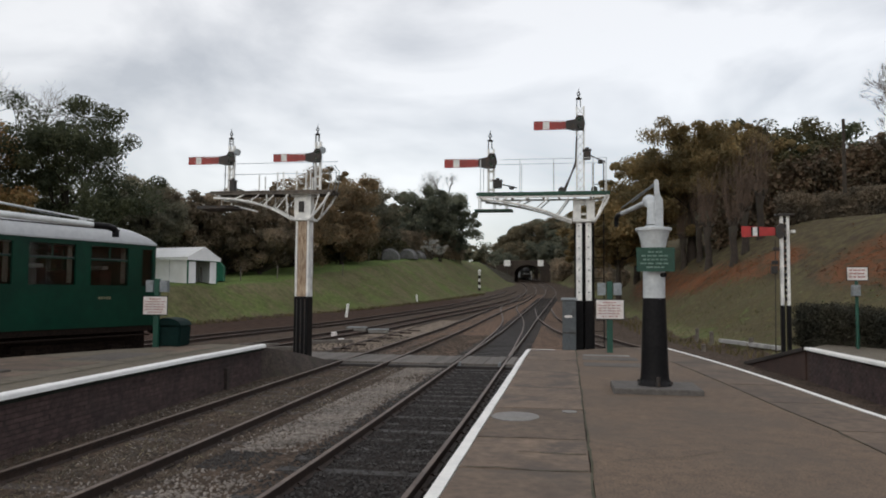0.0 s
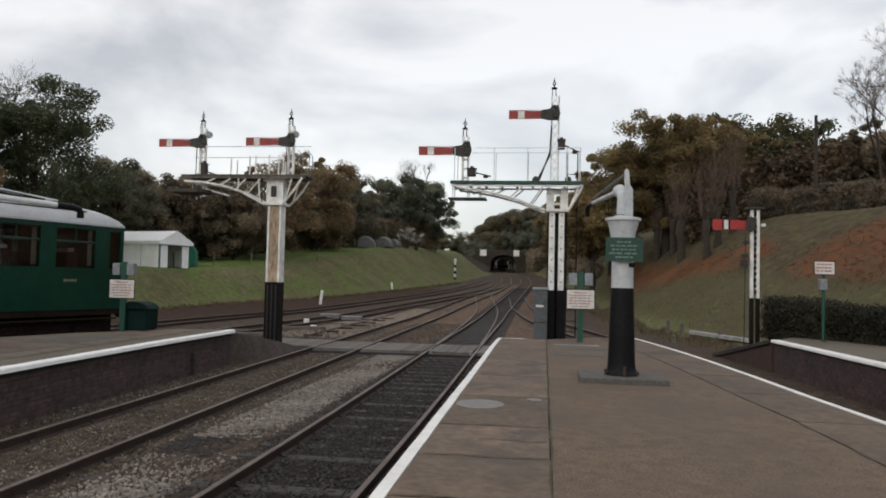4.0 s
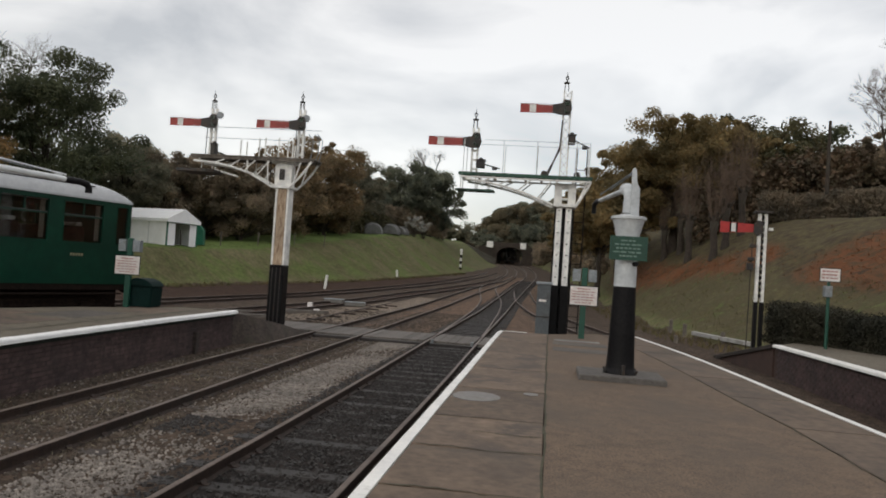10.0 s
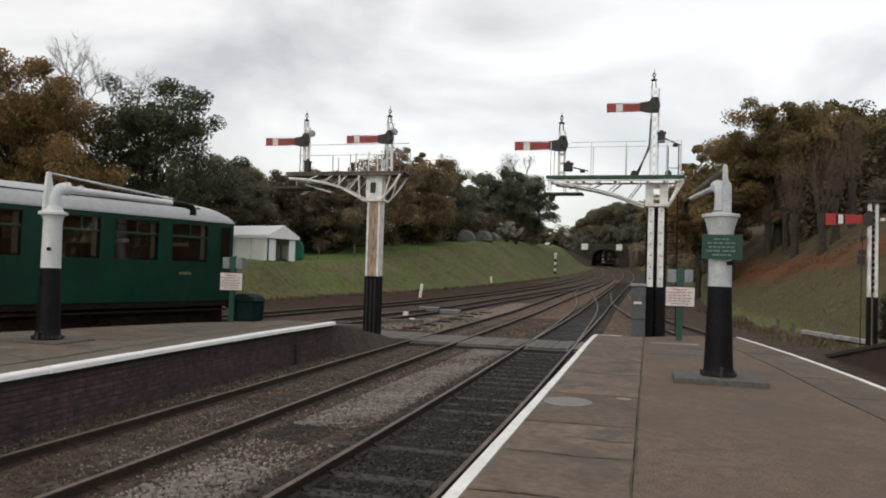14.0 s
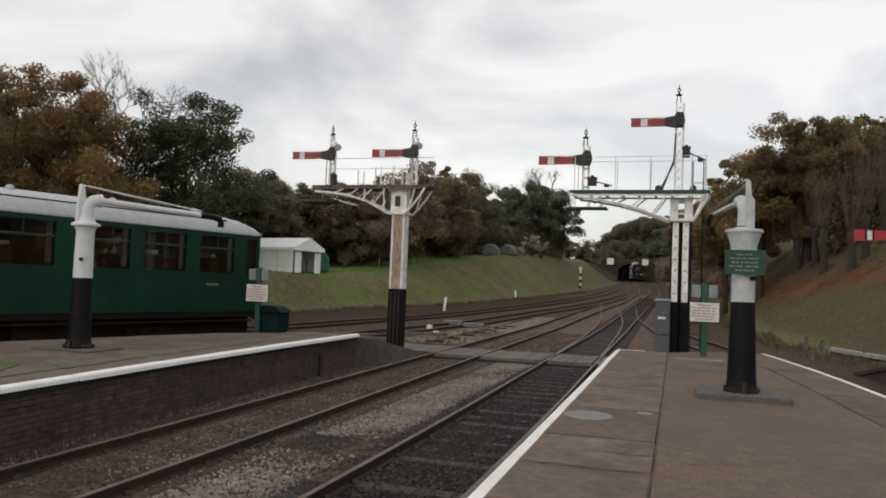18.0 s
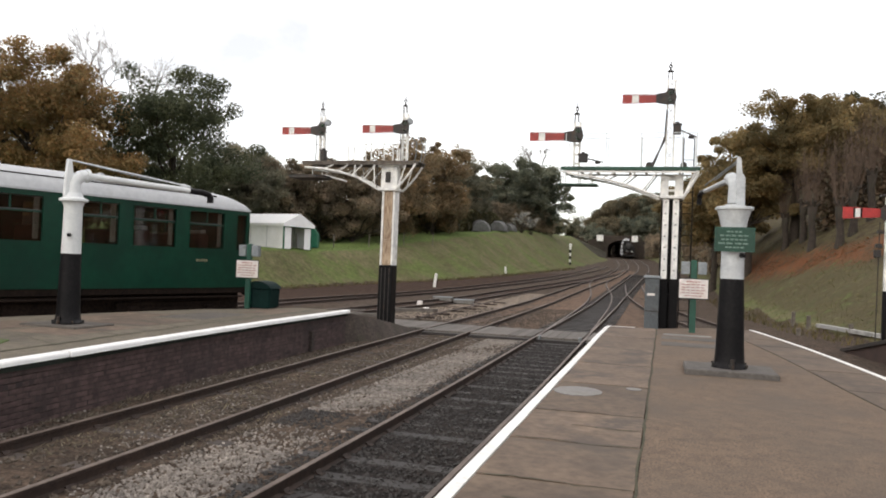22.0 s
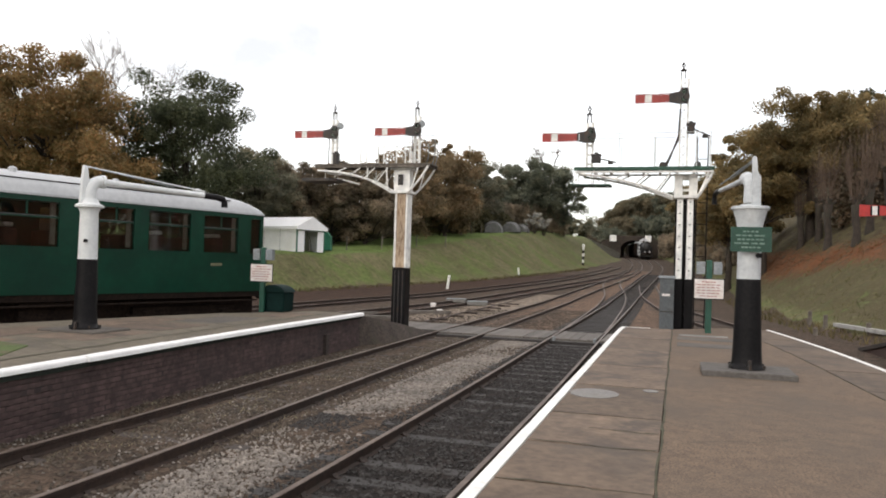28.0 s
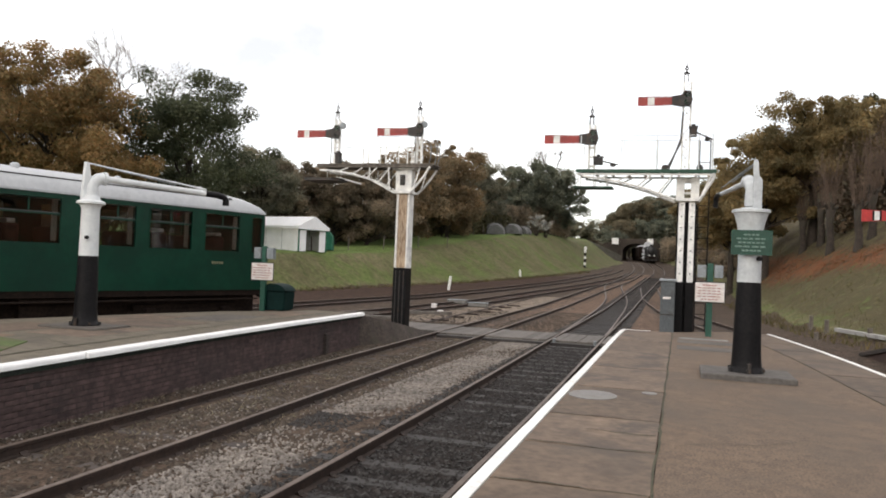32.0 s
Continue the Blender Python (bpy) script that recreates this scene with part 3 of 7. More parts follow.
def tube(bm, pts, radii, n=8, cap=True, mat=0):
    """A round bar along points; a radius for each, or one for all."""
    pts = [Vector(q) for q in pts]
    if not isinstance(radii, (list, tuple)):
        radii = [radii] * len(pts)
    rings, side = [], None
    for k, q in enumerate(pts):
        d = (pts[min(k + 1, len(pts) - 1)] - pts[max(k - 1, 0)]).normalized()
        if side is None:
            side = d.orthogonal().normalized()
        side = (side - d * side.dot(d)).normalized()
        up = d.cross(side)
        rings.append([bm.verts.new(q + (side * math.cos(a) + up * math.sin(a)) * radii[k]) for a in [2 * math.pi * i / n for i in range(n)]])
    for r0, r1 in zip(rings, rings[1:]):
        for i in range(n):
            bm.faces.new((r0[i], r0[(i + 1) % n], r1[(i + 1) % n], r1[i])).material_index = mat
    if cap:
        bm.faces.new(rings[0][::-1]).material_index = mat
        bm.faces.new(rings[-1]).material_index = mat
    return bm


def lathe(bm, profile, n=20, cx=0, cy=0):
    """A turned form from (radius, height) pairs."""
    rings = [[bm.verts.new((cx + r * math.cos(2 * math.pi * i / n), cy + r * math.sin(2 * math.pi * i / n), z)) for i in range(n)] for r, z in profile]
    for r0, r1 in zip(rings, rings[1:]):
        for i in range(n):
            bm.faces.new((r0[i], r0[(i + 1) % n], r1[(i + 1) % n], r1[i]))
    bm.faces.new(rings[0][::-1])
    bm.faces.new(rings[-1])
    return bm


def prism(bm, outline, z0, z1, mat=0):
    """An upright prism over an outline of (x, y)."""
    lo, hi = [bm.verts.new((x, y, z0)) for x, y in outline], [bm.verts.new((x, y, z1)) for x, y in outline]
    k = len(outline)
    for i in range(k):
        bm.faces.new((lo[i], lo[(i + 1) % k], hi[(i + 1) % k], hi[i])).material_index = mat
    bm.faces.new(hi).material_index = mat
    bm.faces.new(lo[::-1]).material_index = mat
    return bm


def plate(bm, outline, y0, y1):
    """A flat piece over an outline of (x, z), from y0 to y1."""
    a, b = [bm.verts.new((x, y0, z)) for x, z in outline], [bm.verts.new((x, y1, z)) for x, z in outline]
    k = len(outline)
    for i in range(k):
        bm.faces.new((a[i], a[(i + 1) % k], b[(i + 1) % k], b[i]))
    bm.faces.new(b)
    bm.faces.new(a[::-1])
    bmesh.ops.recalc_face_normals(bm, faces=list(bm.faces))
    return bm


def lerp_table(table, v):
    return float(np.interp(v, [a for a, _ in table], [b for _, b in table]))


def smooth01(u):
    u = min(1.0, max(0.0, u))
    return u * u * (3 - 2 * u)


def raw(name, verts, faces, material, parent=None, smooth=False):
    me = bpy.data.meshes.new(name)
    me.from_pydata(verts, [], faces)
    if smooth:
        me.shade_smooth()
    me.materials.append(material)
    ob = new(name, me)
    ob.parent = parent
    return ob


# ---- the lie of the land ----
# z = 0 is the head of the rails at the station; the line climbs beyond it.
PLAT = 0.75
BED = -0.145


def climb(y):
    u = max(0.0, y - 45.0)
    return 0.040 * u * u / (u + 18.0)


LEFT_FOOT = ((-60, -27), (20, -26.5), (45, -26.0), (55, -24.4), (64, -21.9), (70, -20.0), (77, -18.2), (87, -16.2), (99, -14.0), (107, -12.9), (120, -12.0), (134, -11.2), (150, -10.8), (161, -10.9), (172, -12.4), (182, -15), (260, -16))
LEFT_CREST = ((-60, 2.5), (50, 2.62), (58, 2.72), (66, 3.1), (73, 3.75), (80, 4.4), (89, 5.3), (97, 6.1), (108, 7.0), (118, 7.5), (130, 7.9), (150, 8.3), (180, 9.0), (260, 10))
LEFT_WIDE = ((-60, 9), (40, 6), (50, 4.2), (62, 4.8), (78, 8.6), (104, 9.6), (134, 10), (161, 9), (182, 8), (260, 14))
RIGHT_FOOT = ((-60, 13), (10, 12.5), (20, 10.5), (28, 7.6), (35, 6.2), (45, 5.0), (60, 4.2), (90, 3.2), (125, 0.9), (160, -2.4), (182, -5.0), (215, -6.5), (260, -8))
RIGHT_WIDE = ((-60, 16), (35, 16), (50, 12.5), (70, 11), (180, 10), (260, 20))
RIGHT_CREST = ((-60, 6.0), (30, 6.2), (60, 7.2), (100, 9.0), (180, 10.0), (260, 20))


def ground_z(x, y):
    base = BED + climb(y) + 15.0 * smooth01((y - 232) / 60) * smooth01((x + 24) / 18)
    lf, rf = lerp_table(LEFT_FOOT, y), lerp_table(RIGHT_FOOT, y)
    if x < lf:
        u = (lf - x) / lerp_table(LEFT_WIDE, y)
        top = max(lerp_table(LEFT_CREST, y), base + 0.5)
        return base + (top - base) * smooth01(u) + max(0.0, u - 1) * 0.25 * smooth01((74 - y) / 10)
    if x > rf:
        u = (x - rf) / lerp_table(RIGHT_WIDE, y)
        top = max(lerp_table(RIGHT_CREST, y), base + 3)
        return base + (top - base) * math.sin(math.pi / 2 * min(1.0, u)) ** 1.25 + max(0.0, u - 1) * 0.8
    return base


A_LINE = ((-30, -2.66), (13, -2.66), (18, -2.74), (24, -2.88), (36, -3.04), (55, -3.3), (70, -3.15), (85, -2.95), (110, -2.6), (130, -3.2), (150, -4.6), (166, -5.9), (186, -9.4), (201, -11.4), (240, -16))
B_LINE = ((-30, -6.02), (4, -6.06), (9, -6.11), (13, -6.21), (17, -6.33), (21, -6.43), (25, -6.53), (32, -6.72), (50, -7.12), (60, -7.05), (72, -6.6), (90, -5.65), (110, -5.5), (130, -6.3), (150, -7.8), (166, -9.2), (186, -12.7), (240, -19.5))
C_ROAD = ((-30, -26.6), (22.0, -13.4), (34, -12.4), (48, -11.6), (58, -10.9), (68, -9.4), (80, -7.7), (95, -6.2), (120, -5.9))
D_ROAD = ((-30, -21), (20, -18.3), (34, -17.4), (44, -16.9), (57, -15.0), (79, -11.5), (105, -9.2), (130, -8.8))

DRIFT = ((40, 7.4), (46, 6.2), (52, 4.6), (60, 3.5), (75, 3.0))


def strewn(off, y):
    """How thickly leaves lie on the right bank: a slanting drift below the lopped trees, a broad one nearer the station."""
    drift = 0.98 - abs(off - lerp_table(DRIFT, y)) / 2.6 - 0.5 * smooth01((y - 66) / 20) - 0.5 * smooth01((46 - y) / 4)
    broad = 0.68 - max(0.0, abs(off - 8.2) - 2.4) / 2.4 - 0.6 * smooth01((y - 38.5) / 4)
    return max(0.0, drift, broad)


def ground():
    xs = np.unique(np.r_[np.linspace(-1500, -90, 9), np.linspace(-90, -30, 31), np.linspace(-30, -8, 41), np.linspace(-8, 4, 41), np.linspace(4, 30, 45), np.linspace(30, 90, 31), np.linspace(90, 1500, 9)])
    ys = np.unique(np.r_[np.linspace(-900, -40, 7), np.linspace(-40, 60, 101), np.linspace(60, 130, 47), np.linspace(130, 300, 41), np.linspace(300, 2500, 12)])
    verts, shares = [], dict(grass=[], lawn=[], bracken=[], litter=[], oil=[], pale=[], rusty=[], soot=[])
    for y in ys:
        lf, rf, wide = lerp_table(LEFT_FOOT, y), lerp_table(RIGHT_FOOT, y), lerp_table(LEFT_WIDE, y)
        for x in xs:
            z = ground_z(x, min(y, 300))
            off = abs(x - (lf if x < lf else rf))
            wild = 1.0 if x < lf - 0.5 or x > rf + 0.5 else 0.0
            z += wild * min(1, off / 3) * 0.22 * noise.noise((x * 0.35, y * 0.35, 0)) + (1 - wild) * 0.02 * noise.noise((x * 2, y * 2, 3))
            verts.append((x, y, z))
            left, right = max(0.0, lf - x), max(0.0, x - rf)
            shares["grass"].append(1.0 if left > 0.4 or right > 0.4 or y > 240 else 0.0)
            shares["lawn"].append(smooth01((left / wide - 0.66) / 0.46) if y < 190 else 0.0)
            shares["bracken"].append(0.34 * smooth01(left / 1.5) * (1 - smooth01((left / wide - 0.55) / 0.4)) + 0.58 * smooth01(right / 1.3) + 0.75 * smooth01((right - 4.5) / 4) + (1.0 if y > 235 else 0.0))
            shares["litter"].append(strewn(right, y) + 0.16 * noise.noise((x * 0.25, y * 0.2, 9)) if right > 0 else 0.0)
            a, b = lerp_table(A_LINE, y), lerp_table(B_LINE, y)
            shares["oil"].append(1.0 if y < 25 and abs(x + 2.65) < 1.15 or 25 <= y < 60 and abs(x - a) < 0.85 else 0.0)
            c, d = lerp_table(C_ROAD, y), lerp_table(D_ROAD, y)
            shares["soot"].append(1.0 if 25 < y < 92 and (abs(x - c) < 0.95 or abs(x - d) < 1.0 or lf < x < d - 1.3) else 0.0)
            shares["pale"].append(1.0 if 30 < y < 58 and c + 1.2 < x < b - 0.95 else 0.3 if 26 < y < 100 and abs(x - b) < 0.6 else 0.0)
            shares["rusty"].append(0.8 if 27 < y < 110 and b - 0.62 < x < a - 0.9 else 0.55 if 22 < y < 90 and a + 1.0 < x < a + 3.4 else 0.0)
    w = len(xs)
    faces = [(j * w + i, j * w + i + 1, (j + 1) * w + i + 1, (j + 1) * w + i) for j in range(len(ys) - 1) for i in range(w - 1)]
    ob = raw("ground", verts, faces, M["ground"], smooth=True)
    for k, vals in shares.items():
        ob.data.attributes.new(k, "FLOAT", "POINT").data.foreach_set("value", vals)
    tagged(ob, "ballasted trackbed between grassy and leaf-strewn cutting banks", "ground", kind="structure")


ground()

# ---- railway tracks ----
GAUGE = 1.505


def track(label, centre, y0, y1, sleepers=(0, 0), lift=0.0, wood="sleeper", group="railway tracks"):
    """Two rails on chaired sleepers along centre(y)."""
    t = thing("railway_track", label, "track", group=group)
    n = max(8, int((y1 - y0) / 1.2))
    ys = [y0 + (y1 - y0) * k / n for k in range(n + 1)]
    prof = [(-0.07, -0.15), (0.07, -0.15), (0.07, -0.135), (0.014, -0.12), (0.012, -0.05), (0.035, -0.04), (0.035, -0.006), (0.028, 0.0), (-0.028, 0.0), (-0.035, -0.006), (-0.035, -0.04), (-0.012, -0.05), (-0.014, -0.12), (-0.07, -0.135)]
    k = len(prof)
    for side in (-GAUGE / 2, GAUGE / 2):
        bm = B()
        rings = []
        for y in ys:
            x, dx = centre(y), (centre(y + 0.3) - centre(y - 0.3)) / 0.6
            s = 1 / math.hypot(1, dx)
            rings.append([bm.verts.new((x + (side + a) * s, y - (side + a) * dx * s, b + climb(y))) for a, b in prof])
        for r0, r1 in zip(rings, rings[1:]):
            for i in range(k):
                f = bm.faces.new((r0[i], r1[i], r1[(i + 1) % k], r0[(i + 1) % k]))
                f.material_index = 1 if 6 <= i <= 8 else 0
        bm.faces.new(rings[0])
        bm.faces.new(rings[-1][::-1])
        part("rail", bm, [M["rail"], M["rail_top"]], t)
    if sleepers[1] > sleepers[0]:
        me = None
        for j in range(int((sleepers[1] - sleepers[0]) / 0.72)):
            y = sleepers[0] + 0.72 * j
            if me is None:
                ob = part("sleeper", bevel(box(B(), -1.28, 1.28, -0.125, 0.125, -0.26, -0.145), 0.012), M[wood], t)
                me = ob.data
                bm = plate(B(), [(-0.12, -0.146), (0.12, -0.146), (0.12, -0.138), (0.07, -0.128), (0.045, -0.10), (0.04, -0.10), (0.036, -0.12), (-0.036, -0.12), (-0.04, -0.10), (-0.045, -0.10), (-0.07, -0.128), (-0.12, -0.138)], -0.05, 0.05)
                ch = part("rail_chair", bm, M["rail"], ob)
                cme = ch.data
                chairs = [ch]
            else:
                ob = new("sleeper", me)
                ob.parent = t
                chairs = []
            while len(chairs) < 2:
                ch = new("rail_chair", cme)
                ch.parent = ob
                chairs.append(ch)
            for ch, sx in zip(chairs, (-GAUGE / 2, GAUGE / 2)):
                ch.matrix_local = pose(sx, 0, 0)
            ob.matrix_world = pose(centre(y), y, climb(y) + (lift if y < 26 else 0.028 if wood == "sleeper_oily" else 0.0) + 0.008 * random.uniform(-1, 1), 0, 0, -math.degrees(math.atan(centre(y + 0.3) - centre(y))) + random.uniform(-0.6, 0.6))
    return t


X_LINE = ((20, -2.8), (27, -2.95), (32, -3.08), (43, -3.45), (54, -3.95), (60, -4.4), (66, -5.05), (74, -5.9), (82, -6.2), (90, -5.7))


def curve_table(points, y0, y1, sharp=4.0):
    """Softens a line of (y, x) points by averaging along it."""
    ys = [y0 + k * 1.0 for k in range(int(y1 - y0) + 1)]
    return [(y, sum(lerp_table(points, y + d * sharp) for d in (-1, -0.5, 0, 0.5, 1)) / 5) for y in ys]


A_SOFT, B_SOFT, X_SOFT = curve_table(A_LINE, -28, 238, 5), curve_table(B_LINE, -28, 238, 5), curve_table(X_LINE, 22, 88, 3)


def line_a(y):
    return lerp_table(A_SOFT, y)


def line_b(y):
    return lerp_table(B_SOFT, y)


def crossover(y):
    return lerp_table(X_SOFT, y)


def line_c(y):
    """The carriage's road, which runs in from the left."""
    return lerp_table(C_LINE, y)


C_LINE, D_LINE = curve_table(C_ROAD, -28, 118), curve_table(D_ROAD, -28, 128)
E_LINE = curve_table(((-30, 5.2), (5, 5.1), (11, 4.95), (15, 4.8), (18.3, 4.42), (22, 3.93), (30, 2.6), (45, 0.0), (60, -1.8), (80, -2.9)), -28, 78, 3.0)
track("rusty main line rails on dark oil-stained sleepers beside the platform", line_a, -12, 230, (-4, 100), 0.005, "sleeper_oily")
track("rusty second main line on grey ballast between the platforms", line_b, -12, 230, (-4, 110))
track("crossover rails curving between the two main lines", crossover, 27.5, 80)
track("rusty siding rails where the green carriage stands", line_c, -20, 110, (10, 100))
track("rusty outer siding below the grass bank", lambda y: lerp_table(D_LINE, y), -20, 120, (25, 100))
track("rusty bay line curving away between two platforms", lambda y: lerp_table(E_LINE, y), -12, 74, (4, 60))


# ---- platforms ----
def strip(points, inner, z0, z1, w, crown=0.0):
    """A band along points, w wide towards the inner side, with a crowned top if asked."""
    bm, rows = B(), []
    for k, (x, y) in enumerate(points):
        a, b = points[max(0, k - 1)], points[min(len(points) - 1, k + 1)]
        d = Vector((b[0] - a[0], b[1] - a[1])).normalized()
        nx, ny = d.y * inner, -d.x * inner
        prof = [(0, z0), (0, z1 - crown), (crown * 0.35, z1 - crown * 0.35), (crown * 1.1, z1), (w, z1), (w, z0)] if crown else [(0, z0), (0, z1), (w, z1), (w, z0)]
        rows.append([bm.verts.new((x + nx * u, y + ny * u, z)) for u, z in prof])
    n = len(rows[0])
    for r0, r1 in zip(rows, rows[1:]):
        for i in range(n):
            bm.faces.new((r0[i], r0[(i + 1) % n], r1[(i + 1) % n], r1[i]))
    bm.faces.new(rows[0])
    bm.faces.new(rows[-1][::-1])
    bmesh.ops.recalc_face_normals(bm, faces=list(bm.faces))
    return bm


def edge_x(points, y):
    return lerp_table([(b, a) for a, b in sorted(points, key=lambda q: q[1])], y)


NEAR_LEFT = [(-1.16, -6), (-1.17, 4), (-1.19, 8), (-1.2, 11), (-1.21, 14), (-1.235, 18), (-1.235, 20.6)]
NEAR_RIGHT = [(3.78, -6), (3.72, 7), (3.62, 10.2), (3.46, 12.0), (3.3, 14.4), (3.14, 16.4), (2.95, 18.3), (2.70, 20.2), (2.56, 21.2), (2.38, 22.4)]
LEFT_EDGE = [(-6.9, -8), (-7.36, 5), (-7.52, 8.35), (-7.64, 10.0), (-7.86, 13.0), (-8.01, 16.5), (-8.1, 20.6)]
RIGHT_EDGE = [(6.8, -8), (6.62, 10), (6.41, 16.7), (6.12, 23.5)]
rng = random.Random(7)

near = thing("platform_near", "worn sandstone and brown gritted tarmac platform with white-painted edges", "platform", kind="structure")
part("core", prism(B(), [(x + 0.06, y) for x, y in NEAR_LEFT] + [(-1.16, 20.9)] + [(x - 0.06, y - 0.06) for x, y in NEAR_RIGHT[::-1]], -0.3, PLAT - 0.045), M["mortar"], near)
tar = [(0.006, -6), (0.008, 20.95)] + [(x - 1.02, y - 0.05) for x, y in NEAR_RIGHT[::-1]]
part("tarmac", prism(B(), tar, PLAT - 0.04, PLAT - 0.002), M["tarmac"], near, "brown gritted tarmac")
part("painted_edge", strip([(edge_x(NEAR_LEFT, 0.5 * k - 6) + 0.007 * noise.noise((k * 0.6, 2, 0)), 0.5 * k - 6) for k in range(54)] + [(-1.2, 20.95)], 1, PLAT - 0.14, PLAT + 0.004, 0.105, 0.012), M["edge_white"], near, "worn white-painted platform edge")
part("painted_edge", strip([(-1.2, 20.955), (-0.52, 20.955)], 1, PLAT - 0.1, PLAT + 0.003, 0.07), M["edge_white"], near, "white-painted end of the platform")
part("painted_edge", strip(NEAR_RIGHT, -1, PLAT - 0.1, PLAT + 0.004, 0.10, 0.01), M["edge_white"], near, "narrow white-painted edge")
part("ramp", plate(B(), [(20.96, -0.25), (25.2, -0.25), (25.2, -0.05), (20.96, PLAT - 0.03)], -2.0, 1.1), M["concrete"], near, "concrete end ramp").matrix_local = pose(0, 0, 0, 0, 0, 90)


def slab_piece(x0, x1, y0, y1, parent, mat, name="paving_slab", skew=0.0):
    bm = box(B(), x0, x1, y0, y1, PLAT - 0.05, PLAT)
    for v in bm.verts:
        v.co.x += rng.uniform(-0.006, 0.006) + skew * (v.co.y - y0)
        v.co.y += rng.uniform(-0.012, 0.012)
        v.co.z += rng.uniform(-0.003, 0.002) if v.co.z > PLAT - 0.01 else 0
    return part(name, bevel(bm, 0.006), mat, parent)


ys = [-6, -3.9, -1.8, 0.3, 2.4, 4.4, 5.75, 6.6, 7.8, 9.15, 11.1, 13.2, 15.6, 17.9, 19.6, 20.93]
for a, b in zip(ys, ys[1:]):
    slab_piece(edge_x(NEAR_LEFT, (a + b) / 2) + 0.112, -0.004, a + 0.010, b - 0.010, near, M[rng.choice(("slab", "slab", "slab", "slab_grey"))])
ys = [-6, -3.5, -1, 1.5, 3.7, 5.9, 8.1, 10.2, 12.3, 14.3, 16.2, 18.0, 19.6, 21.0, 22.3]
for a, b in zip(ys, ys[1:]):
    xa, xb = edge_x(NEAR_RIGHT, a + 0.01), edge_x(NEAR_RIGHT, b - 0.01)
    bm = prism(B(), [(xa - 1.0, a + 0.01), (xa - 0.106, a + 0.01), (xb - 0.106, b - 0.01), (xb - 1.0, b - 0.01)], PLAT - 0.05, PLAT - rng.uniform(0, 0.003))
    part("paving_slab", bevel(bm, 0.006), M["slab_grey"], near)
for x0, x1, y0, y1, mt in ((0.12, 1.35, 16.75, 17.55, "slab_dark"), (0.12, 1.3, 18.2, 18.95, "slab_dark"), (0.15, 1.2, 19.2, 19.6, "concrete")):
    part("inset_slab", bevel(box(B(), x0, x1, y0, y1, PLAT - 0.05, PLAT + 0.003), 0.006), M[mt], near, "dark inset slab")


def cover(x, y, rx, ry, label):
    c = thing("drain_cover", label, "drain cover", pose(x, y, PLAT))
    n = 22
    prism_bm = prism(B(), [(rx * math.cos(2 * math.pi * k / n) * (1 + 0.06 * math.sin(3 * k)), ry * math.sin(2 * math.pi * k / n)) for k in range(n)], -0.02, 0.0065)
    part("cover_plate", bevel(prism_bm, 0.003), M["cover"], c)


joint = B()
rows = []
for k in range(270):
    y = -6 + k * 0.1
    w = 0.008 + 0.03 * abs(noise.noise((0, y * 1.9, 0))) * abs(noise.noise((8, y * 6.5, 0))) ** 0.5
    o = 0.03 * noise.noise((3, y * 0.9, 0)) + 0.012 * noise.noise((5, y * 4, 0)) + 0.003
    rows.append((joint.verts.new((o - w, y, PLAT + 0.0032)), joint.verts.new((o + w, y, PLAT + 0.0032))))
for (a, b), (c, d) in zip(rows, rows[1:]):
    joint.faces.new((a, b, d, c))
CRACKS = ((5.75, 0, 1), (6.6, 0, 1), (7.84, 0, 1), (9.15, 0, 1), (11.1, 0, 1), (6.15, 0.25, 1), (5.1, 0, 0.7), (8.5, 0.4, 1), (4.4, 0, 1), (13.2, 0, 1))
for y0, u0, u1 in CRACKS:
    run = B()
    pts = [(-1.05 + 1.03 * (u0 + (u1 - u0) * k / 14), y0 + 0.09 * noise.noise((k * 0.5, y0 * 3, 0)) * math.sin(math.pi * k / 14)) for k in range(15)]
    rows = []
    for k, (x, y) in enumerate(pts):
        w = 0.006 + 0.014 * abs(noise.noise((k * 0.7, y0 * 5, 2)))
        rows.append((run.verts.new((x, y - w, PLAT + 0.0035)), run.verts.new((x, y + w, PLAT + 0.0035))))
    for (a, b), (c, d) in zip(rows, rows[1:]):
        run.faces.new((a, c, d, b))
    part("crack", run, M["moss"], near, "dark wandering crack across the slabs")
def ribbon(points, w0, w1, label, freq=5.0, parent=None):
    """A thin uneven mossy line lying on the paving."""
    bm, rows = B(), []
    for k, (x, y) in enumerate(points):
        w = w0 + w1 * abs(noise.noise((x * 3, y * freq, 1)))
        a, b = points[max(0, k - 1)], points[min(len(points) - 1, k + 1)]
        d = Vector((b[0] - a[0], b[1] - a[1])).normalized()
        rows.append((bm.verts.new((x - d.y * w, y + d.x * w, PLAT + 0.0034)), bm.verts.new((x + d.y * w, y - d.x * w, PLAT + 0.0034))))
    for (a, b), (c, d) in zip(rows, rows[1:]):
        bm.faces.new((b, d, c, a))
    part("joint_moss", bm, M["moss"], parent or near, label)


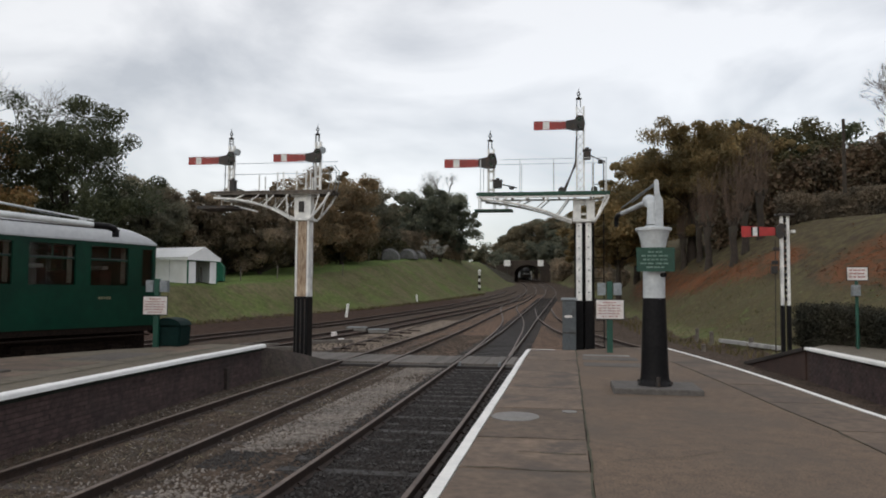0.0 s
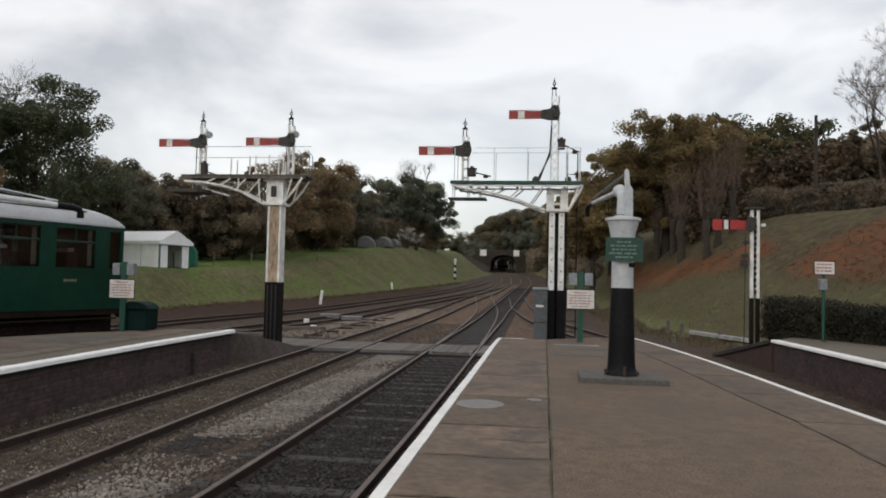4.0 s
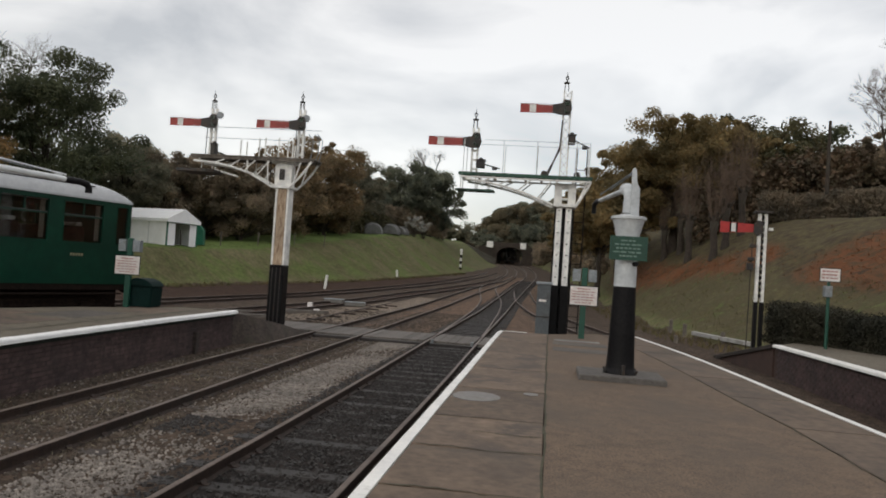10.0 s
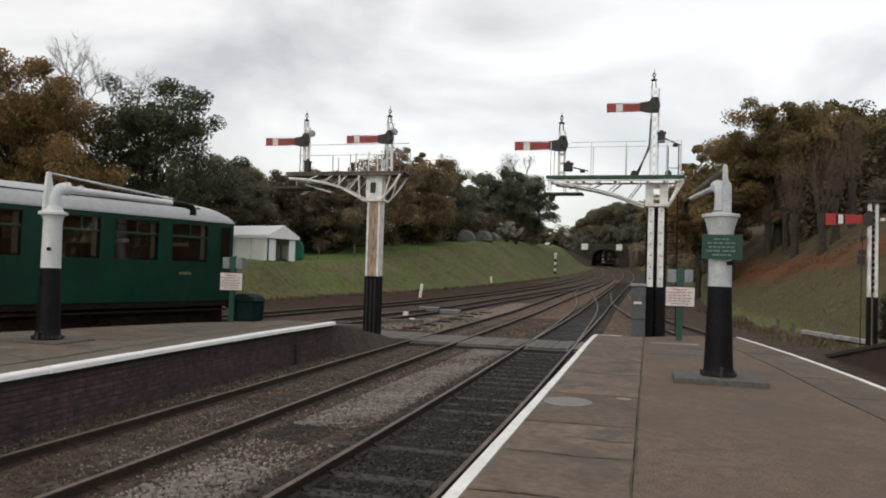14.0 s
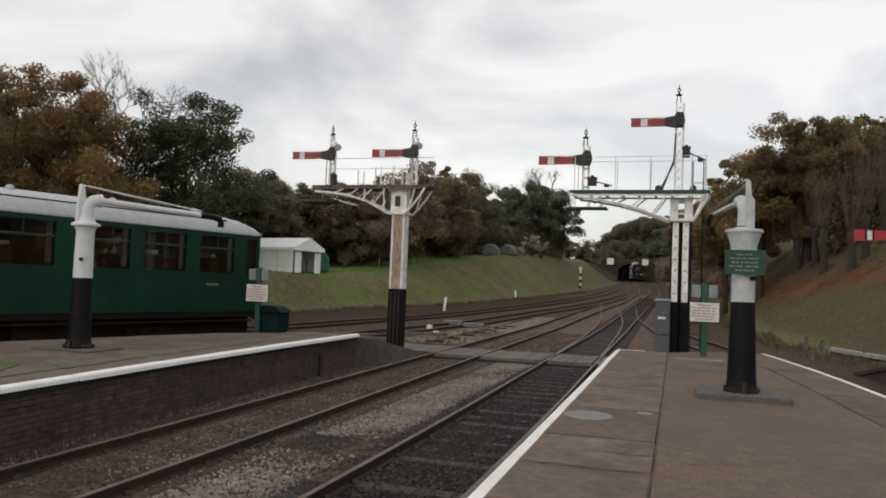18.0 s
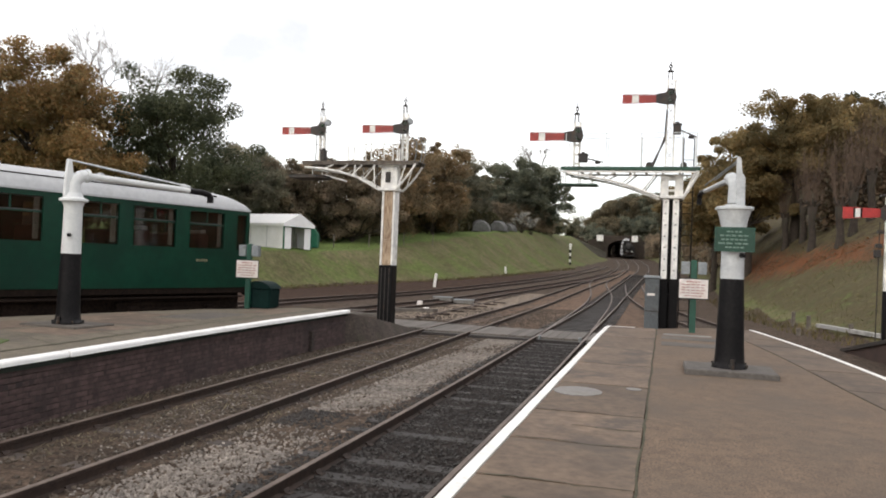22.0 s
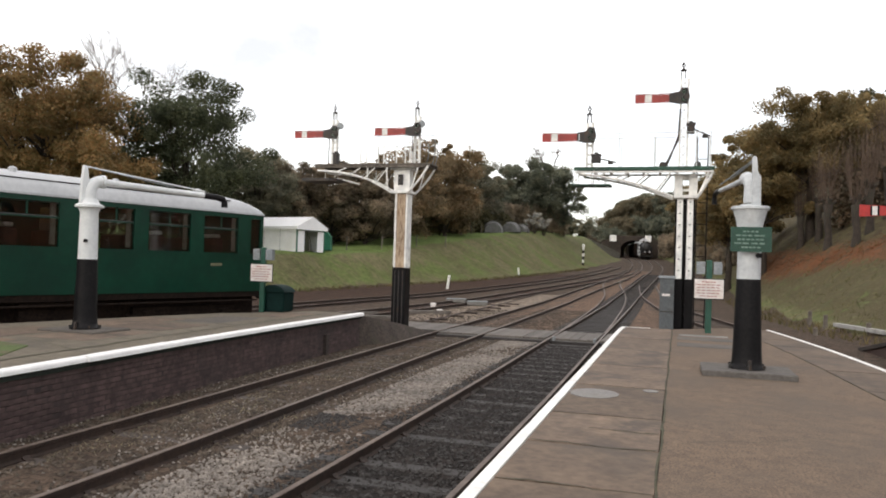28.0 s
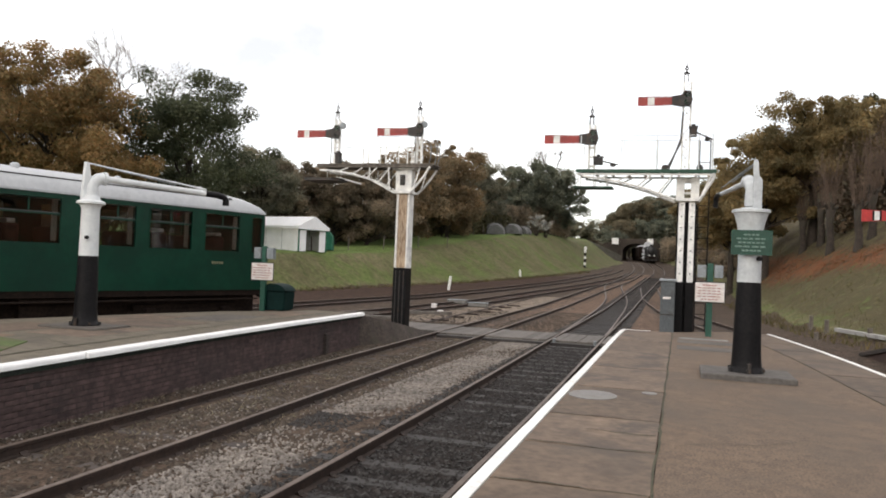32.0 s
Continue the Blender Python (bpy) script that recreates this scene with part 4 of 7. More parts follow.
ribbon([(edge_x(NEAR_RIGHT, 3 + 0.2 * k) - 1.01 + 0.05 * noise.noise((0.45 * k, 7, 0)), 3 + 0.2 * k) for k in range(95)], 0.006, 0.018, "wandering dark joint beside the edge slabs")
for y0 in (8.1, 10.2, 12.3, 14.3, 16.2, 18.0):
    xe = edge_x(NEAR_RIGHT, y0)
    ribbon([(xe - 0.98 + 0.086 * k, y0 + 0.05 * noise.noise((k * 0.5, y0, 0))) for k in range(11)], 0.004, 0.012, "dark joint between edge slabs")
ribbon([(0.15 + 0.16 * k, 8.2 + 0.1 * k + 0.22 * noise.noise((k * 0.35, 3, 0))) for k in range(9)], 0.002, 0.005, "hairline crack in the tarmac")
part("joint_moss", joint, M["moss"], near, "mossy joint along the slabs")
cover(-0.79, 10.42, 0.28, 0.33, "pale grey oval drain cover set in the slabs")
cover(-0.17, 10.9, 0.09, 0.11, "small pale drain cover set in the slabs")

left = thing("platform_left", "tan paved island platform with a rounded white edge and sooty brick face", "platform", kind="structure")
left_back = [(-9.6, 20.6), (-10.0, 19.6), (-11.0, 18.3), (-11.6, 16.5), (-12.4, 13.6), (-13.2, 11), (-17.0, -3), (-18.3, -8)]
part("surface", prism(B(), [(x - 0.165, y) for x, y in LEFT_EDGE] + left_back, -0.3, PLAT - 0.004), M["path"], left)
part("brick_backing", strip([(x - 0.0945, y) for x, y in LEFT_EDGE], -1, -0.3, PLAT - 0.13, 0.1), M["mortar"], left)
# Dark green lip; its near-black tone paints in the shade under the coping.
part("green_lip", strip([(x - 0.035, y) for x, y in LEFT_EDGE], -1, PLAT - 0.135, PLAT - 0.065, 0.2), M["lip_shade"], left, "dark green lip under the edge, darkened for the shade there")
y = -7.5
while y < 20.5:
    ln = min(rng.uniform(1.75, 2.15), 20.6 - y)
    if abs(y + ln - 10.0) < 1.0:
        ln = 10.0 - y
    off = 0.035 if y >= 9.95 else 0.0
    bm = strip([(edge_x(LEFT_EDGE, y + 0.006) + off, y + 0.006), (edge_x(LEFT_EDGE, y + ln / 2) + off, y + ln / 2), (edge_x(LEFT_EDGE, y + ln - 0.006) + off, y + ln - 0.006)], -1, PLAT - 0.062, PLAT + 0.010 + off * 0.3 + rng.uniform(-0.004, 0.004), 0.155, 0.036)
    part("coping_stone", bm, M["coping_white"], left, "white-painted rounded coping stone", True)
    y += ln
for a, b, y0, y1, mt in ((1.0, 2.3, 11.6, 13.4, "slab"), (1.1, 2.6, 13.6, 15.2, "slab_grey"), (2.4, 3.5, 14.0, 16.2, "slab"), (1.2, 2.3, 15.6, 17.6, "slab_dark"), (2.5, 3.6, 11.3, 13.0, "slab_grey"), (0.9, 1.7, 17.9, 19.6, "slab"), (3.0, 4.3, 9.2, 11.0, "slab_red"), (2.0, 2.9, 9.4, 11.2, "slab_red")):
    slab_piece(-8.15 - b, -8.15 - a, y0, y1, left, M[mt])
turf = prism(B(), [(-8.35, 8.6), (-8.6, 9.4), (-9.3, 10.6), (-10.6, 10.9), (-11.2, 9.5), (-11, 5.0), (-9.2, 4.0)], PLAT - 0.02, PLAT + 0.012)
part("turf_patch", bevel(turf, 0.01), M["turf"], left, "patch of green turf")
ribbon([(edge_x(LEFT_EDGE, 9 + 0.2 * k) - 0.78 + 0.06 * noise.noise((0.4 * k, 3, 0)), 9 + 0.2 * k) for k in range(57)], 0.012, 0.04, "dark earthy joint behind the edge paving", 3.0, left)
for y0 in (10.6, 12.1, 13.9, 15.4, 17.2, 18.8):
    xe = edge_x(LEFT_EDGE, y0)
    ribbon([(xe - 0.80 - 0.12 * k, y0 + 0.5 * k * 0.12 + 0.05 * noise.noise((k * 0.5, y0, 0))) for k in range(13)], 0.006, 0.02, "dark joint between worn slabs", 5.0, left)
for dz, out in ((0.205, 0.072), (0.36, 0.080)):
    part("corbel_course", strip([(x - out, y) for x, y in LEFT_EDGE], -1, PLAT - dz, PLAT - dz + 0.066, 0.1), M["brick"], left, "projecting brick course")
# the end ramp with its sloping side


def spread_ramp(near, far, back):
    """An earth ramp whose track side runs from near to far, each (x, y, top)."""
    bm = B()
    n = 8
    rows = []
    for k in range(n + 1):
        u = k / n
        x, y, z = (a + (b - a) * u for a, b in zip(near, far))
        z += 0.06 * math.sin(math.pi * u)
        toe = x + 0.10 + 0.30 * math.sin(math.pi * min(1.0, u * 1.2))
        rows.append([bm.verts.new(q) for q in ((toe, y, -0.3), (toe, y, -0.16), (x, y, z), (back, y, z), (back, y, -0.3))])
    for r0, r1 in zip(rows, rows[1:]):
        for m in range(5):
            bm.faces.new((r0[m], r0[(m + 1) % 5], r1[(m + 1) % 5], r1[m]))
    bm.faces.new(rows[0])
    bm.faces.new(rows[-1][::-1])
    bmesh.ops.recalc_face_normals(bm, faces=list(bm.faces))
    return bm


part("ramp", spread_ramp((-8.34, 20.62, PLAT - 0.05), (-7.45, 25.0, -0.12), -10.2), M["earth"], left, "dark earth end ramp")
part("timber_prop", bbox(-8.16, -8.06, 18.3, 18.42, -0.2, 0.36, 0.01), M["sleeper"], left)

right = thing("platform_right", "gravelled platform with a white edge and dark brick face before a hedge", "platform", kind="structure")
part("surface", prism(B(), [(x + 0.18, y) for x, y in RIGHT_EDGE] + [(7.4, 25.4), (9.8, 20), (12.2, 10), (12.8, -8)], -0.3, PLAT - 0.004), M["path"], right)
part("brick_face", strip([(x + 0.08, y) for x, y in RIGHT_EDGE], 1, -0.3, PLAT - 0.12, 0.1), M["red_wall"], right, "grimy dark red brick face")
for k in range(16):
    y0 = -6 + k * 1.85
    y1 = min(y0 + 1.84, 23.5)
    if y1 - y0 < 0.3:
        continue
    part("coping_stone", strip([(edge_x(RIGHT_EDGE, y0), y0), (edge_x(RIGHT_EDGE, y1), y1)], 1, PLAT - 0.07, PLAT + 0.006, 0.21, 0.036), M["edge_white"], right, "white-painted coping stone", True)


def wedge(xa, xb, shift, y0, y1, lo0, hi0, lo1, hi1):
    """A sloping block from y0 to y1 whose far end is moved sideways."""
    bm = B()
    q = [bm.verts.new(v) for v in ((xa, y0, lo0), (xb, y0, lo0), (xb, y0, hi0), (xa, y0, hi0), (xa + shift, y1, lo1), (xb + shift, y1, lo1), (xb + shift, y1, hi1), (xa + shift, y1, hi1))]
    for f in ((0, 1, 2, 3), (5, 4, 7, 6), (0, 4, 5, 1), (1, 5, 6, 2), (2, 6, 7, 3), (3, 7, 4, 0)):
        bm.faces.new([q[k] for k in f])
    bmesh.ops.recalc_face_normals(bm, faces=list(bm.faces))
    return bm


part("ramp", wedge(6.32, 7.5, -0.5, 23.56, 28.4, -0.3, PLAT - 0.03, -0.3, -0.08), M["stone_brown"], right, "dark earth ramp")
part("ramp_kerb", bevel(wedge(6.10, 6.31, -0.5, 23.56, 28.3, PLAT - 0.11, PLAT + 0.005, -0.2, -0.07), 0.01), M["sleeper"], right, "dark timber kerb of the ramp")
part("ramp_wall", wedge(6.16, 6.30, -0.5, 23.56, 28.2, -0.3, PLAT - 0.112, -0.3, -0.18), M["red_wall"], right, "grimy brick ramp wall")

# ---- brick face of the island platform ----
me = None
far_bricks = B()
count = 0
for row in range(10):
    z = -0.155 + row * 0.077
    y = 2.6 + (0.115 if row % 2 else 0.0)
    while y < 20.45:
        x = edge_x(LEFT_EDGE, y + 0.1) - 0.088 + rng.uniform(-0.005, 0.005)
        if y < 9.4 and count < 300:
            if me is None:
                ob = part("brick", bevel(box(B(), -0.02, 0.0, 0.003, 0.226, 0.005, 0.068), 0.004), M["brick"], left)
                me = ob.data
            else:
                ob = new("brick", me)
                ob.parent = left
            ob.location = (x, y, z)
            ob.rotation_euler = (0, 0, rng.uniform(-0.01, 0.01) - 0.06)
            count += 1
        else:
            box(far_bricks, x - 0.02, x, y + 0.003, y + 0.226, z + 0.005 + 0.004 * (row % 3 == 1), z + 0.067)
        y += 0.229
tagged(part("brickwork", far_bricks, M["brick_isle"], left), "sooty bricks of the platform face", kind="stuff")


right_bricks = B()
for row in range(10):
    z, y = -0.155 + row * 0.077, 5.0 + (0.115 if row % 2 else 0.0)
    while y < 23.2:
        x = edge_x(RIGHT_EDGE, y + 0.1) + 0.078 - rng.uniform(0.008, 0.016)
        box(right_bricks, x, x + 0.03, y + 0.003, y + 0.226, z + 0.005, z + 0.067)
        y += 0.229
tagged(part("brickwork", right_bricks, M["brick_isle"], right), "grimy bricks of the platform face", kind="stuff")


# ---- boarded crossing ----
def crossing():
    c = thing("boarded_crossing", "weathered grey timber boarded crossing over the running lines", "crossing")
    spans = [(-2.10, -1.36), (-3.58, -2.22), (-5.70, -3.74), (-7.22, -5.86), (-9.6, -7.38)]
    me = {}
    for a, b in spans:
        k = max(2, round((b - a) / 0.26))
        w = (b - a) / k
        for j in range(k):
            key = round(w, 3)
            if key not in me:
                ob = part("crossing_board", bevel(box(B(), 0.006, w - 0.006, 24.7, 27.4, -0.13, 0.0), 0.012), M["boards"], c)
                me[key] = ob.data
            else:
                ob = new("crossing_board", me[key])
                ob.parent = c
            ob.location = (a + j * w, rng.uniform(-0.04, 0.04) + (0.5 if a < -8 else 0), rng.uniform(-0.012, 0.006))
    # Dark strips stand in for the shade along the crossing's front edge.
    for a, b in spans:
        part("edge_timber", bbox(a, b, 24.40, 24.64, -0.16, -0.06, 0.012), M["sleeper_oily"], c, "dark sunken strip standing in for shade at the crossing edge")
    for x in (-3.47, -2.24):
        part("end_bracket", bbox(x - 0.04, x + 0.04, 24.5, 24.66, -0.12, 0.06, 0.01), M["galv"], c)


crossing()


# ---- ballast ----
def stones(label, regions, material, seed, size, patchy=1.6):
    """Loose stones over regions (x0, x1, y0, y1, how many to the square metre)."""
    rn = np.random.default_rng(seed)
    base = np.array([(1, 0, 0), (-1, 0, 0), (0, 1, 0), (0, -1, 0), (0, 0, 1), (0, 0, -1)], float)
    tri = np.array([(0, 2, 4), (2, 1, 4), (1, 3, 4), (3, 0, 4), (2, 0, 5), (1, 2, 5), (3, 1, 5), (0, 3, 5)])
    vs, fs, off = [], [], 0
    for x0, x1, y0, y1, dens in regions:
        n = int((x1 - x0) * (y1 - y0) * dens)
        p = np.stack([rn.uniform(x0, x1, n), rn.uniform(y0, y1, n), np.full(n, BED + 0.002)], 1)
        keep = np.sin(p[:, 0] * 2.1 + 1.3 * np.sin(p[:, 1] * 0.7)) + np.sin(p[:, 1] * 1.15 + 2.2 * np.sin(p[:, 0] * 1.9)) + rn.normal(size=n) * 0.8 > -patchy
        p = p[keep]
        n = len(p)
        q = rn.normal(size=(n, 4))
        q /= np.linalg.norm(q, axis=1)[:, None]
        w, x, y, z = q.T
        rot = np.stack([np.stack([1 - 2 * (y * y + z * z), 2 * (x * y - z * w), 2 * (x * z + y * w)], 1), np.stack([2 * (x * y + z * w), 1 - 2 * (x * x + z * z), 2 * (y * z - x * w)], 1), np.stack([2 * (x * z - y * w), 2 * (y * z + x * w), 1 - 2 * (x * x + y * y)], 1)], 1)
        sc = size * rn.uniform(0.5, 1.25, (n, 1, 1)) * rn.uniform(0.6, 1.1, (n, 1, 3))
        v = np.einsum("nij,nkj->nki", rot, base[None] * sc) + p[:, None]
        vs.append(v.reshape(-1, 3))
        fs.append((tri[None] + (off + 6 * np.arange(n))[:, None, None]).reshape(-1, 3))
        off += 6 * n
    ob = raw("ballast", np.concatenate(vs).tolist(), np.concatenate(fs).tolist(), material)
    tagged(ob, label, "ballast", kind="stuff")


stones("pale grey loose ballast between the two main lines", [(-5.05, -3.9, 4.5, 10.9, 560), (-4.2, -3.9, 10.9, 12.0, 560), (-5.05, -3.9, 12.0, 24.4, 560), (-4.85, -4.1, 3, 10.9, 420), (-4.85, -4.1, 12.0, 24.4, 420)], M["stone"], 1, 0.027, 0.7)
stones("scattered grey stones among the brown ballast", [(-6.75, -5.6, 5, 24.4, 110), (-8.0, -7.1, 5, 20, 90), (-5.4, -5.1, 5, 24, 90)], M["stone"], 9, 0.024, 0.2)
stones("dark oily ballast between the near rails", [(-3.35, -2.05, 3.5, 24.4, 230), (-3.95, -3.55, 4, 24.4, 260), (-1.85, -1.3, 5, 24, 150), (-3.4, -2.0, 27.5, 40, 130)], M["stone_dark"], 2, 0.036)
stones("brown weedy ballast along the second line", [(-6.7, -5.4, 4, 24.4, 230), (-8.0, -6.9, 4, 21.5, 200), (-5.3, -5.05, 4, 24.4, 200), (-6.8, -3.6, 27.5, 42, 100), (-12, -7.0, 27.5, 40, 50)], M["stone_brown"], 3, 0.038)
stones("dark oil-stained stones in a patch", [(-5.05, -4.2, 10.9, 12.0, 700)], M["stone_dark"], 4, 0.034)


# ---- bracket signals ----
def finial(parent, x, z0, z1):
    """A pierced spike on top of a doll post."""
    h = z1 - z0
    bm = B()
    for sx, sy in ((-0.055, -0.055), (0.055, -0.055), (0.055, 0.055), (-0.055, 0.055)):
        tube(bm, [(x + sx, sy, z0), (x + sx * 0.8, sy * 0.8, z0 + h * 0.42)], 0.012, 5)
    lathe(bm, [(0.085, z0 + h * 0.40), (0.09, z0 + h * 0.44), (0.04, z0 + h * 0.48), (0.022, z0 + h * 0.52), (0.022, z0 + h * 0.6)], 8, x)
    for a in range(8):
        u, v = 2 * math.pi * a / 8, 2 * math.pi * (a + 1) / 8
        c, r = z0 + h * 0.68, h * 0.075
        tube(bm, [(x + r * math.cos(u), 0, c + r * math.sin(u)), (x + r * math.cos(v), 0, c + r * math.sin(v))], 0.016, 5)
    lathe(bm, [(0.02, z0 + h * 0.755), (0.03, z0 + h * 0.79), (0.012, z0 + h * 0.83), (0.004, z1)], 8, x)
    part("finial", bm, M["iron"], parent, "dark iron pierced finial")


def doll(parent, x, z0, z1, lattice=False):
    """The short post that carries an arm."""
    if lattice:
        bm = B()
        for sx in (-0.1, 0.1):
            box(bm, x + sx - 0.022, x + sx + 0.022, -0.05, 0.05, z0, z1)
        k = int((z1 - z0) / 0.24)
        for i in range(k):
            za = z0 + (z1 - z0) * i / k
            tube(bm, [(x - 0.1, 0, za), (x + 0.1, 0, za + (z1 - z0) / k)], 0.012, 4)
            tube(bm, [(x + 0.1, 0.02, za), (x - 0.1, 0.02, za + (z1 - z0) / k)], 0.012, 4)
    else:
        bm = B()
        for sx in (-0.075, 0.075):
            box(bm, x + sx - 0.03, x + sx + 0.03, -0.05, 0.05, z0, z1)
        for i in range(5):
            zc = z0 + (z1 - z0) * (i + 0.5) / 5
            box(bm, x - 0.05, x + 0.05, -0.03, 0.03, zc - 0.03, zc + 0.03)
    part("doll_post", bm, M["white"], parent, "white-painted short post of paired bars")


def arm(parent, tip, pivot, zc, material, hi=0.115, stripe=0.18, s0=0.26):
    """A stop arm with a white stripe, spectacle casting and lamp glasses."""
    y = -0.13
    ob = part("signal_arm", plate(B(), [(tip, zc - hi), (pivot - 0.16, zc - hi * 0.85), (pivot - 0.16, zc + hi * 0.85), (tip, zc + hi)], y - 0.012, y + 0.012), material, parent, "red enamelled stop arm with a white stripe")
    part("stripe", box(B(), tip + s0, tip + s0 + stripe, y - 0.018, y - 0.0125, zc - hi, zc + hi), M["white"], ob, "white stripe")
    lip = B()
    box(lip, tip, pivot - 0.16, y - 0.03, y - 0.0125, zc + hi, zc + hi + 0.012)
    box(lip, tip, pivot - 0.16, y - 0.03, y - 0.0125, zc - hi - 0.012, zc - hi)
    part("arm_flange", lip, material, ob)
    bm = plate(B(), [(pivot - 0.42, zc - 0.12), (pivot - 0.2, zc - 0.17), (pivot + 0.06, zc - 0.17), (pivot + 0.12, zc + 0.02), (pivot + 0.06, zc + 0.26), (pivot - 0.1, zc + 0.27), (pivot - 0.17, zc + 0.16), (pivot - 0.42, zc + 0.12)], y - 0.045, y - 0.014)
    sp = part("spectacle", bm, M["iron"], parent, "dark cast spectacle plate")
    for dz in (0.16, -0.04):
        part("spectacle_glass", tube(B(), [(pivot - 0.03, y - 0.06, zc + dz), (pivot - 0.03, y - 0.046, zc + dz)], 0.075, 12), M["lens_glass"], sp)
    part("pivot_boss", tube(B(), [(pivot, y - 0.08, zc - 0.02), (pivot, 0.06, zc - 0.02)], 0.05, 10), M["iron"], parent)


def lamp(parent, x, z, w=0.2, h=0.24):
    bm = bbox(x - w / 2, x + w / 2, -0.34, -0.12, z, z + h, 0.015)
    box(bm, x - w / 2 - 0.02, x + w / 2 + 0.02, -0.36, -0.1, z + h, z + h + 0.03)
    tube(bm, [(x, -0.23, z + h + 0.03), (x, -0.23, z + h + 0.09)], 0.05, 8)
    part("signal_lamp", bm, M["iron"], parent, "black oil lamp case")


def rods(parent, segs, r, material, name="operating_rod"):
    for a, b in segs:
        part(name, tube(B(), [a, b], r, 6), material, parent)


def counterweight(parent, x0, z0, x1, z1):
    bm = tube(B(), [(x0, -0.1, z0), (x1, -0.1, z1)], 0.02, 6)
    lathe(bm, [(0.02, z1 - 0.05), (0.075, z1 - 0.04), (0.075, z1 + 0.04), (0.02, z1 + 0.05)], 10, x0 + (x1 - x0) * 0.72, -0.1)
    part("balance_lever", bm, M["iron"], parent)


def arch_rib(parent, pts, y, r=0.026):
    part("curved_bracket", tube(B(), [(x, y, z) for x, z in pts], r, 6), M["white"], parent)


def gantry():
    g = thing("bracket_signal", "white two-arm bracket signal on twin posts, both arms at danger", "signal", pose(0.04, 23, 0), "bracket signals")
    for x in (0.075, 0.34):
        ob = part("post", bbox(x - 0.08, x + 0.08, -0.11, 0.11, 1.97, 4.16, 0.008), M["white"], g, "white-painted steel post")
        for k in range(7):
            part("bolt", tube(B(), [(x, -0.125, 2.2 + k * 0.31), (x, -0.109, 2.2 + k * 0.31)], 0.02, 6), M["iron"], ob)
        part("post_foot", bbox(x - 0.105, x + 0.105, -0.12, 0.12, -0.25, 1.97, 0.008), M["black"], g, "black-painted lower post")
    # Added plate stands in for the shaded gap and dark sides of the posts.
    part("back_plate", bbox(-0.05, 0.47, 0.112, 0.16, 0.0, 4.15, 0.004), M["black"], g, "dark plate added behind the posts for their shaded gap and sides")
    part("tie_plate", bbox(-0.02, 0.44, -0.06, 0.06, 1.35, 1.55, 0.006), M["black"], g)
    part("post_head", bbox(-0.1, 0.52, -0.2, 0.2, 4.16, 4.24, 0.01), M["white"], g)
    for a, b in ((-0.09, 0.13), (0.29, 0.51)):
        part("head_panel", bbox(a, b, -0.15, 0.15, 4.242, 4.82, 0.008), M["white"], g, "white riveted head panel")
    part("head_bar", bbox(0.13, 0.29, -0.05, 0.05, 4.36, 4.42, 0.006), M["white"], g)
    part("head_bar", bbox(0.13, 0.29, -0.05, 0.05, 4.66, 4.82, 0.006), M["white"], g)
    deck = B()
    box(deck, -2.76, 0.90, -0.42, -0.36, 4.83, 4.875)
    box(deck, -2.76, 0.90, 0.36, 0.42, 4.83, 4.875)
    for k in range(9):
        x = -2.7 + k * 0.44
        box(deck, x, x + 0.06, -0.36, 0.36, 4.84, 4.90)
    part("deck_beam", deck, M["white"], g)
    part("fascia_board", bbox(-2.78, 0.92, -0.44, -0.405, 4.895, 4.988, 0.004), M["deck_green"], g, "green fascia board")
    for k in range(5):
        y = -0.4 + k * 0.16
        part("deck_plank", bbox(-2.78, 0.92, y, y + 0.148, 4.952, 4.99, 0.006), M["deck_green"], g, "green deck plank")
    for y in (-0.39, 0.39):
        arch_rib(g, [(-2.6, 4.80), (-2.1, 4.74), (-1.46, 4.62), (-0.9, 4.47), (-0.45, 4.30), (-0.12, 4.18)], y, 0.032)
        arch_rib(g, [(0.50, 4.18), (0.64, 4.4), (0.76, 4.62), (0.88, 4.82)], y, 0.032)
        for xa, xb, zb in ((-1.9, -2.2, 4.70), (-1.3, -1.66, 4.66), (-0.75, -1.1, 4.53), (-0.2, -0.55, 4.34), (0.78, 0.56, 4.30)):
            part("lattice_bar", tube(B(), [(xa, y, 4.83), (xb, y, zb)], 0.022, 5), M["white"], g)
    low = B()
    box(low, -2.85, -1.78, -0.3, 0.3, 4.49, 4.53)
    part("lower_step", low, M["deck_green"], g, "green lower step board")
    rods(g, [((x, yy, 4.53), (x, yy, 4.84)) for x in (-2.72, -2.3, -1.95) for yy in (-0.25, 0.25)], 0.016, M["white"], "step_hanger")
    doll(g, -2.40, 4.99, 6.30)
    finial(g, -2.43, 6.30, 6.86)
    arm(g, -3.74, -2.33, 5.875, M["red"])
    lamp(g, -2.19, 5.13, 0.24, 0.2)
    counterweight(g, -2.2, 5.28, -1.65, 5.15)
    doll(g, 0.12, 4.99, 7.45, True)
    finial(g, 0.08, 7.45, 7.98)
    arm(g, -1.18, 0.14, 6.90, M["red"])
    lamp(g, 0.30, 5.90, 0.2, 0.24)
    counterweight(g, 0.35, 6.05, 0.80, 5.84)
    rods(g, [((-0.38, -0.05, 5.0), (-0.02, -0.05, 5.75)), ((-0.02, -0.05, 5.75), (0.02, -0.08, 6.6)), ((-0.30, -0.05, 5.05), (0.0, -0.05, 5.9))], 0.022, M["iron"])
    part("wheel_crank", tube(B(), [(-0.40, -0.12, 5.06), (-0.40, 0.02, 5.06)], 0.10, 12), M["iron"], g)
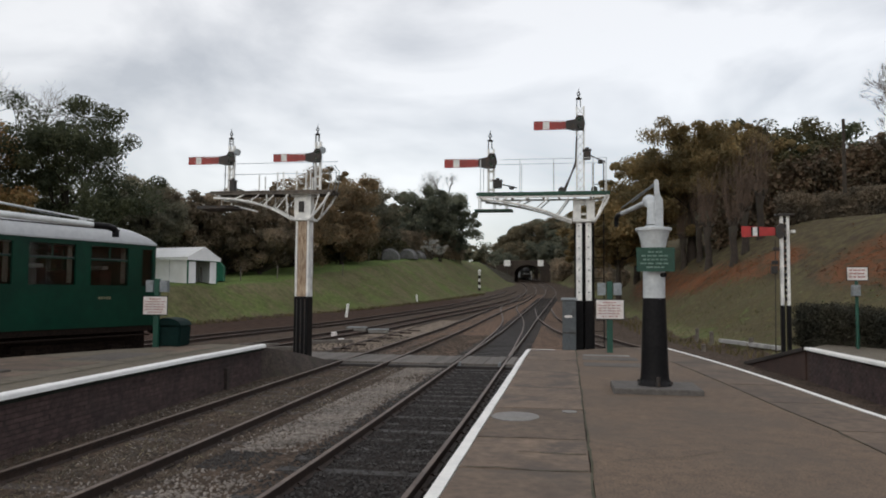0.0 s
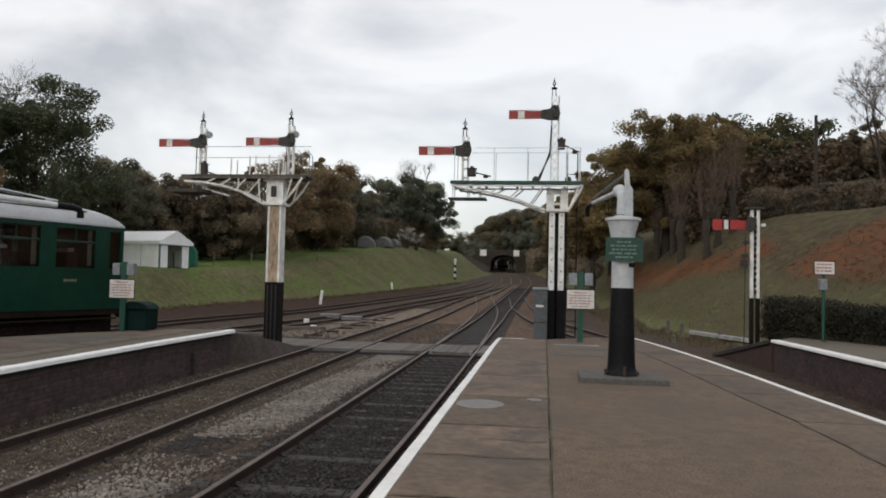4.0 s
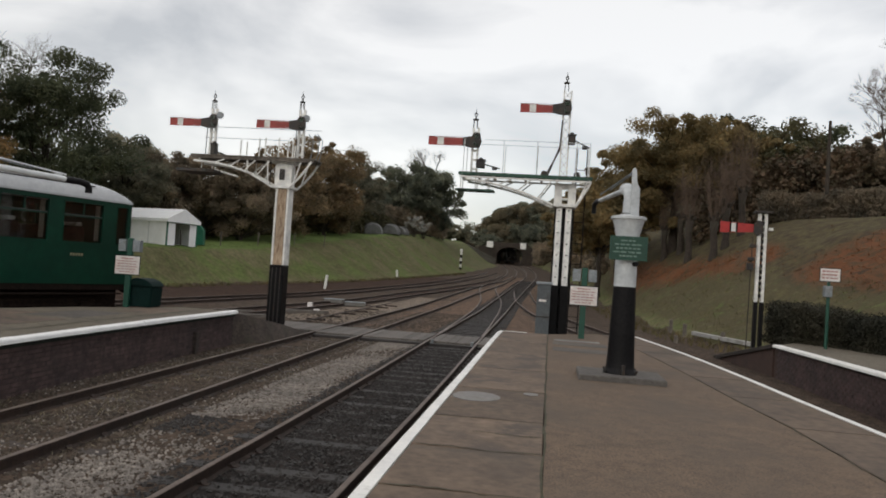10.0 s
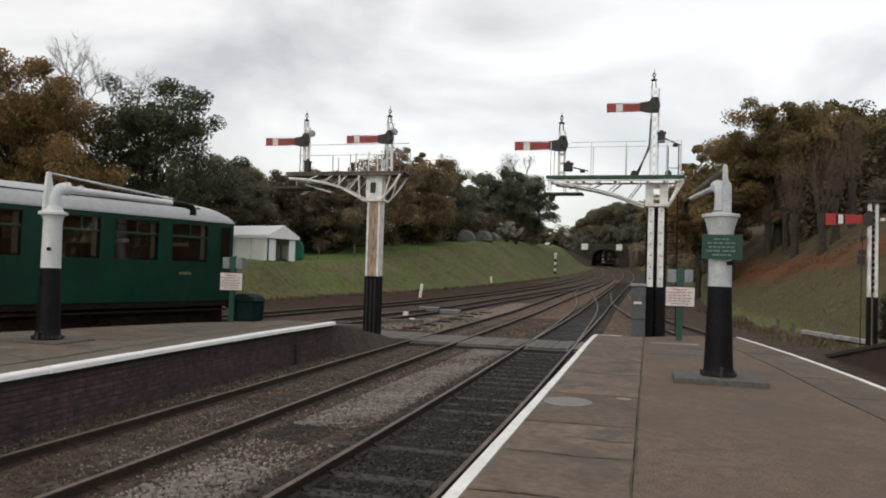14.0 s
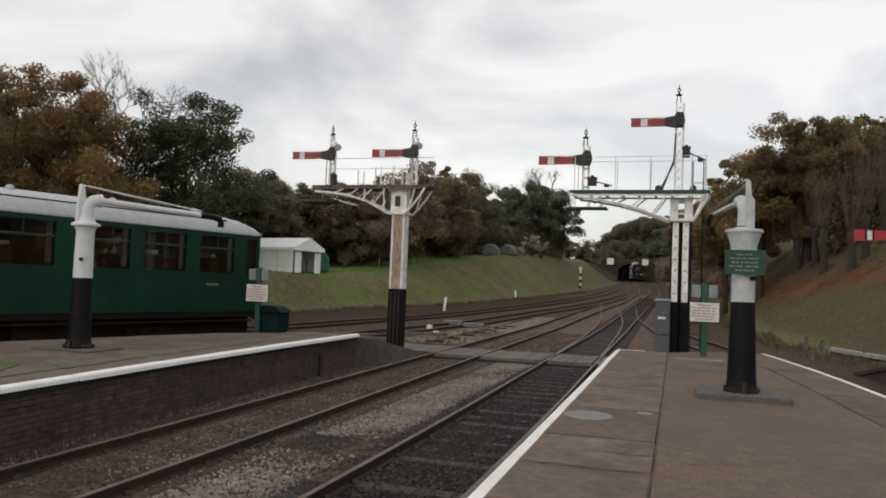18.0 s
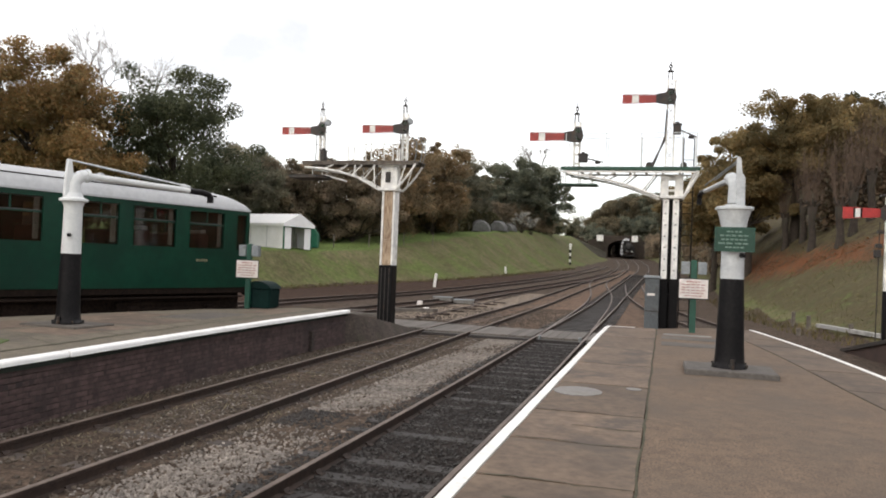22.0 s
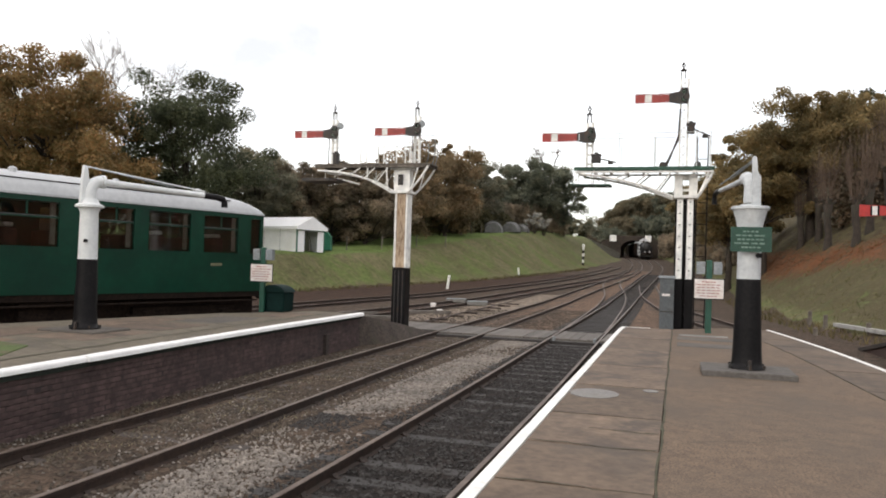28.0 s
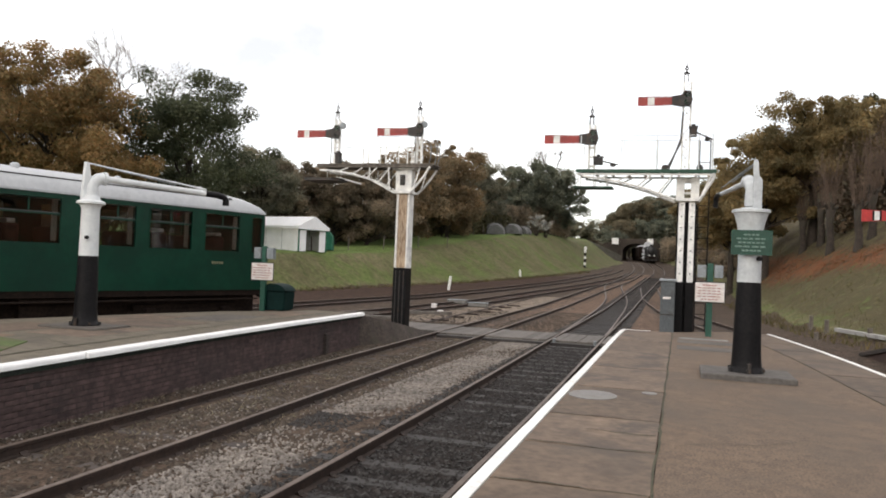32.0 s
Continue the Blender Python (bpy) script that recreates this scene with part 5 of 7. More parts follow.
    part("wheel_crank", tube(B(), [(0.50, -0.12, 5.07), (0.50, 0.02, 5.07)], 0.09, 12), M["iron"], g)
    for y in (-0.40, 0.40):
        for x in (-2.66, -1.55, -0.62, 0.46, 0.82):
            part("handrail_post", tube(B(), [(x, y, 4.99), (x, y, 5.92)], 0.0125, 5), M["pale"], g)
        part("handrail", tube(B(), [(-2.70 if y > 0 else -2.1, y, 5.91), (0.84, y, 5.91)], 0.009, 5), M["pale"], g)
    lad = B()
    for sx in (0.5, 0.78):
        tube(lad, [(sx, 0.55, -0.1), (sx, 0.48, 5.9)], 0.016, 5)
    for k in range(18):
        tube(lad, [(0.5, 0.55 - 0.0035 * k, 0.2 + 0.3 * k), (0.78, 0.55 - 0.0035 * k, 0.2 + 0.3 * k)], 0.010, 5)
    part("ladder", lad, M["black"], g)
    return g


def left_signal():
    g = thing("bracket_signal", "two-arm bracket signal on a peeling timber post, both arms at danger", "signal", pose(0.03, 24, -0.018), "bracket signals")
    part("post", bbox(-8.47, -8.18, -0.2, 0.2, 2.03, 4.38, 0.012), M["peeled"], g, "timber post with flaking white paint")
    for x in (-8.54, -8.175):
        part("post_flank", bbox(x, x + 0.065, -0.21, 0.21, 2.03, 4.4, 0.008), M["white"], g, "white-painted flank board")
    part("post_foot", bbox(-8.55, -8.10, -0.23, 0.23, -0.25, 2.03, 0.015), M["black"], g, "black-painted lower post")
    grooves = B()
    for x in (-8.47, -8.34, -8.21):
        box(grooves, x, x + 0.03, -0.245, -0.231, 0.0, 1.95)
    part("cover_strip", grooves, M["iron"], g)
    cap = B()
    box(cap, -8.68, -8.03, -0.26, 0.26, 4.38, 4.46)
    box(cap, -8.62, -8.08, -0.16, 0.16, 4.46, 5.18)
    box(cap, -8.74, -7.98, -0.24, 0.24, 5.14, 5.22)
    part("post_head", bevel(cap, 0.01), M["white"], g)
    part("opening", bbox(-8.46, -8.3, -0.2, -0.158, 4.65, 4.98, 0.005), M["iron"], g)
    beam = B()
    for y in (-0.36, 0.33):
        box(beam, -11.3, -7.35, y, y + 0.05, 5.19, 5.27)
    part("deck_beam", beam, M["wood"], g)
    for k in range(5):
        y = -0.38 + k * 0.155
        part("deck_plank", bbox(-11.32, -7.32, y, y + 0.142, 5.272, 5.31, 0.006), M["wood"], g, "weathered deck plank")
    for y in (-0.36, 0.36):
        arch_rib(g, [(-11.2, 5.10), (-10.6, 5.06), (-10.0, 4.97), (-9.4, 4.80), (-8.95, 4.58), (-8.62, 4.40)], y, 0.035)
        arch_rib(g, [(-8.08, 4.40), (-7.85, 4.62), (-7.62, 4.9), (-7.42, 5.22)], y, 0.035)
        for xa, xb, zb in ((-10.2, -10.55, 5.05), (-9.7, -10.0, 4.98), (-9.2, -9.55, 4.85), (-8.75, -9.15, 4.7), (-8.8, -8.75, 4.46), (-7.75, -7.95, 4.5), (-9.45, -9.45, 4.8)):
            part("lattice_bar", tube(B(), [(xa, y, 5.18), (xb, y, zb)], 0.022, 5), M["white"], g)
    low = B()
    prism(low, [(-11.72, -0.45), (-10.75, -0.45), (-10.4, -0.1), (-10.4, 0.1), (-10.75, 0.45), (-11.72, 0.45)], 4.76, 4.85)
    part("lower_step", low, M["iron"], g, "dark lower step board")
    rods(g, [((-10.62, -0.1, 4.88), (-9.83, -0.1, 4.68))], 0.028, M["white"])
    rods(g, [((x, 0.2, 4.84), (x, 0.2, 5.18)) for x in (-11.2, -10.85)], 0.016, M["white"], "step_hanger")
    for x, zt, tip in ((-10.79, 6.80, -12.20), (-7.92, 6.86, -9.34)):
        doll(g, x, 5.31, zt)
        finial(g, x - 0.03, zt, zt + 0.58)
        arm(g, tip, x + 0.06, 6.33 if tip < -10 else 6.36, M["red"])
    lamp(g, -10.62, 5.32, 0.16, 0.32)
    counterweight(g, -10.55, 5.42, -10.0, 5.24)
    for x in (-10.6, -7.78):
        part("back_blinder", tube(B(), [(x, -0.06, 6.6), (x, 0.0, 6.6)], 0.11, 12), M["galv"], g)
    for x, z in ((-9.72, 5.80), (-9.52, 5.75), (-9.12, 5.88), (-8.93, 5.9), (-8.5, 5.92), (-8.2, 5.85), (-8.05, 5.9), (-7.98, 5.7)):
        part("rail_stanchion", tube(B(), [(x, -0.3, 5.31), (x, -0.3, z)], 0.024, 6), M["white"], g)
    for x in (-7.62, -7.42, -7.32):
        part("ladder_hoop", tube(B(), [(x - 0.1, 0.3, 5.25), (x, 0.25, 5.6), (x + 0.03, 0.2, 5.95), (x - 0.12, 0.15, 6.15)], 0.016, 6), M["galv"], g)
    for z in (6.3, 5.95):
        part("handrail", tube(B(), [(-11.25, 0.38, z), (-7.4, 0.38, z)], 0.009, 5), M["galv"], g)
    rods(g, [((-8.0, -0.15, 5.35), (-8.05, -0.1, 6.3)), ((-10.95, -0.12, 5.33), (-10.95, -0.1, 6.2)), ((-8.72, -0.26, 4.5), (-8.72, -0.26, 5.3))], 0.015, M["iron"])
    return g


def right_signal():
    g = thing("semaphore_signal", "short white-banded signal post with a red arm at danger", "signal", pose(0, 24, 0))
    x = 5.83
    for sx in (-0.082, 0.082):
        part("post", bbox(x + sx - 0.04, x + sx + 0.04, -0.06, 0.06, 1.87, 4.38, 0.006), M["white"], g)
        part("post_foot", bbox(x + sx - 0.048, x + sx + 0.048, -0.07, 0.07, -0.2, 1.87, 0.006), M["black"], g)
    for k in range(14):
        part("rung", box(B(), x - 0.041, x + 0.041, -0.03, 0.03, 2.0 + k * 0.17, 2.10 + k * 0.17), M["black"], g)
    part("post_cap", bbox(x - 0.24, x + 0.24, -0.15, 0.15, 4.38, 4.44, 0.01), M["iron"], g)
    ob = part("signal_arm", plate(B(), [(4.66, 3.78), (5.64, 3.83), (5.64, 4.05), (4.66, 4.10)], -0.12, -0.09), M["deep_red"], g, "dark red stop arm with a white square")
    part("stripe", box(B(), 4.96, 5.08, -0.128, -0.1205, 3.82, 4.06), M["white"], ob)
    for a in (4.91, 5.08):
        part("stripe_edge", box(B(), a, a + 0.05, -0.126, -0.1205, 3.81, 4.07), M["black"], ob)
    part("spectacle", plate(B(), [(5.56, 3.82), (5.66, 3.72), (5.8, 3.80), (5.8, 4.1), (5.7, 4.18), (5.56, 4.06)], -0.16, -0.125), M["iron"], g)
    for k, (xx, z) in enumerate(((5.62, 3.02), (5.6, 2.76), (5.66, 3.4))):
        part("lever_box", bbox(xx - 0.16, xx, -0.16, -0.02, z, z + (0.1 if k != 1 else 0.2), 0.008), M["iron"], g)
    part("operating_rod", tube(B(), [(5.52, -0.1, 0.1), (5.56, -0.1, 3.7)], 0.014, 5), M["iron"], g)
    g.location, g.scale = (0.0, 26.0, -0.19), (1.089, 1.089, 1.089)
    part("bracket_lamp", bbox(6.0, 6.1, -0.1, 0.05, 3.9, 3.98, 0.008), M["white"], g)
    return g


gantry()
left_signal()
right_signal()


# ---- water cranes ----
def water_crane(x, y, turn, label, sign, neck, end_z, reach, slab):
    up = 0.045 if sign else 0.0
    c = thing("water_crane", label, "water crane", pose(x, y, PLAT + up), "water cranes")
    part("base_slab", bevel(box(B(), -0.62, 0.62, -0.5, 0.5, -0.02 - up, 0.035), 0.015), M[slab], c, "worn base slab")
    if sign:
        foot = [(0.25, 0.035), (0.245, 0.055), (0.222, 0.075), (0.208, 0.13), (0.197, 0.3), (0.165, 1.32)]
    else:
        foot = [(0.27, 0.035), (0.27, 0.06), (0.235, 0.085), (0.215, 0.14), (0.20, 0.3), (0.175, 1.32)]
    foot = lathe(B(), foot, 28)
    part("lower_column", foot, M["black"], c, "black-painted lower column", True)
    for a in range(6):
        u = a * math.pi / 3 + 0.5
        part("base_bolt", tube(B(), [(0.26 * math.cos(u), 0.26 * math.sin(u), 0.06), (0.26 * math.cos(u), 0.26 * math.sin(u), 0.10)], 0.02, 6), M["iron"], c)
    part("valve_spindle", tube(B(), [(0.02, -0.27, 0.0), (0.02, -0.26, 0.18)], 0.028, 8), M["iron"], c)
    paint = M["grey"] if sign else M["pale"]
    if sign:
        shape = [(0.163, 1.32), (0.158, 1.9), (0.164, 2.0), (0.180, 2.1), (0.200, 2.2), (0.226, 2.28), (0.240, 2.318), (0.264, 2.323), (0.264, 2.360), (0.248, 2.368), (0.13, 2.378), (0.13, 2.40)]
    else:
        shape = [(0.17, 1.32), (0.158, 2.17), (0.172, 2.22), (0.195, 2.27), (0.250, 2.285), (0.250, 2.325), (0.22, 2.34), (0.17, 2.36), (0.14, 2.44)]
    part("upper_column", lathe(B(), shape, 28), paint, c, "pale painted upper column", True)
    h = B()
    d = V(math.sin(turn), math.cos(turn), 0)
    bow = [V(0, 0, 2.42), V(0, 0, neck - 0.2)]
    for k in range(1, 7):
        a = k / 6 * math.pi / 2
        bow.append(V(0, 0, neck - 0.2) + d * (0.2 * (1 - math.cos(a))) + V(0, 0, 0.2 * math.sin(a)))
    tube(h, bow, [0.098, 0.092] + [0.088] * 6 if sign else [0.12] * 2 + [0.11] * 6, 16)
    part("swan_neck", h, paint, c, "pale swan-neck casting", True)
    tip = d * reach + V(0, 0, end_z)
    root = d * 0.2 + V(0, 0, neck)
    part("pipe_flange", tube(B(), [root, root + d * 0.06], 0.1 if sign else 0.125, 16), paint, c, "", True)
    part("delivery_pipe", tube(B(), [root, root.lerp(tip, 0.92)], [0.066, 0.056] if not sign else [0.044, 0.034], 14), paint, c, "long pale delivery pipe", True)
    noz = tube(B(), [root.lerp(tip, 0.84), root.lerp(tip, 0.96), tip + d * 0.06 - V(0, 0, 0.03), tip + d * 0.1 - V(0, 0, 0.1), tip + d * 0.1 - V(0, 0, 0.2)], [r * (0.62 if sign else 1.0) for r in (0.062, 0.066, 0.068, 0.066, 0.07)], 12)
    part("nozzle", noz, M["black"], c, "black bent nozzle", True)
    if sign:
        # a flat tapered stay standing beside the neck, its broad face to the platform
        fin = plate(B(), [(-0.01, 2.37), (0.115, 2.37), (0.112, 2.78), (0.065, 2.86), (0.05, 3.05), (0.03, 3.085), (0.0, 3.085), (-0.015, 3.05), (-0.012, 2.8)], -0.13, -0.085)
        bmesh.ops.rotate(fin, verts=list(fin.verts), cent=(0, 0, 0), matrix=Matrix.Rotation(-turn, 3, "Z"))
    else:
        fin = plate(B(), [(-0.075, 2.36), (0.09, 2.36), (0.075, 2.75), (0.03, 3.04), (-0.03, 3.06), (-0.055, 2.8)], -0.05, 0.05)
        bmesh.ops.rotate(fin, verts=list(fin.verts), cent=(0, 0, 0), matrix=Matrix.Rotation(math.pi / 2 - turn, 3, "Z"))
        bmesh.ops.translate(fin, verts=list(fin.verts), vec=-d * 0.11)
    part("stay_bracket", bevel(fin, 0.008), paint, c)
    part("tie_rod", tube(B(), [-d * 0.1 + V(0.015 if sign else 0, 0, 3.04), d * (reach * 0.86) + V(0, 0, end_z + 0.1)], 0.012 if sign else 0.016, 6), M["galv" if sign else "pale"], c, "thin pale tie rod")
    part("tie_rod", tube(B(), [-d * 0.04 + V(0.03, 0, 3.02), d * (reach * 0.6) + V(0.03, 0, end_z + 0.12)], 0.009, 6), M["galv"], c)
    part("plug", tube(B(), [(0.10, -0.16, 1.66), (0.13, -0.22, 1.66)], 0.035, 8), M["black"], c)
    if sign:
        sg = part("notice_plate", bevel(box(B(), -0.27, 0.27, -0.235, -0.215, 1.71, 2.06), 0.006), M["sign_green"], c, "green enamel notice plate with white lettering")
        part("plate_rim", strip_frame(-0.27, 0.27, 1.71, 2.06, -0.237), M["green"], sg)
        for k, w in enumerate((0.22, 0.40, 0.36, 0.44, 0.26)):
            z = 1.995 - k * 0.056
            bars(-w / 2, w / 2, -0.2375, z, 0.024, 4 + k % 3, M["letter_white"], sg)
        part("bracket_band", lathe(B(), [(0.175, 1.75), (0.185, 1.75), (0.185, 1.79), (0.175, 1.79)], 20), M["green"], c)
    return c


def strip_frame(x0, x1, z0, z1, y, w=0.012):
    bm = B()
    for a in ((x0, x1, z0, z0 + w), (x0, x1, z1 - w, z1), (x0, x0 + w, z0 + w, z1 - w), (x1 - w, x1, z0 + w, z1 - w)):
        box(bm, a[0], a[1], y - 0.006, y, a[2], a[3])
    return bm


def bars(x0, x1, y, z, h, n, material, parent):
    """A line of unreadable writing: short bars of uneven length."""
    x, rnd = x0, random.Random(int(1000 * z + 17 * n))
    step = (x1 - x0) / n
    for k in range(n):
        part("lettering", box(B(), x, x + step * rnd.uniform(0.62, 0.9), y - 0.003, y, z - h / 2, z + h / 2), material, parent)
        x += step


water_crane(1.08, 13.2, radians(-9), "black and grey cast-iron water crane with a green notice", True, 2.80, 2.80, 2.4, "slab_base")
water_crane(-10.37, 12.9, radians(23), "black and grey cast-iron water crane on the island platform", False, 2.78, 2.70, 2.78, "slab_dark")


# ---- notices ----
def notice(x, y, label, w=0.66, h=0.46, z=1.25, lamp_box=True, rows=6, group="platform notices", frame_mat="black", back=False):
    s = thing("platform_notice", label, "sign", pose(x, y, PLAT), group)
    part("post", bbox(-0.07, 0.07, -0.05, 0.05, -0.02, 1.72, 0.01), M["green"], s, "green-painted post")
    board = part("board", bbox(-w / 2, w / 2, -0.09, -0.052, z - h + 0.02, z + 0.02, 0.006), M["sign_white"], s, "white notice board with red lettering")
    part("board_frame", strip_frame(-w / 2 - 0.015, w / 2 + 0.015, z - h + 0.005, z + 0.035, -0.085, 0.02), M[frame_mat], board)
    for k in range(rows):
        ww = w * (0.5 if k == 0 else 0.82 if k < rows - 1 else 0.6)
        bars(-ww / 2, ww / 2, -0.0905, z - 0.045 - k * (h - 0.06) / rows, 0.03 if k == 0 else 0.022, 5, M["letter_red"], board)
    if lamp_box:
        for sx in (-1, 1):
            bm = bbox(min(sx * 0.09, sx * 0.29), max(sx * 0.09, sx * 0.29), -0.07, 0.09, 1.38, 1.68, 0.012)
            part("loudspeaker", bm, M["galv"], s, "grey box loudspeaker")
    return s


notice(0.81, 20.4, "white notice with red lettering on a green platform-end post")
notice(-10.53, 19.4, "white notice with red lettering on a green post by a planter")


def small_notice():
    s = thing("platform_notice", "small white notice on a green post before the hedge", "sign", pose(7.42, 23.3, PLAT), "platform notices")
    part("post", tube(B(), [(0, 0, -0.02), (0, 0, 1.85)], 0.045, 8), M["green"], s, "green-painted post")
    b = part("board", bbox(-0.26, 0.26, -0.08, -0.05, 1.82, 2.17, 0.006), M["sign_white"], s)
    for k in range(3):
        bars(-0.2, 0.2, -0.0805, 2.09 - k * 0.09, 0.04, 4, M["letter_red"], b)
    part("board_frame", strip_frame(-0.27, 0.27, 1.81, 2.18, -0.08, 0.016), M["black"], b)
    part("loudspeaker", bbox(-0.13, 0.06, -0.14, 0.05, 1.4, 1.7, 0.012), M["galv"], s)


small_notice()


def planter():
    p = thing("salt_bin", "dark green wedge-topped bin beside the notice post", "bin", pose(-10.24, 19.75, PLAT))
    bm = B()
    prism(bm, [(-0.30, -0.28), (0.30, -0.28), (0.30, 0.28), (-0.30, 0.28)], 0, 0.52)
    for v in bm.verts:
        if v.co.z > 0.1:
            v.co.x *= 1.12
    part("body", bevel(bm, 0.03, 2), M["bin_green"], p)
    lid = B()
    plate(lid, [(-0.37, 0.52), (0.37, 0.52), (0.27, 0.64), (0.12, 0.71), (-0.14, 0.73), (-0.30, 0.66)], -0.32, 0.32)
    part("lid", bevel(lid, 0.025, 2), M["bin_green"], p, "dark green domed lid")


planter()


def cabinet():
    c = thing("relay_cabinet", "grey trackside relay cabinet with a pale lid behind the platform end", "cabinet", pose(-0.14, 22.4, 0))
    part("body", bbox(-0.2, 0.16, -0.3, 0.3, -0.2, 1.98, 0.01), M["cabinet"], c)
    part("lid", bbox(-0.24, 0.2, -0.34, 0.34, 1.98, 2.05, 0.015), M["galv"], c, "pale overhanging lid")
    part("label_plate", bbox(-0.14, 0.06, -0.306, -0.3005, 1.52, 1.58, 0.002), M["sign_white"], c)
    part("hinge_bar", bbox(-0.19, 0.15, -0.31, -0.3, 1.1, 1.13, 0.003), M["iron"], c)


cabinet()


# ---- the green carriage ----
def carriage():
    d = V(2.1, 7.4, 0).normalized()
    yaw = math.degrees(math.atan2(-d.x, d.y))
    c = thing("railway_carriage", "dark green railway carriage with a pale grey domed roof", "railway carriage", pose(-12.0, 21.8, 0.1, 0, 0, yaw))
    # local: x = 0 is the platform side, y = 0 the end, going back to -20
    L, W = 19.6, 2.72
    z0, z1, top = 1.08, 3.38, 3.99
    wins = [(0.12, 0.5), (0.98, 2.22), (2.68, 4.0), (4.42, 5.42), (6.4, 7.9), (8.7, 10.0), (10.6, 11.9), (12.5, 13.8), (14.4, 15.7), (16.4, 17.7)]
    zb, zt = 2.20, 3.24
    side = B()
    ys = [0.0]
    for a, b in wins:
        ys += [a, b]
    ys.append(L)
    for far in (False, True):
        xa, xb = (-0.06, 0.0) if not far else (-W, -W + 0.06)
        for k in range(0, len(ys) - 1):
            a, b = ys[k], ys[k + 1]
            if k % 2 == 0:
                box(side, xa, xb, -b, -a, z0, z1)
            else:
                box(side, xa, xb, -b, -a, z0, zb)
                box(side, xa, xb, -b, -a, zt, z1)
    box(side, -W + 0.06, -0.06, -0.06, 0, z0, z1)
    box(side, -W + 0.06, -0.06, -L, -L + 0.06, z0, z1)
    bmesh.ops.remove_doubles(side, verts=list(side.verts), dist=0.0005)
    part("body_side", side, M["coach_green"], c, "glossy dark green body")
    part("floor", box(B(), -W + 0.06, -0.06, -L + 0.06, -0.06, z0, z0 + 0.06), M["underframe"], c)
    waist = B()
    box(waist, 0.0005, 0.014, -L, 0, 2.06, 2.10)
    part("waist_moulding", waist, M["coach_green"], c)
    part("gutter", box(B(), 0.0005, 0.03, -L, 0, z1 - 0.02, z1 + 0.03), M["roof_grey"], c)
    # domed roof, falling towards the end
    prof = [(0.02, z1), (-0.02, z1 + 0.18), (-0.14, z1 + 0.34), (-0.4, z1 + 0.48), (-0.85, z1 + 0.58), (-W / 2, top)]
    prof += [(-W - x, z) for x, z in prof[-2::-1]]
    bm, rings = B(), []
    for y, drop in ((-L, 0), (-1.6, 0), (-1.1, 0.05), (-0.6, 0.16), (-0.25, 0.32), (-0.06, 0.5), (0.0, 0.62)):
        rings.append([bm.verts.new((x + (0 if not drop else -0.02 * math.copysign(1, x + W / 2)), y, max(z1, z - drop * (z - z1)))) for x, z in prof])
    for r0, r1 in zip(rings, rings[1:]):
        for i in range(len(prof) - 1):
            bm.faces.new((r0[i], r0[i + 1], r1[i + 1], r1[i]))
    bm.faces.new(rings[0])
    bm.faces.new(rings[-1][::-1])
    bmesh.ops.recalc_face_normals(bm, faces=list(bm.faces))
    part("roof", bm, M["roof_grey"], c, "pale grey domed roof", True)
    strips = B()
    box(strips, -0.17, -0.13, -L, -1.2, z1 + 0.335, z1 + 0.365)
    part("roof_strip", strips, M["underframe"], c)
    for y in (-2.0, -4.6, -7.2, -9.8, -12.4):
        part("roof_vent", lathe(B(), [(0.09, z1 + 0.5), (0.1, z1 + 0.6), (0.05, z1 + 0.64)], 10, -0.62, y), M["roof_grey"], c)
    for a, b in wins:
        fr = B()
        for q in ((a - 0.03, a, zb - 0.03, zt + 0.03), (b, b + 0.03, zb - 0.03, zt + 0.03), (a, b, zb - 0.03, zb), (a, b, zt, zt + 0.03)):
            box(fr, 0.0005, 0.012, -q[1], -q[0], q[2], q[3])
        if b - a > 0.6:
            box(fr, -0.045, -0.02, -b, -a, 2.86, 2.90)
            box(fr, -0.045, -0.02, -(a + b) / 2 - 0.02, -(a + b) / 2 + 0.02, 2.90, zt)
        w = part("window_frame", fr, M["coach_green"], c)
        if b - a > 0.6:
            part("vent_rail", box(B(), -0.03, -0.012, -b + 0.03, -a - 0.03, 2.90, 2.916), M["cabinet"], w, "dull sliding-vent rail")
        if b - a > 0.6:
            part("curtain", bbox(-0.13, -0.09, -a - 0.17, -a - 0.03, zb + 0.05, zt - 0.02, 0.015), M["curtain"], w, "drawn-back pale curtain")
        part("pane", box(B(), -0.04, -0.034, -b, -a, zb, zt), M["window"], w)
        part("pane", box(B(), -W + 0.034, -W + 0.04, -b, -a, zb, zt), M["window"], w)
    for k in range(9):
        y = -1.6 - k * 1.95
        st = part("seat", bbox(-1.2, -0.12, y - 0.18, y + 0.18, 1.2, 2.62, 0.05), M["seat"], c, "maroon seat back seen through the windows")
        part("headrest", bbox(-1.15, -0.17, y - 0.1, y + 0.1, 2.625, 2.72, 0.02), M["sign_white"], st)
        part("seat", bbox(-W + 0.12, -1.55, y - 0.18, y + 0.18, 1.2, 2.62, 0.05), M["seat"], c)
    for k in range(5):
        part("running_number", box(B(), 0.001, 0.004, -1.95 + k * 0.084, -1.95 + k * 0.084 + 0.06, 1.825, 1.895), M["letter_gold"], c, "pale painted number bar")
    # underframe
    sol = B()
    box(sol, -0.14, -0.02, -L, 0, 0.92, z0 - 0.002)
    box(sol, -W + 0.02, -W + 0.14, -L, 0, 0.92, z0 - 0.002)
    part("solebar", sol, M["underframe"], c)
    part("footboard", bbox(-0.06, 0.10, -L + 0.5, -0.25, 0.80, 0.84, 0.006), M["underframe"], c)
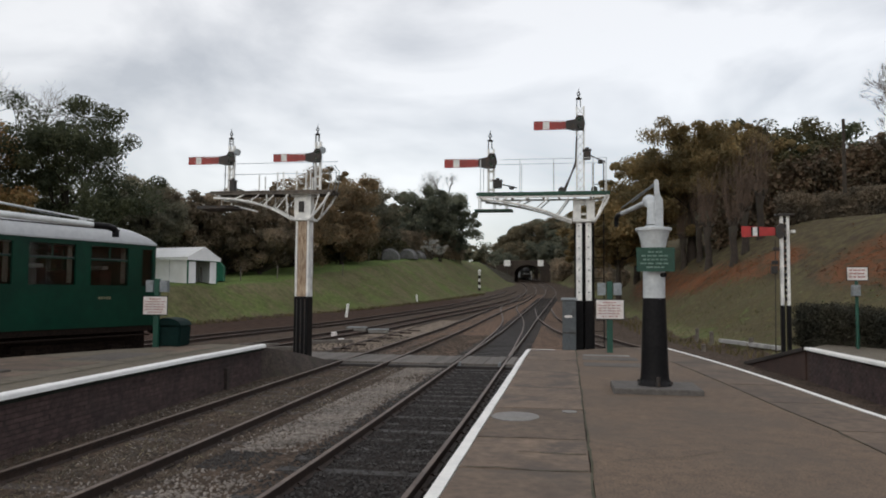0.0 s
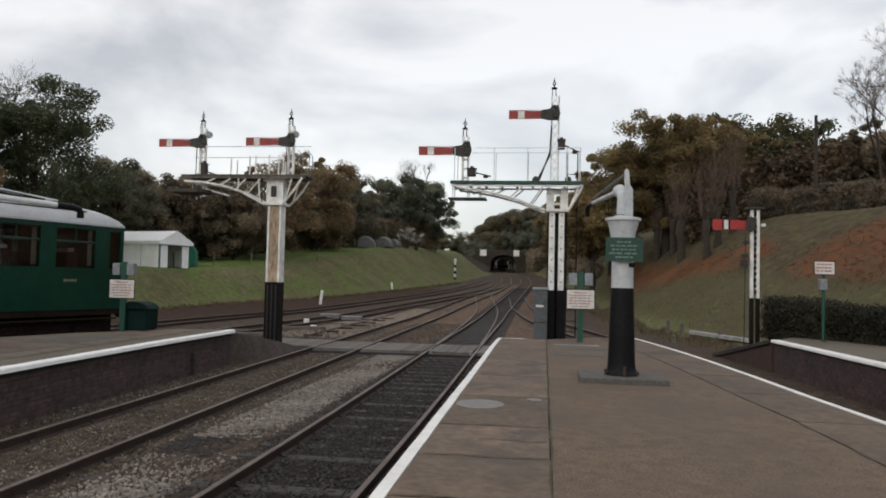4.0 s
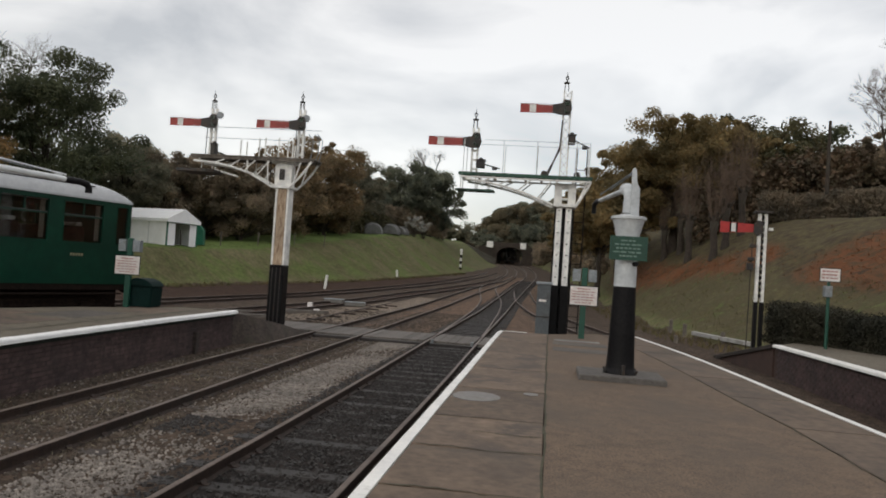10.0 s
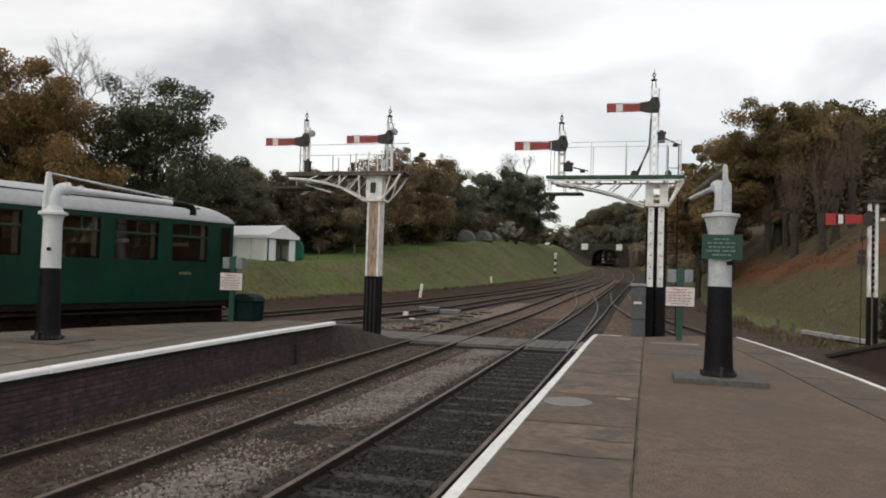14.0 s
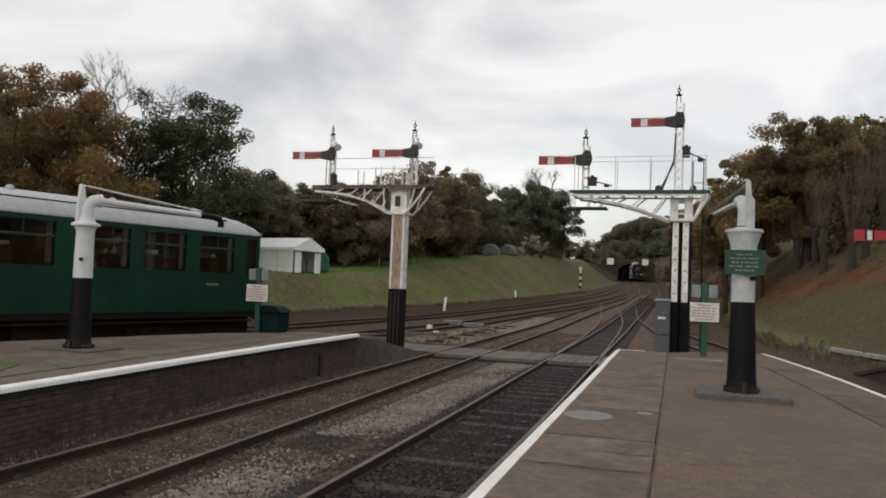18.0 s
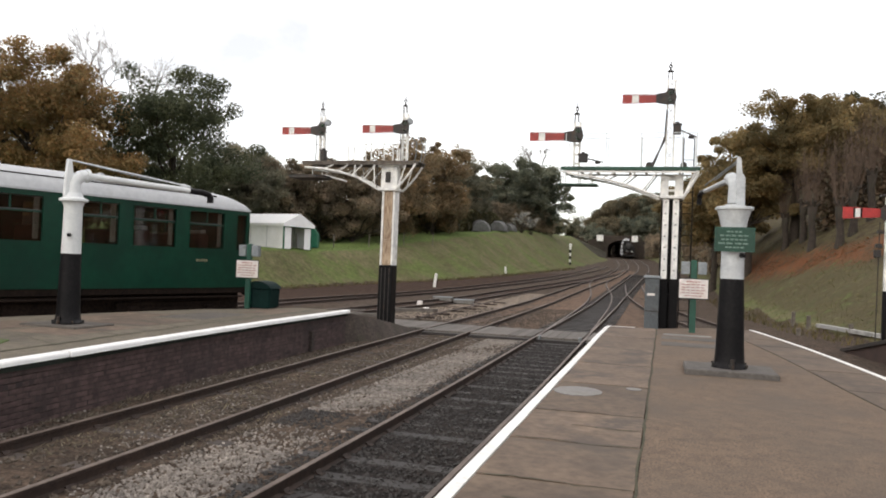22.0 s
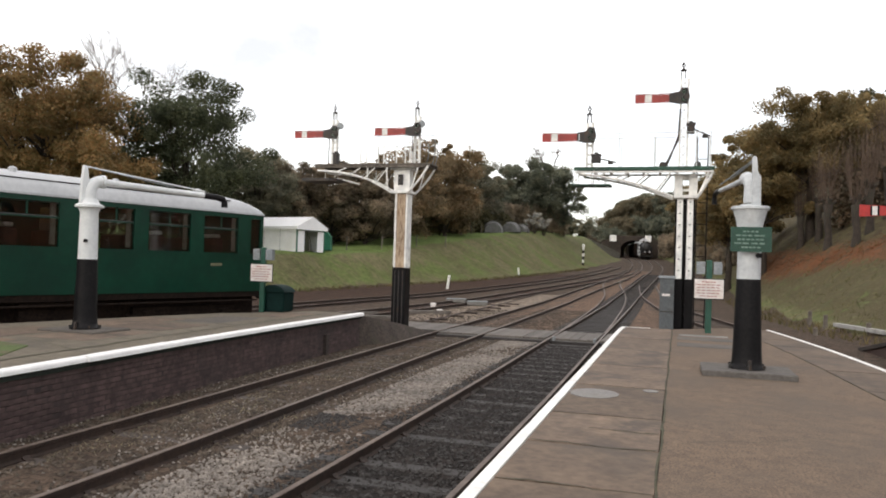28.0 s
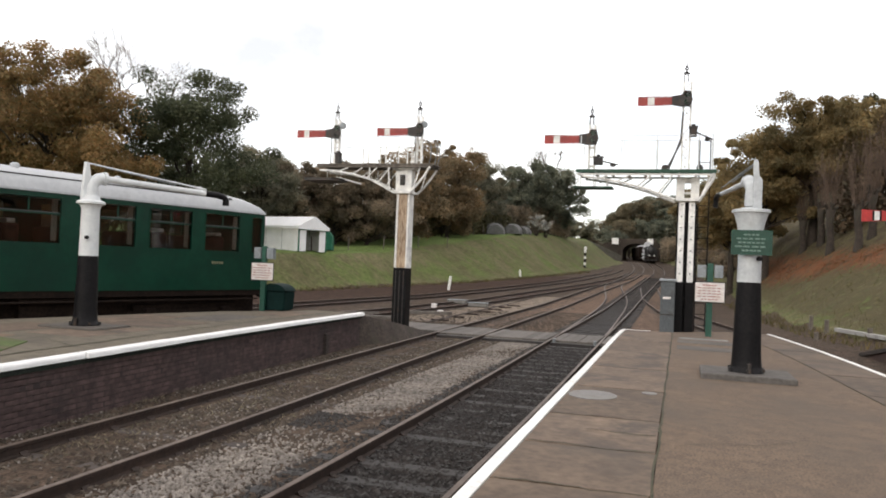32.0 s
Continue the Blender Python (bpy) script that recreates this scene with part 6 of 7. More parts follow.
    part("truss", bbox(-W + 0.3, -0.3, -L + 0.1, -0.05, 0.3, 0.9, 0.02), M["underframe"], c)
    for y in (-0.02,):
        for x in (-0.5, -W + 0.5):
            part("buffer", tube(B(), [(x, -0.02, 1.0), (x, 0.35, 1.0), (x, 0.36, 1.0), (x, 0.42, 1.0)], [0.09, 0.09, 0.2, 0.2], 14), M["underframe"], c)
    part("gangway", bbox(-W / 2 - 0.5, -W / 2 + 0.5, 0.001, 0.28, 1.1, 3.2, 0.03), M["underframe"], c, "black corridor gangway")
    for yc in (-2.6, -L + 2.6):
        bo = part("bogie_frame", bbox(-0.26, -0.12, yc - 1.7, yc + 1.7, 0.42, 0.72, 0.03), M["underframe"], c)
        part("bogie_frame", bbox(-W + 0.12, -W + 0.26, yc - 1.7, yc + 1.7, 0.42, 0.72, 0.03), M["underframe"], c)
        for dy in (-1.25, 1.25):
            for x in (-W / 2 - 0.72, -W / 2 + 0.72):
                part("wheel", tube(B(), [(x - 0.06, yc + dy, 0.36), (x + 0.06, yc + dy, 0.36)], 0.455, 20), M["underframe"], c)
            part("axlebox", bbox(-0.13, 0.0, yc + dy - 0.16, yc + dy + 0.16, 0.3, 0.6, 0.03), M["underframe"], c)
        part("brake_pull", tube(B(), [(-0.1, yc - 1.9, 0.5), (-0.1, yc + 1.9, 0.5)], 0.03, 6), M["underframe"], c)
    for y in (-6.5, -8.6, -11):
        part("battery_box", bbox(-0.5, -0.1, y - 0.7, y + 0.7, 0.4, 0.9, 0.02), M["underframe"], c)


carriage()


# ---- the tent on the field ----
def tent():
    x, y = -30.95, 57.2
    t = thing("marquee", "white canvas frame marquee with green corner trim standing on the lawn", "tent", pose(x, y, 2.72, 0, 0, -15))
    W, L, h, top = 1.6, 2.7, 2.0, 2.85
    for s in (-1, 1):
        part("side_wall", box(B(), -L, L, s * W - 0.02, s * W + 0.02, 0, h), M["canvas"], t)
    part("end_wall", plate(B(), [(-W, 0), (W, 0), (W, h), (-W, h)], -0.02, 0.02), M["canvas"], t).matrix_local = pose(-L, 0, 0, 0, 0, 90)
    for a, b in ((-W, -0.75), (0.8, W)):
        part("end_wall", plate(B(), [(a, 0), (b, 0), (b, h), (a, h)], -0.02, 0.02), M["canvas"], t).matrix_local = pose(L, 0, 0, 0, 0, 90)
    bm, e = B(), 0.22
    pts = [(-L - e, -W - e, h), (L + e, -W - e, h), (L + e, W + e, h), (-L - e, W + e, h), (-L - e, 0, top), (L + e, 0, top)]
    vs = [bm.verts.new(q) for q in pts]
    for f in ((0, 1, 5, 4), (1, 2, 5), (2, 3, 4, 5), (3, 0, 4)):
        bm.faces.new([vs[k] for k in f])
    part("roof", bm, M["canvas"], t, "white gabled canvas roof")
    val = B()
    for a in (-W - e, W + e - 0.02):
        box(val, -L - e, L + e, a, a + 0.02, h - 0.24, h)
    for a in (-L - e, L + e - 0.02):
        box(val, a, a + 0.02, -W - e + 0.02, W + e - 0.02, h - 0.24, h)
    part("valance", val, M["canvas"], t)
    for y2 in (-W, W):
        part("corner_trim", box(B(), L - 0.02, L + 0.05, y2 - 0.06, y2 + 0.06, 0, h), M["green_canvas"], t, "green corner trim")
        for k in range(4):
            xx = -L + k * 2 * L / 3
            part("leg", tube(B(), [(xx, y2, 0), (xx, y2, h)], 0.03, 6), M["galv"], t)
    part("end_trim", box(B(), L + 0.02, L + 0.05, -W, W, h - 0.30, h - 0.22), M["green_canvas"], t, "green trim over the doorway")
    g = thing("small_tent", "small green tent behind the marquee", "tent", pose(-29.6, 61.2, ground_z(-29.6, 61.2) - 0.03, 0, 0, 20))
    part("canopy", plate(B(), [(-0.75, 0), (0.75, 0), (0.72, 1.2), (0.45, 1.6), (-0.45, 1.6), (-0.72, 1.2)], -0.9, 0.9), M["green_canvas"], g)


tent()


# ---- the far bridge and the locomotive ----
def bridge():
    y = 182.0
    b = thing("road_bridge", "sooty brick road bridge over the line with white sighting boards", "bridge", pose(0, y, 0))
    zt, cx, half = climb(y), -9.55, 3.05
    arch = [(cx + half * math.cos(a), zt + 1.9 + 1.9 * math.sin(a)) for a in [math.pi * k / 12 for k in range(13)]]
    outline = [(-17, zt - 1), (-17, zt + 3.6), (-14, zt + 4.3), (-5.4, zt + 4.3), (-4.4, zt + 3.8), (-4.4, zt - 1), (cx + half, zt - 1)] + arch + [(cx - half, zt - 1)]
    part("span", plate(B(), outline, -3.5, 9.5), M["bridge"], b)
    for k in range(12):
        (xa, za), (xb, zb) = arch[k], arch[k + 1]
        o = [((x - cx) * 1.1 + cx, (z - zt - 1.9) * 1.16 + zt + 1.9) for x, z in ((xa, za), (xb, zb))]
        part("arch_stone", plate(B(), [(xa, za), (xb, zb), o[1], o[0]], -3.58, -3.505), M["bridge"], b)
    for s in (-3.5, 9.2):
        part("parapet", bbox(-14, -5.4, s, s + 0.3, zt + 4.302, zt + 4.85, 0.02), M["bridge"], b)
    for sx, pts in ((-1, [(-20.6, 3.5), (-12.7, 3.5), (-12.7, zt + 0.9), (-20.6, 9.3)]),):
        part("wing_wall", plate(B(), pts, -5.2, -4.9), M["wall_grey"], b, "sloping wing wall")
    for x, w in ((-14.2, 1.5), (-6.5, 1.35)):
        bd = part("sighting_board", bbox(x - w / 2, x + w / 2, -5.3, -5.23, 8.3, 9.7, 0.02), M["white"], b, "white square sighting board")
        part("board_post", bbox(x - 0.06, x + 0.06, -5.22, -5.1, zt, 9.6, 0.01), M["iron"], b)
    # White block added beyond the arch in place of the daylight there.
    w = thing("arch_daylight", "small white block standing in for daylight through the bridge arch", "hut", pose(-10.6, 205, climb(205)))
    part("wall", bbox(-0.8, 0.8, -0.6, 0.6, -0.2, 2.2, 0.03), M["white"], w)
    part("roof", bbox(-0.95, 0.95, -0.75, 0.75, 2.202, 2.32, 0.03), M["iron"], w)


bridge()


def locomotive():
    e = thing("steam_locomotive", "black steam locomotive head-on with a round smokebox", "locomotive", pose(-8.4, 200, 0))
    zc = 2.55
    part("smokebox", tube(B(), [(0, 0, zc), (0, 7.5, zc)], [0.86, 0.9], 20), M["loco"], e)
    door = part("smokebox_door", lathe(B(), [(0.7, 0), (0.66, 0.08), (0.4, 0.16), (0.05, 0.2)], 18), M["loco"], e)
    door.matrix_local = pose(0, -0.001, zc, 90, 0, 0)
    part("chimney", lathe(B(), [(0.32, zc + 0.8), (0.24, zc + 0.95), (0.25, zc + 1.2), (0.33, zc + 1.3)], 14, 0, 0.9), M["loco"], e)
    part("dome", lathe(B(), [(0.4, zc + 0.75), (0.36, zc + 1.05), (0.1, zc + 1.2)], 14, 0, 4), M["loco"], e)
    part("running_plate", bbox(-1.3, 1.3, -0.7, 9, 1.35, 1.42, 0.01), M["loco"], e)
    part("buffer_beam", bbox(-1.25, 1.25, -0.85, -0.7, 0.85, 1.35, 0.01), M["underframe"], e, "grimy buffer beam")
    for x in (-0.87, 0.87):
        part("buffer", tube(B(), [(x, -0.85, 1.05), (x, -1.2, 1.05), (x, -1.21, 1.05), (x, -1.28, 1.05)], [0.1, 0.1, 0.22, 0.22], 12), M["iron"], e)
        part("side_tank", bbox(min(x * 0.9, x * 1.5), max(x * 0.9, x * 1.5), 2.6, 7.0, 1.42, 2.9, 0.03), M["loco"], e)
        part("cylinder", tube(B(), [(x * 1.15, 0, 0.75), (x * 1.15, 1.0, 0.75)], 0.33, 12), M["loco"], e)
    part("cab", box(B(), -1.3, 1.3, 7.0, 9.2, 1.42, 3.3), M["loco"], e)
    part("cab_roof", plate(B(), [(-1.4, 3.302), (1.4, 3.302), (1.1, 3.55), (0, 3.68), (-1.1, 3.55)], 6.8, 9.3), M["loco"], e)
    part("frame_plate", bbox(-1.1, 1.1, -0.7, 8.9, 0.5, 0.85, 0.02), M["loco"], e)
    for x in (-0.5, 0.5):
        part("headlamp", bbox(x - 0.1, x + 0.1, -0.78, -0.6, 1.43, 1.7, 0.02), M["white"], e)
    wheels = []
    for x in (-0.72, 0.72):
        for k in range(3):
            w = part("wheel", tube(B(), [(x - 0.06, 0, 0), (x + 0.06, 0, 0)], 0.72, 18), M["loco"], e)
            spokes = B()
            for a in range(5):
                u = a * math.pi / 5
                tube(spokes, [(x * 1.09, math.cos(u) * 0.6, math.sin(u) * 0.6), (x * 1.09, -math.cos(u) * 0.6, -math.sin(u) * 0.6)], 0.035, 5)
            part("spoke_set", spokes, M["iron"], w)
            wheels.append((w, 2.2 + k * 2.0))
    return e, wheels


def train_coach(name="passenger_coach"):
    e = thing(name, "dim passenger coach behind the locomotive", "railway carriage", pose(-8.4, 215, 0))
    part("body", bbox(-1.35, 1.35, 0, 17, 1.1, 3.3, 0.05), M["underframe"], e)
    part("roof", plate(B(), [(-1.38, 3.302), (1.38, 3.302), (1.0, 3.62), (0, 3.75), (-1.0, 3.62)], 0, 17), M["roof_grey"], e)
    part("underframe", bbox(-1.1, 1.1, 0.5, 16.5, 0.4, 1.098, 0.02), M["underframe"], e)
    return e


def steam():
    """Drifting steam, as a heap of soft-edged white lumps."""
    p = thing("steam_plume", "white steam drifting from the locomotive", "steam", pose(-8.4, 200, 4))
    rnd = random.Random(4)
    for k, (x, z, r) in enumerate(((-0.4, 4.0, 0.28), (-0.9, 4.1, 0.34), (-1.35, 3.95, 0.26), (-1.6, 3.3, 0.24), (-1.7, 2.5, 0.26), (-1.75, 1.7, 0.30), (-1.7, 0.95, 0.28))):
        bm = B()
        bmesh.ops.create_icosphere(bm, subdivisions=3, radius=r)
        for v in bm.verts:
            n = v.co.normalized()
            v.co += n * r * 0.45 * noise.noise(n * 2.2 + V(k * 3.1, 0, 0))
            v.co += V(x, 0.4 + 0.2 * rnd.random(), z)
        part("steam_puff", bm, M["steam"], p, "", True)
    return p


LOCO, LOCO_WHEELS = locomotive()
COACH = train_coach()
STEAM = steam()


# ---- trees ----
def limb(bm, a, b, r0, r1, rnd, bend_by=0.12, n=7):
    a, b = Vector(a), Vector(b)
    ln = (b - a).length
    mid = [a.lerp(b, k / 4) + V(rnd.uniform(-1, 1), rnd.uniform(-1, 1), rnd.uniform(-0.5, 0.5)) * ln * bend_by * (0 if k in (0, 4) else 1) * 0.5 for k in range(5)]
    tube(bm, mid, [r0 + (r1 - r0) * k / 4 for k in range(5)], n)
    return mid


def leaf_cloud(centres, radii, per, size, rnd):
    """Small folded leaves scattered round centres, as vertices and faces."""
    n = len(centres) * per
    c = np.repeat(np.array(centres), per, 0)
    r = np.repeat(np.array(radii), per)[:, None]
    g = rnd.normal(size=(n, 3))
    g /= np.linalg.norm(g, axis=1)[:, None]
    pos = c + g * r * (rnd.random((n, 1)) ** 0.42) * np.array([1, 1, 0.72])
    face = rnd.normal(size=(n, 3)) * 0.75 + g * 0.7 + np.array([0, 0, 0.55])
    u = np.cross(face, rnd.normal(size=(n, 3)))
    u /= np.linalg.norm(u, axis=1)[:, None]
    w = np.cross(u, face)
    w /= np.linalg.norm(w, axis=1)[:, None]
    s = size * rnd.uniform(0.55, 1.25, (n, 1))
    v = np.stack([pos - u * s, pos - w * s * 0.55 + u * s * 0.1, pos + u * s, pos + w * s * 0.55 + u * s * 0.1], 1).reshape(-1, 3)
    f = np.arange(4 * n).reshape(-1, 4)
    return v.tolist(), f.tolist()


def tree(x, y, top, spread, leaves, label, seed, trunk=0.28, clear=0.28, per=70, clumps=110, size=0.24, lean=(0, 0), squash=1.0, group="", z=None, core=3):
    """A broadleaf tree: trunk and limbs in one part, a ragged crown of leaf clumps in the other."""
    rnd, rn = random.Random(seed), np.random.default_rng(seed)
    z0 = (ground_z(x, y) if z is None else z) - 0.15
    h = top - z0
    t = thing("tree", label, "tree", pose(x, y, z0), group)
    bm = B()
    fork = V(lean[0] * 0.3, lean[1] * 0.3, h * clear)
    limb(bm, (0, 0, 0), fork, trunk * 1.25, trunk * 0.85, rnd, 0.04, 10)
    centre = V(lean[0], lean[1], h * (clear + 1) / 2)
    rz = h * (1 - clear) / 2
    centres, radii, lobes = [], [], []
    for k in range(40):
        for _ in range(30):
            a, cz = rnd.uniform(0, 2 * math.pi), rnd.uniform(-0.85, 0.8)
            wob = 0.84 + 0.24 * noise.noise((math.cos(a) * 1.7 + seed, math.sin(a) * 1.7, cz * 2.0))
            hor = math.sqrt(max(0.0, 1 - cz * cz)) * (1.0 if cz > -0.3 else 1.08)
            rr = rnd.uniform(0.25, 1.0) ** 0.4
            q = V(math.cos(a) * hor * rr * wob, math.sin(a) * hor * rr * wob, cz * 0.96)
            if all((q - o).length > 0.30 for o, _r in lobes):
                break
        lobes.append((q, rnd.uniform(0.16, 0.30)))
    for k in range(clumps):
        if k % core == 0:
            d = V(rnd.gauss(0, 1), rnd.gauss(0, 1), rnd.gauss(0, 1)).normalized() * rnd.uniform(0.1, 0.74) ** 0.5
            centres.append(tuple(centre + V(d.x * spread * 0.86, d.y * spread * squash * 0.86, d.z * rz * 0.88 - rz * 0.06)))
            radii.append(spread * rnd.uniform(0.13, 0.22))
            continue
        o, lr = lobes[k % len(lobes)]
        d = V(rnd.gauss(0, 1), rnd.gauss(0, 1), rnd.gauss(0, 0.8)).normalized() * lr * rnd.uniform(0.25, 1.0) ** 0.6
        if k % 8 == 1:
            d *= 1.25
        q = centre + V((o.x + d.x) * spread, (o.y + d.y) * spread * squash, (o.z + d.z * 0.8) * rz)
        centres.append(tuple(q))
        radii.append(spread * (rnd.uniform(0.06, 0.10) if k % 8 == 1 else rnd.uniform(0.11, 0.21)))
    top_stem = centre + V(0, 0, rz * 0.5)
    limb(bm, fork, top_stem, trunk * 0.6, trunk * 0.12, rnd, 0.1, 8)
    for o, _r in lobes[:20]:
        q = centre + V(o.x * spread, o.y * spread * squash, o.z * rz)
        limb(bm, fork.lerp(top_stem, max(0.0, min(0.75, o.z * 0.5 + 0.2))), q, trunk * 0.24, trunk * 0.05, rnd, 0.14, 6)
    for k in range(6):
        s = fork.lerp(top_stem, rnd.uniform(0, 0.6))
        e = V(*rnd.choice(centres))
        limb(bm, s, e, trunk * 0.26, trunk * 0.05, rnd, 0.14, 6)
    for k in range(24):
        s, e = V(*rnd.choice(centres)), V(*rnd.choice(centres))
        if (s - e).length < spread * 0.7:
            limb(bm, s, e, trunk * 0.12, trunk * 0.05, rnd, 0.14, 4)
    part("trunk", bm, M["bark"], t, "", True)
    v, f = leaf_cloud(centres, radii, per, size, rn)
    raw("crown", v, f, leaves, t)
    return t


def bare_tree(x, y, top, spread, label, seed, trunk=0.2, depth=5, material="twig", group="", upright=0.6, sprays=4):
    """A leafless tree: limbs that fork into fine twigs."""
    rnd = random.Random(seed)
    z0 = ground_z(x, y) - 0.15
    h = top - z0
    t = thing("bare_tree", label, "tree", pose(x, y, z0), group)
    bm, fine = B(), B()

    def grow(a, d, ln, r, k):
        b = a + d * ln
        target = bm if k > depth - 3 else fine
        mid = (a + b) / 2 + V(rnd.uniform(-1, 1), rnd.uniform(-1, 1), 0) * ln * 0.06
        tube(target, [a, mid, b], [r, r * 0.85, r * 0.68], 6 if k > depth - 3 else 3, False)
        if k == 0:
            return
        for j in range(rnd.choice((2, 3, 3)) if k > 1 else sprays):
            nd = (d + V(rnd.uniform(-1, 1) * spread, rnd.uniform(-1, 1) * spread, rnd.uniform(-0.15, 0.5) * upright)).normalized()
            grow(a.lerp(b, rnd.uniform(0.55, 1.0)), nd, ln * rnd.uniform(0.58, 0.8), r * 0.6, k - 1)

    grow(V(0, 0, 0), V(0, 0, 1), h * 0.30, trunk, depth)
    top_now = max(v.co.z for v in fine.verts)
    for m in (bm, fine):
        for v in m.verts:
            v.co.z *= h / top_now
    part("trunk", bm, M["bark"], t)
    tagged(part("twig_spray", fine, M[material], t), "fine bare twigs", kind="stuff")
    return t


def pollard(x, y, trunk_h, shoot, seed):
    """A lopped tree: a short knobbly trunk with a sheaf of thin upright shoots."""
    rnd = random.Random(seed)
    t = thing("bare_tree", "pollarded tree with thin bare shoots on the bank", "tree", pose(x, y, ground_z(x, y) - 0.15), "pollarded trees")
    bm = tube(B(), [(0, 0, 0), (0.05, 0, trunk_h * 0.35), (-0.04, 0.03, trunk_h * 0.75), (0, 0, trunk_h), (0, 0, trunk_h + 0.25)], [0.30, 0.22, 0.21, 0.30, 0.16], 9)
    for k in range(5):
        a = 1.26 * k + rnd.uniform(-0.3, 0.3)
        limb(bm, (0, 0, trunk_h - 0.15), (0.45 * math.cos(a), 0.45 * math.sin(a), trunk_h + rnd.uniform(0.3, 0.7)), 0.13, 0.08, rnd, 0.1, 6)
    part("trunk", bm, M["bark"], t, "short knobbly trunk", True)
    fine = B()
    for k in range(30):
        a, o = rnd.uniform(0, 6.28), rnd.uniform(0.05, 0.5)
        p = V(o * math.cos(a), o * math.sin(a), trunk_h + rnd.uniform(0.1, 0.6))
        ln = shoot * rnd.uniform(0.55, 1.0)
        q = p + V(math.cos(a) * ln * rnd.uniform(0.02, 0.26), math.sin(a) * ln * rnd.uniform(0.02, 0.26), ln)
        m = p.lerp(q, 0.5) + V(rnd.uniform(-0.1, 0.1), rnd.uniform(-0.1, 0.1), 0)
        tube(fine, [p, m, q], [0.022, 0.015, 0.005], 4, False)
        for j in range(4):
            c = p.lerp(q, rnd.uniform(0.35, 0.95))
            tube(fine, [c, c + V(rnd.uniform(-0.35, 0.35), rnd.uniform(-0.35, 0.35), rnd.uniform(0.5, 1.1))], [0.011, 0.004], 3, False)
    tagged(part("shoot_sheaf", fine, M["shoot"], t), "sheaf of thin grey-brown shoots", kind="stuff")


def thicket(x0, y0, x1, y1, depth, hgt, leaves, label, seed, n=60, per=60, size=0.2, base=None, name="thicket"):
    """A run of dense undergrowth: many low clumps on thin stems."""
    rn, rnd = np.random.default_rng(seed), random.Random(seed)
    t = thing(name, label, "bushes" if name == "thicket" else "hedge", kind="stuff")
    centres, radii = [], []
    bm = B()
    for k in range(n):
        u, w = rnd.random(), rnd.uniform(-depth / 2, depth / 2)
        x, y = x0 + (x1 - x0) * u + w * 0.5, y0 + (y1 - y0) * u + w
        z = ground_z(x, y) if base is None else base
        hh = hgt * (0.62 + 0.5 * abs(noise.noise((x * 0.15 + seed, y * 0.15, 0.5))) + 0.25 * rnd.random())
        for j in range(4):
            q = (x + rnd.uniform(-1, 1) * hgt * 0.14, y + rnd.uniform(-1, 1) * hgt * 0.14, z + hh * (0.18 + 0.25 * j))
            centres.append(q)
            radii.append(hgt * rnd.uniform(0.14, 0.26))
        tube(bm, [(x, y, z - 0.1), (x + 0.2, y, z + hh * 0.8)], [0.06, 0.02], 4)
    part("stems", bm, M["bark"], t)
    v, f = leaf_cloud(centres, radii, per, size, rn)
    raw("foliage", v, f, leaves, t)


# left of the line
OAK = dict(per=330, clumps=190, size=0.105)
FAR = dict(per=190, clumps=190, size=0.14, core=2)
tree(-40.0, 41.3, 15.3, 6.6, LEAF["oak_brown"], "large oak with brown autumn leaves behind the carriage", 1, 0.4, 0.12, per=400, clumps=240, size=0.11)
tree(-35.2, 49.2, 15.9, 6.2, LEAF["oak_green"], "dark green spreading oak behind the tent field", 2, 0.36, 0.10, per=330, clumps=190, size=0.11)
tree(-48.0, 42.5, 14.0, 6.0, LEAF["oak_brown"], "brown-leaved oak beyond the carriage siding", 16, 0.36, 0.1, per=260, clumps=120, size=0.14)
bare_tree(-52.0, 57, 22, 1.0, "tall leafless tree behind the brown oak", 3, 0.24, 7, upright=0.5)
bare_tree(-47.5, 58, 20, 1.0, "tall leafless tree behind the brown oak", 13, 0.2, 7, upright=0.5)
tree(-37.2, 63.1, 12.4, 4.8, LEAF["mixed_haze"], "olive autumn tree at the edge of the field", 4, 0.25, 0.06, **FAR)
tree(-36.7, 68.5, 12.3, 5.2, LEAF["russet_haze"], "russet autumn tree at the edge of the field", 5, 0.25, 0.04, **FAR)
tree(-34.0, 72.3, 12.5, 5.6, LEAF["russet_haze"], "russet autumn tree at the edge of the field", 6, 0.25, 0.04, **FAR)
tree(-30.8, 73.3, 13.4, 5.4, LEAF["russet_haze"], "russet autumn tree at the edge of the field", 12, 0.25, 0.04, **FAR)
tree(-28.9, 79.4, 16.0, 5.8, LEAF["oak_brown_haze"], "brown oak above the grass bank", 13, 0.3, 0.06, **FAR)
tree(-27.9, 91.6, 17.9, 6.3, LEAF["oak_brown_haze"], "brown oak above the grass bank", 7, 0.3, 0.03, per=200, clumps=210, size=0.17, core=2)
tree(-28.2, 105.9, 17.2, 5.6, LEAF["mixed_haze"], "olive tree above the grass bank", 14, 0.3, 0.05, **FAR)
tree(-25.5, 124.7, 20.8, 7.2, LEAF["oak_green_haze"], "dark oak above the grass bank", 8, 0.36, 0.04, per=220, clumps=210, size=0.18, core=2)
tree(-21.4, 129.3, 20.8, 6.2, LEAF["oak_green_haze"], "dark oak above the grass bank", 15, 0.36, 0.04, per=200, clumps=190, size=0.18, core=2)
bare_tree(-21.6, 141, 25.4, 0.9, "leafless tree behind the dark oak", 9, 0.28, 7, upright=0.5)
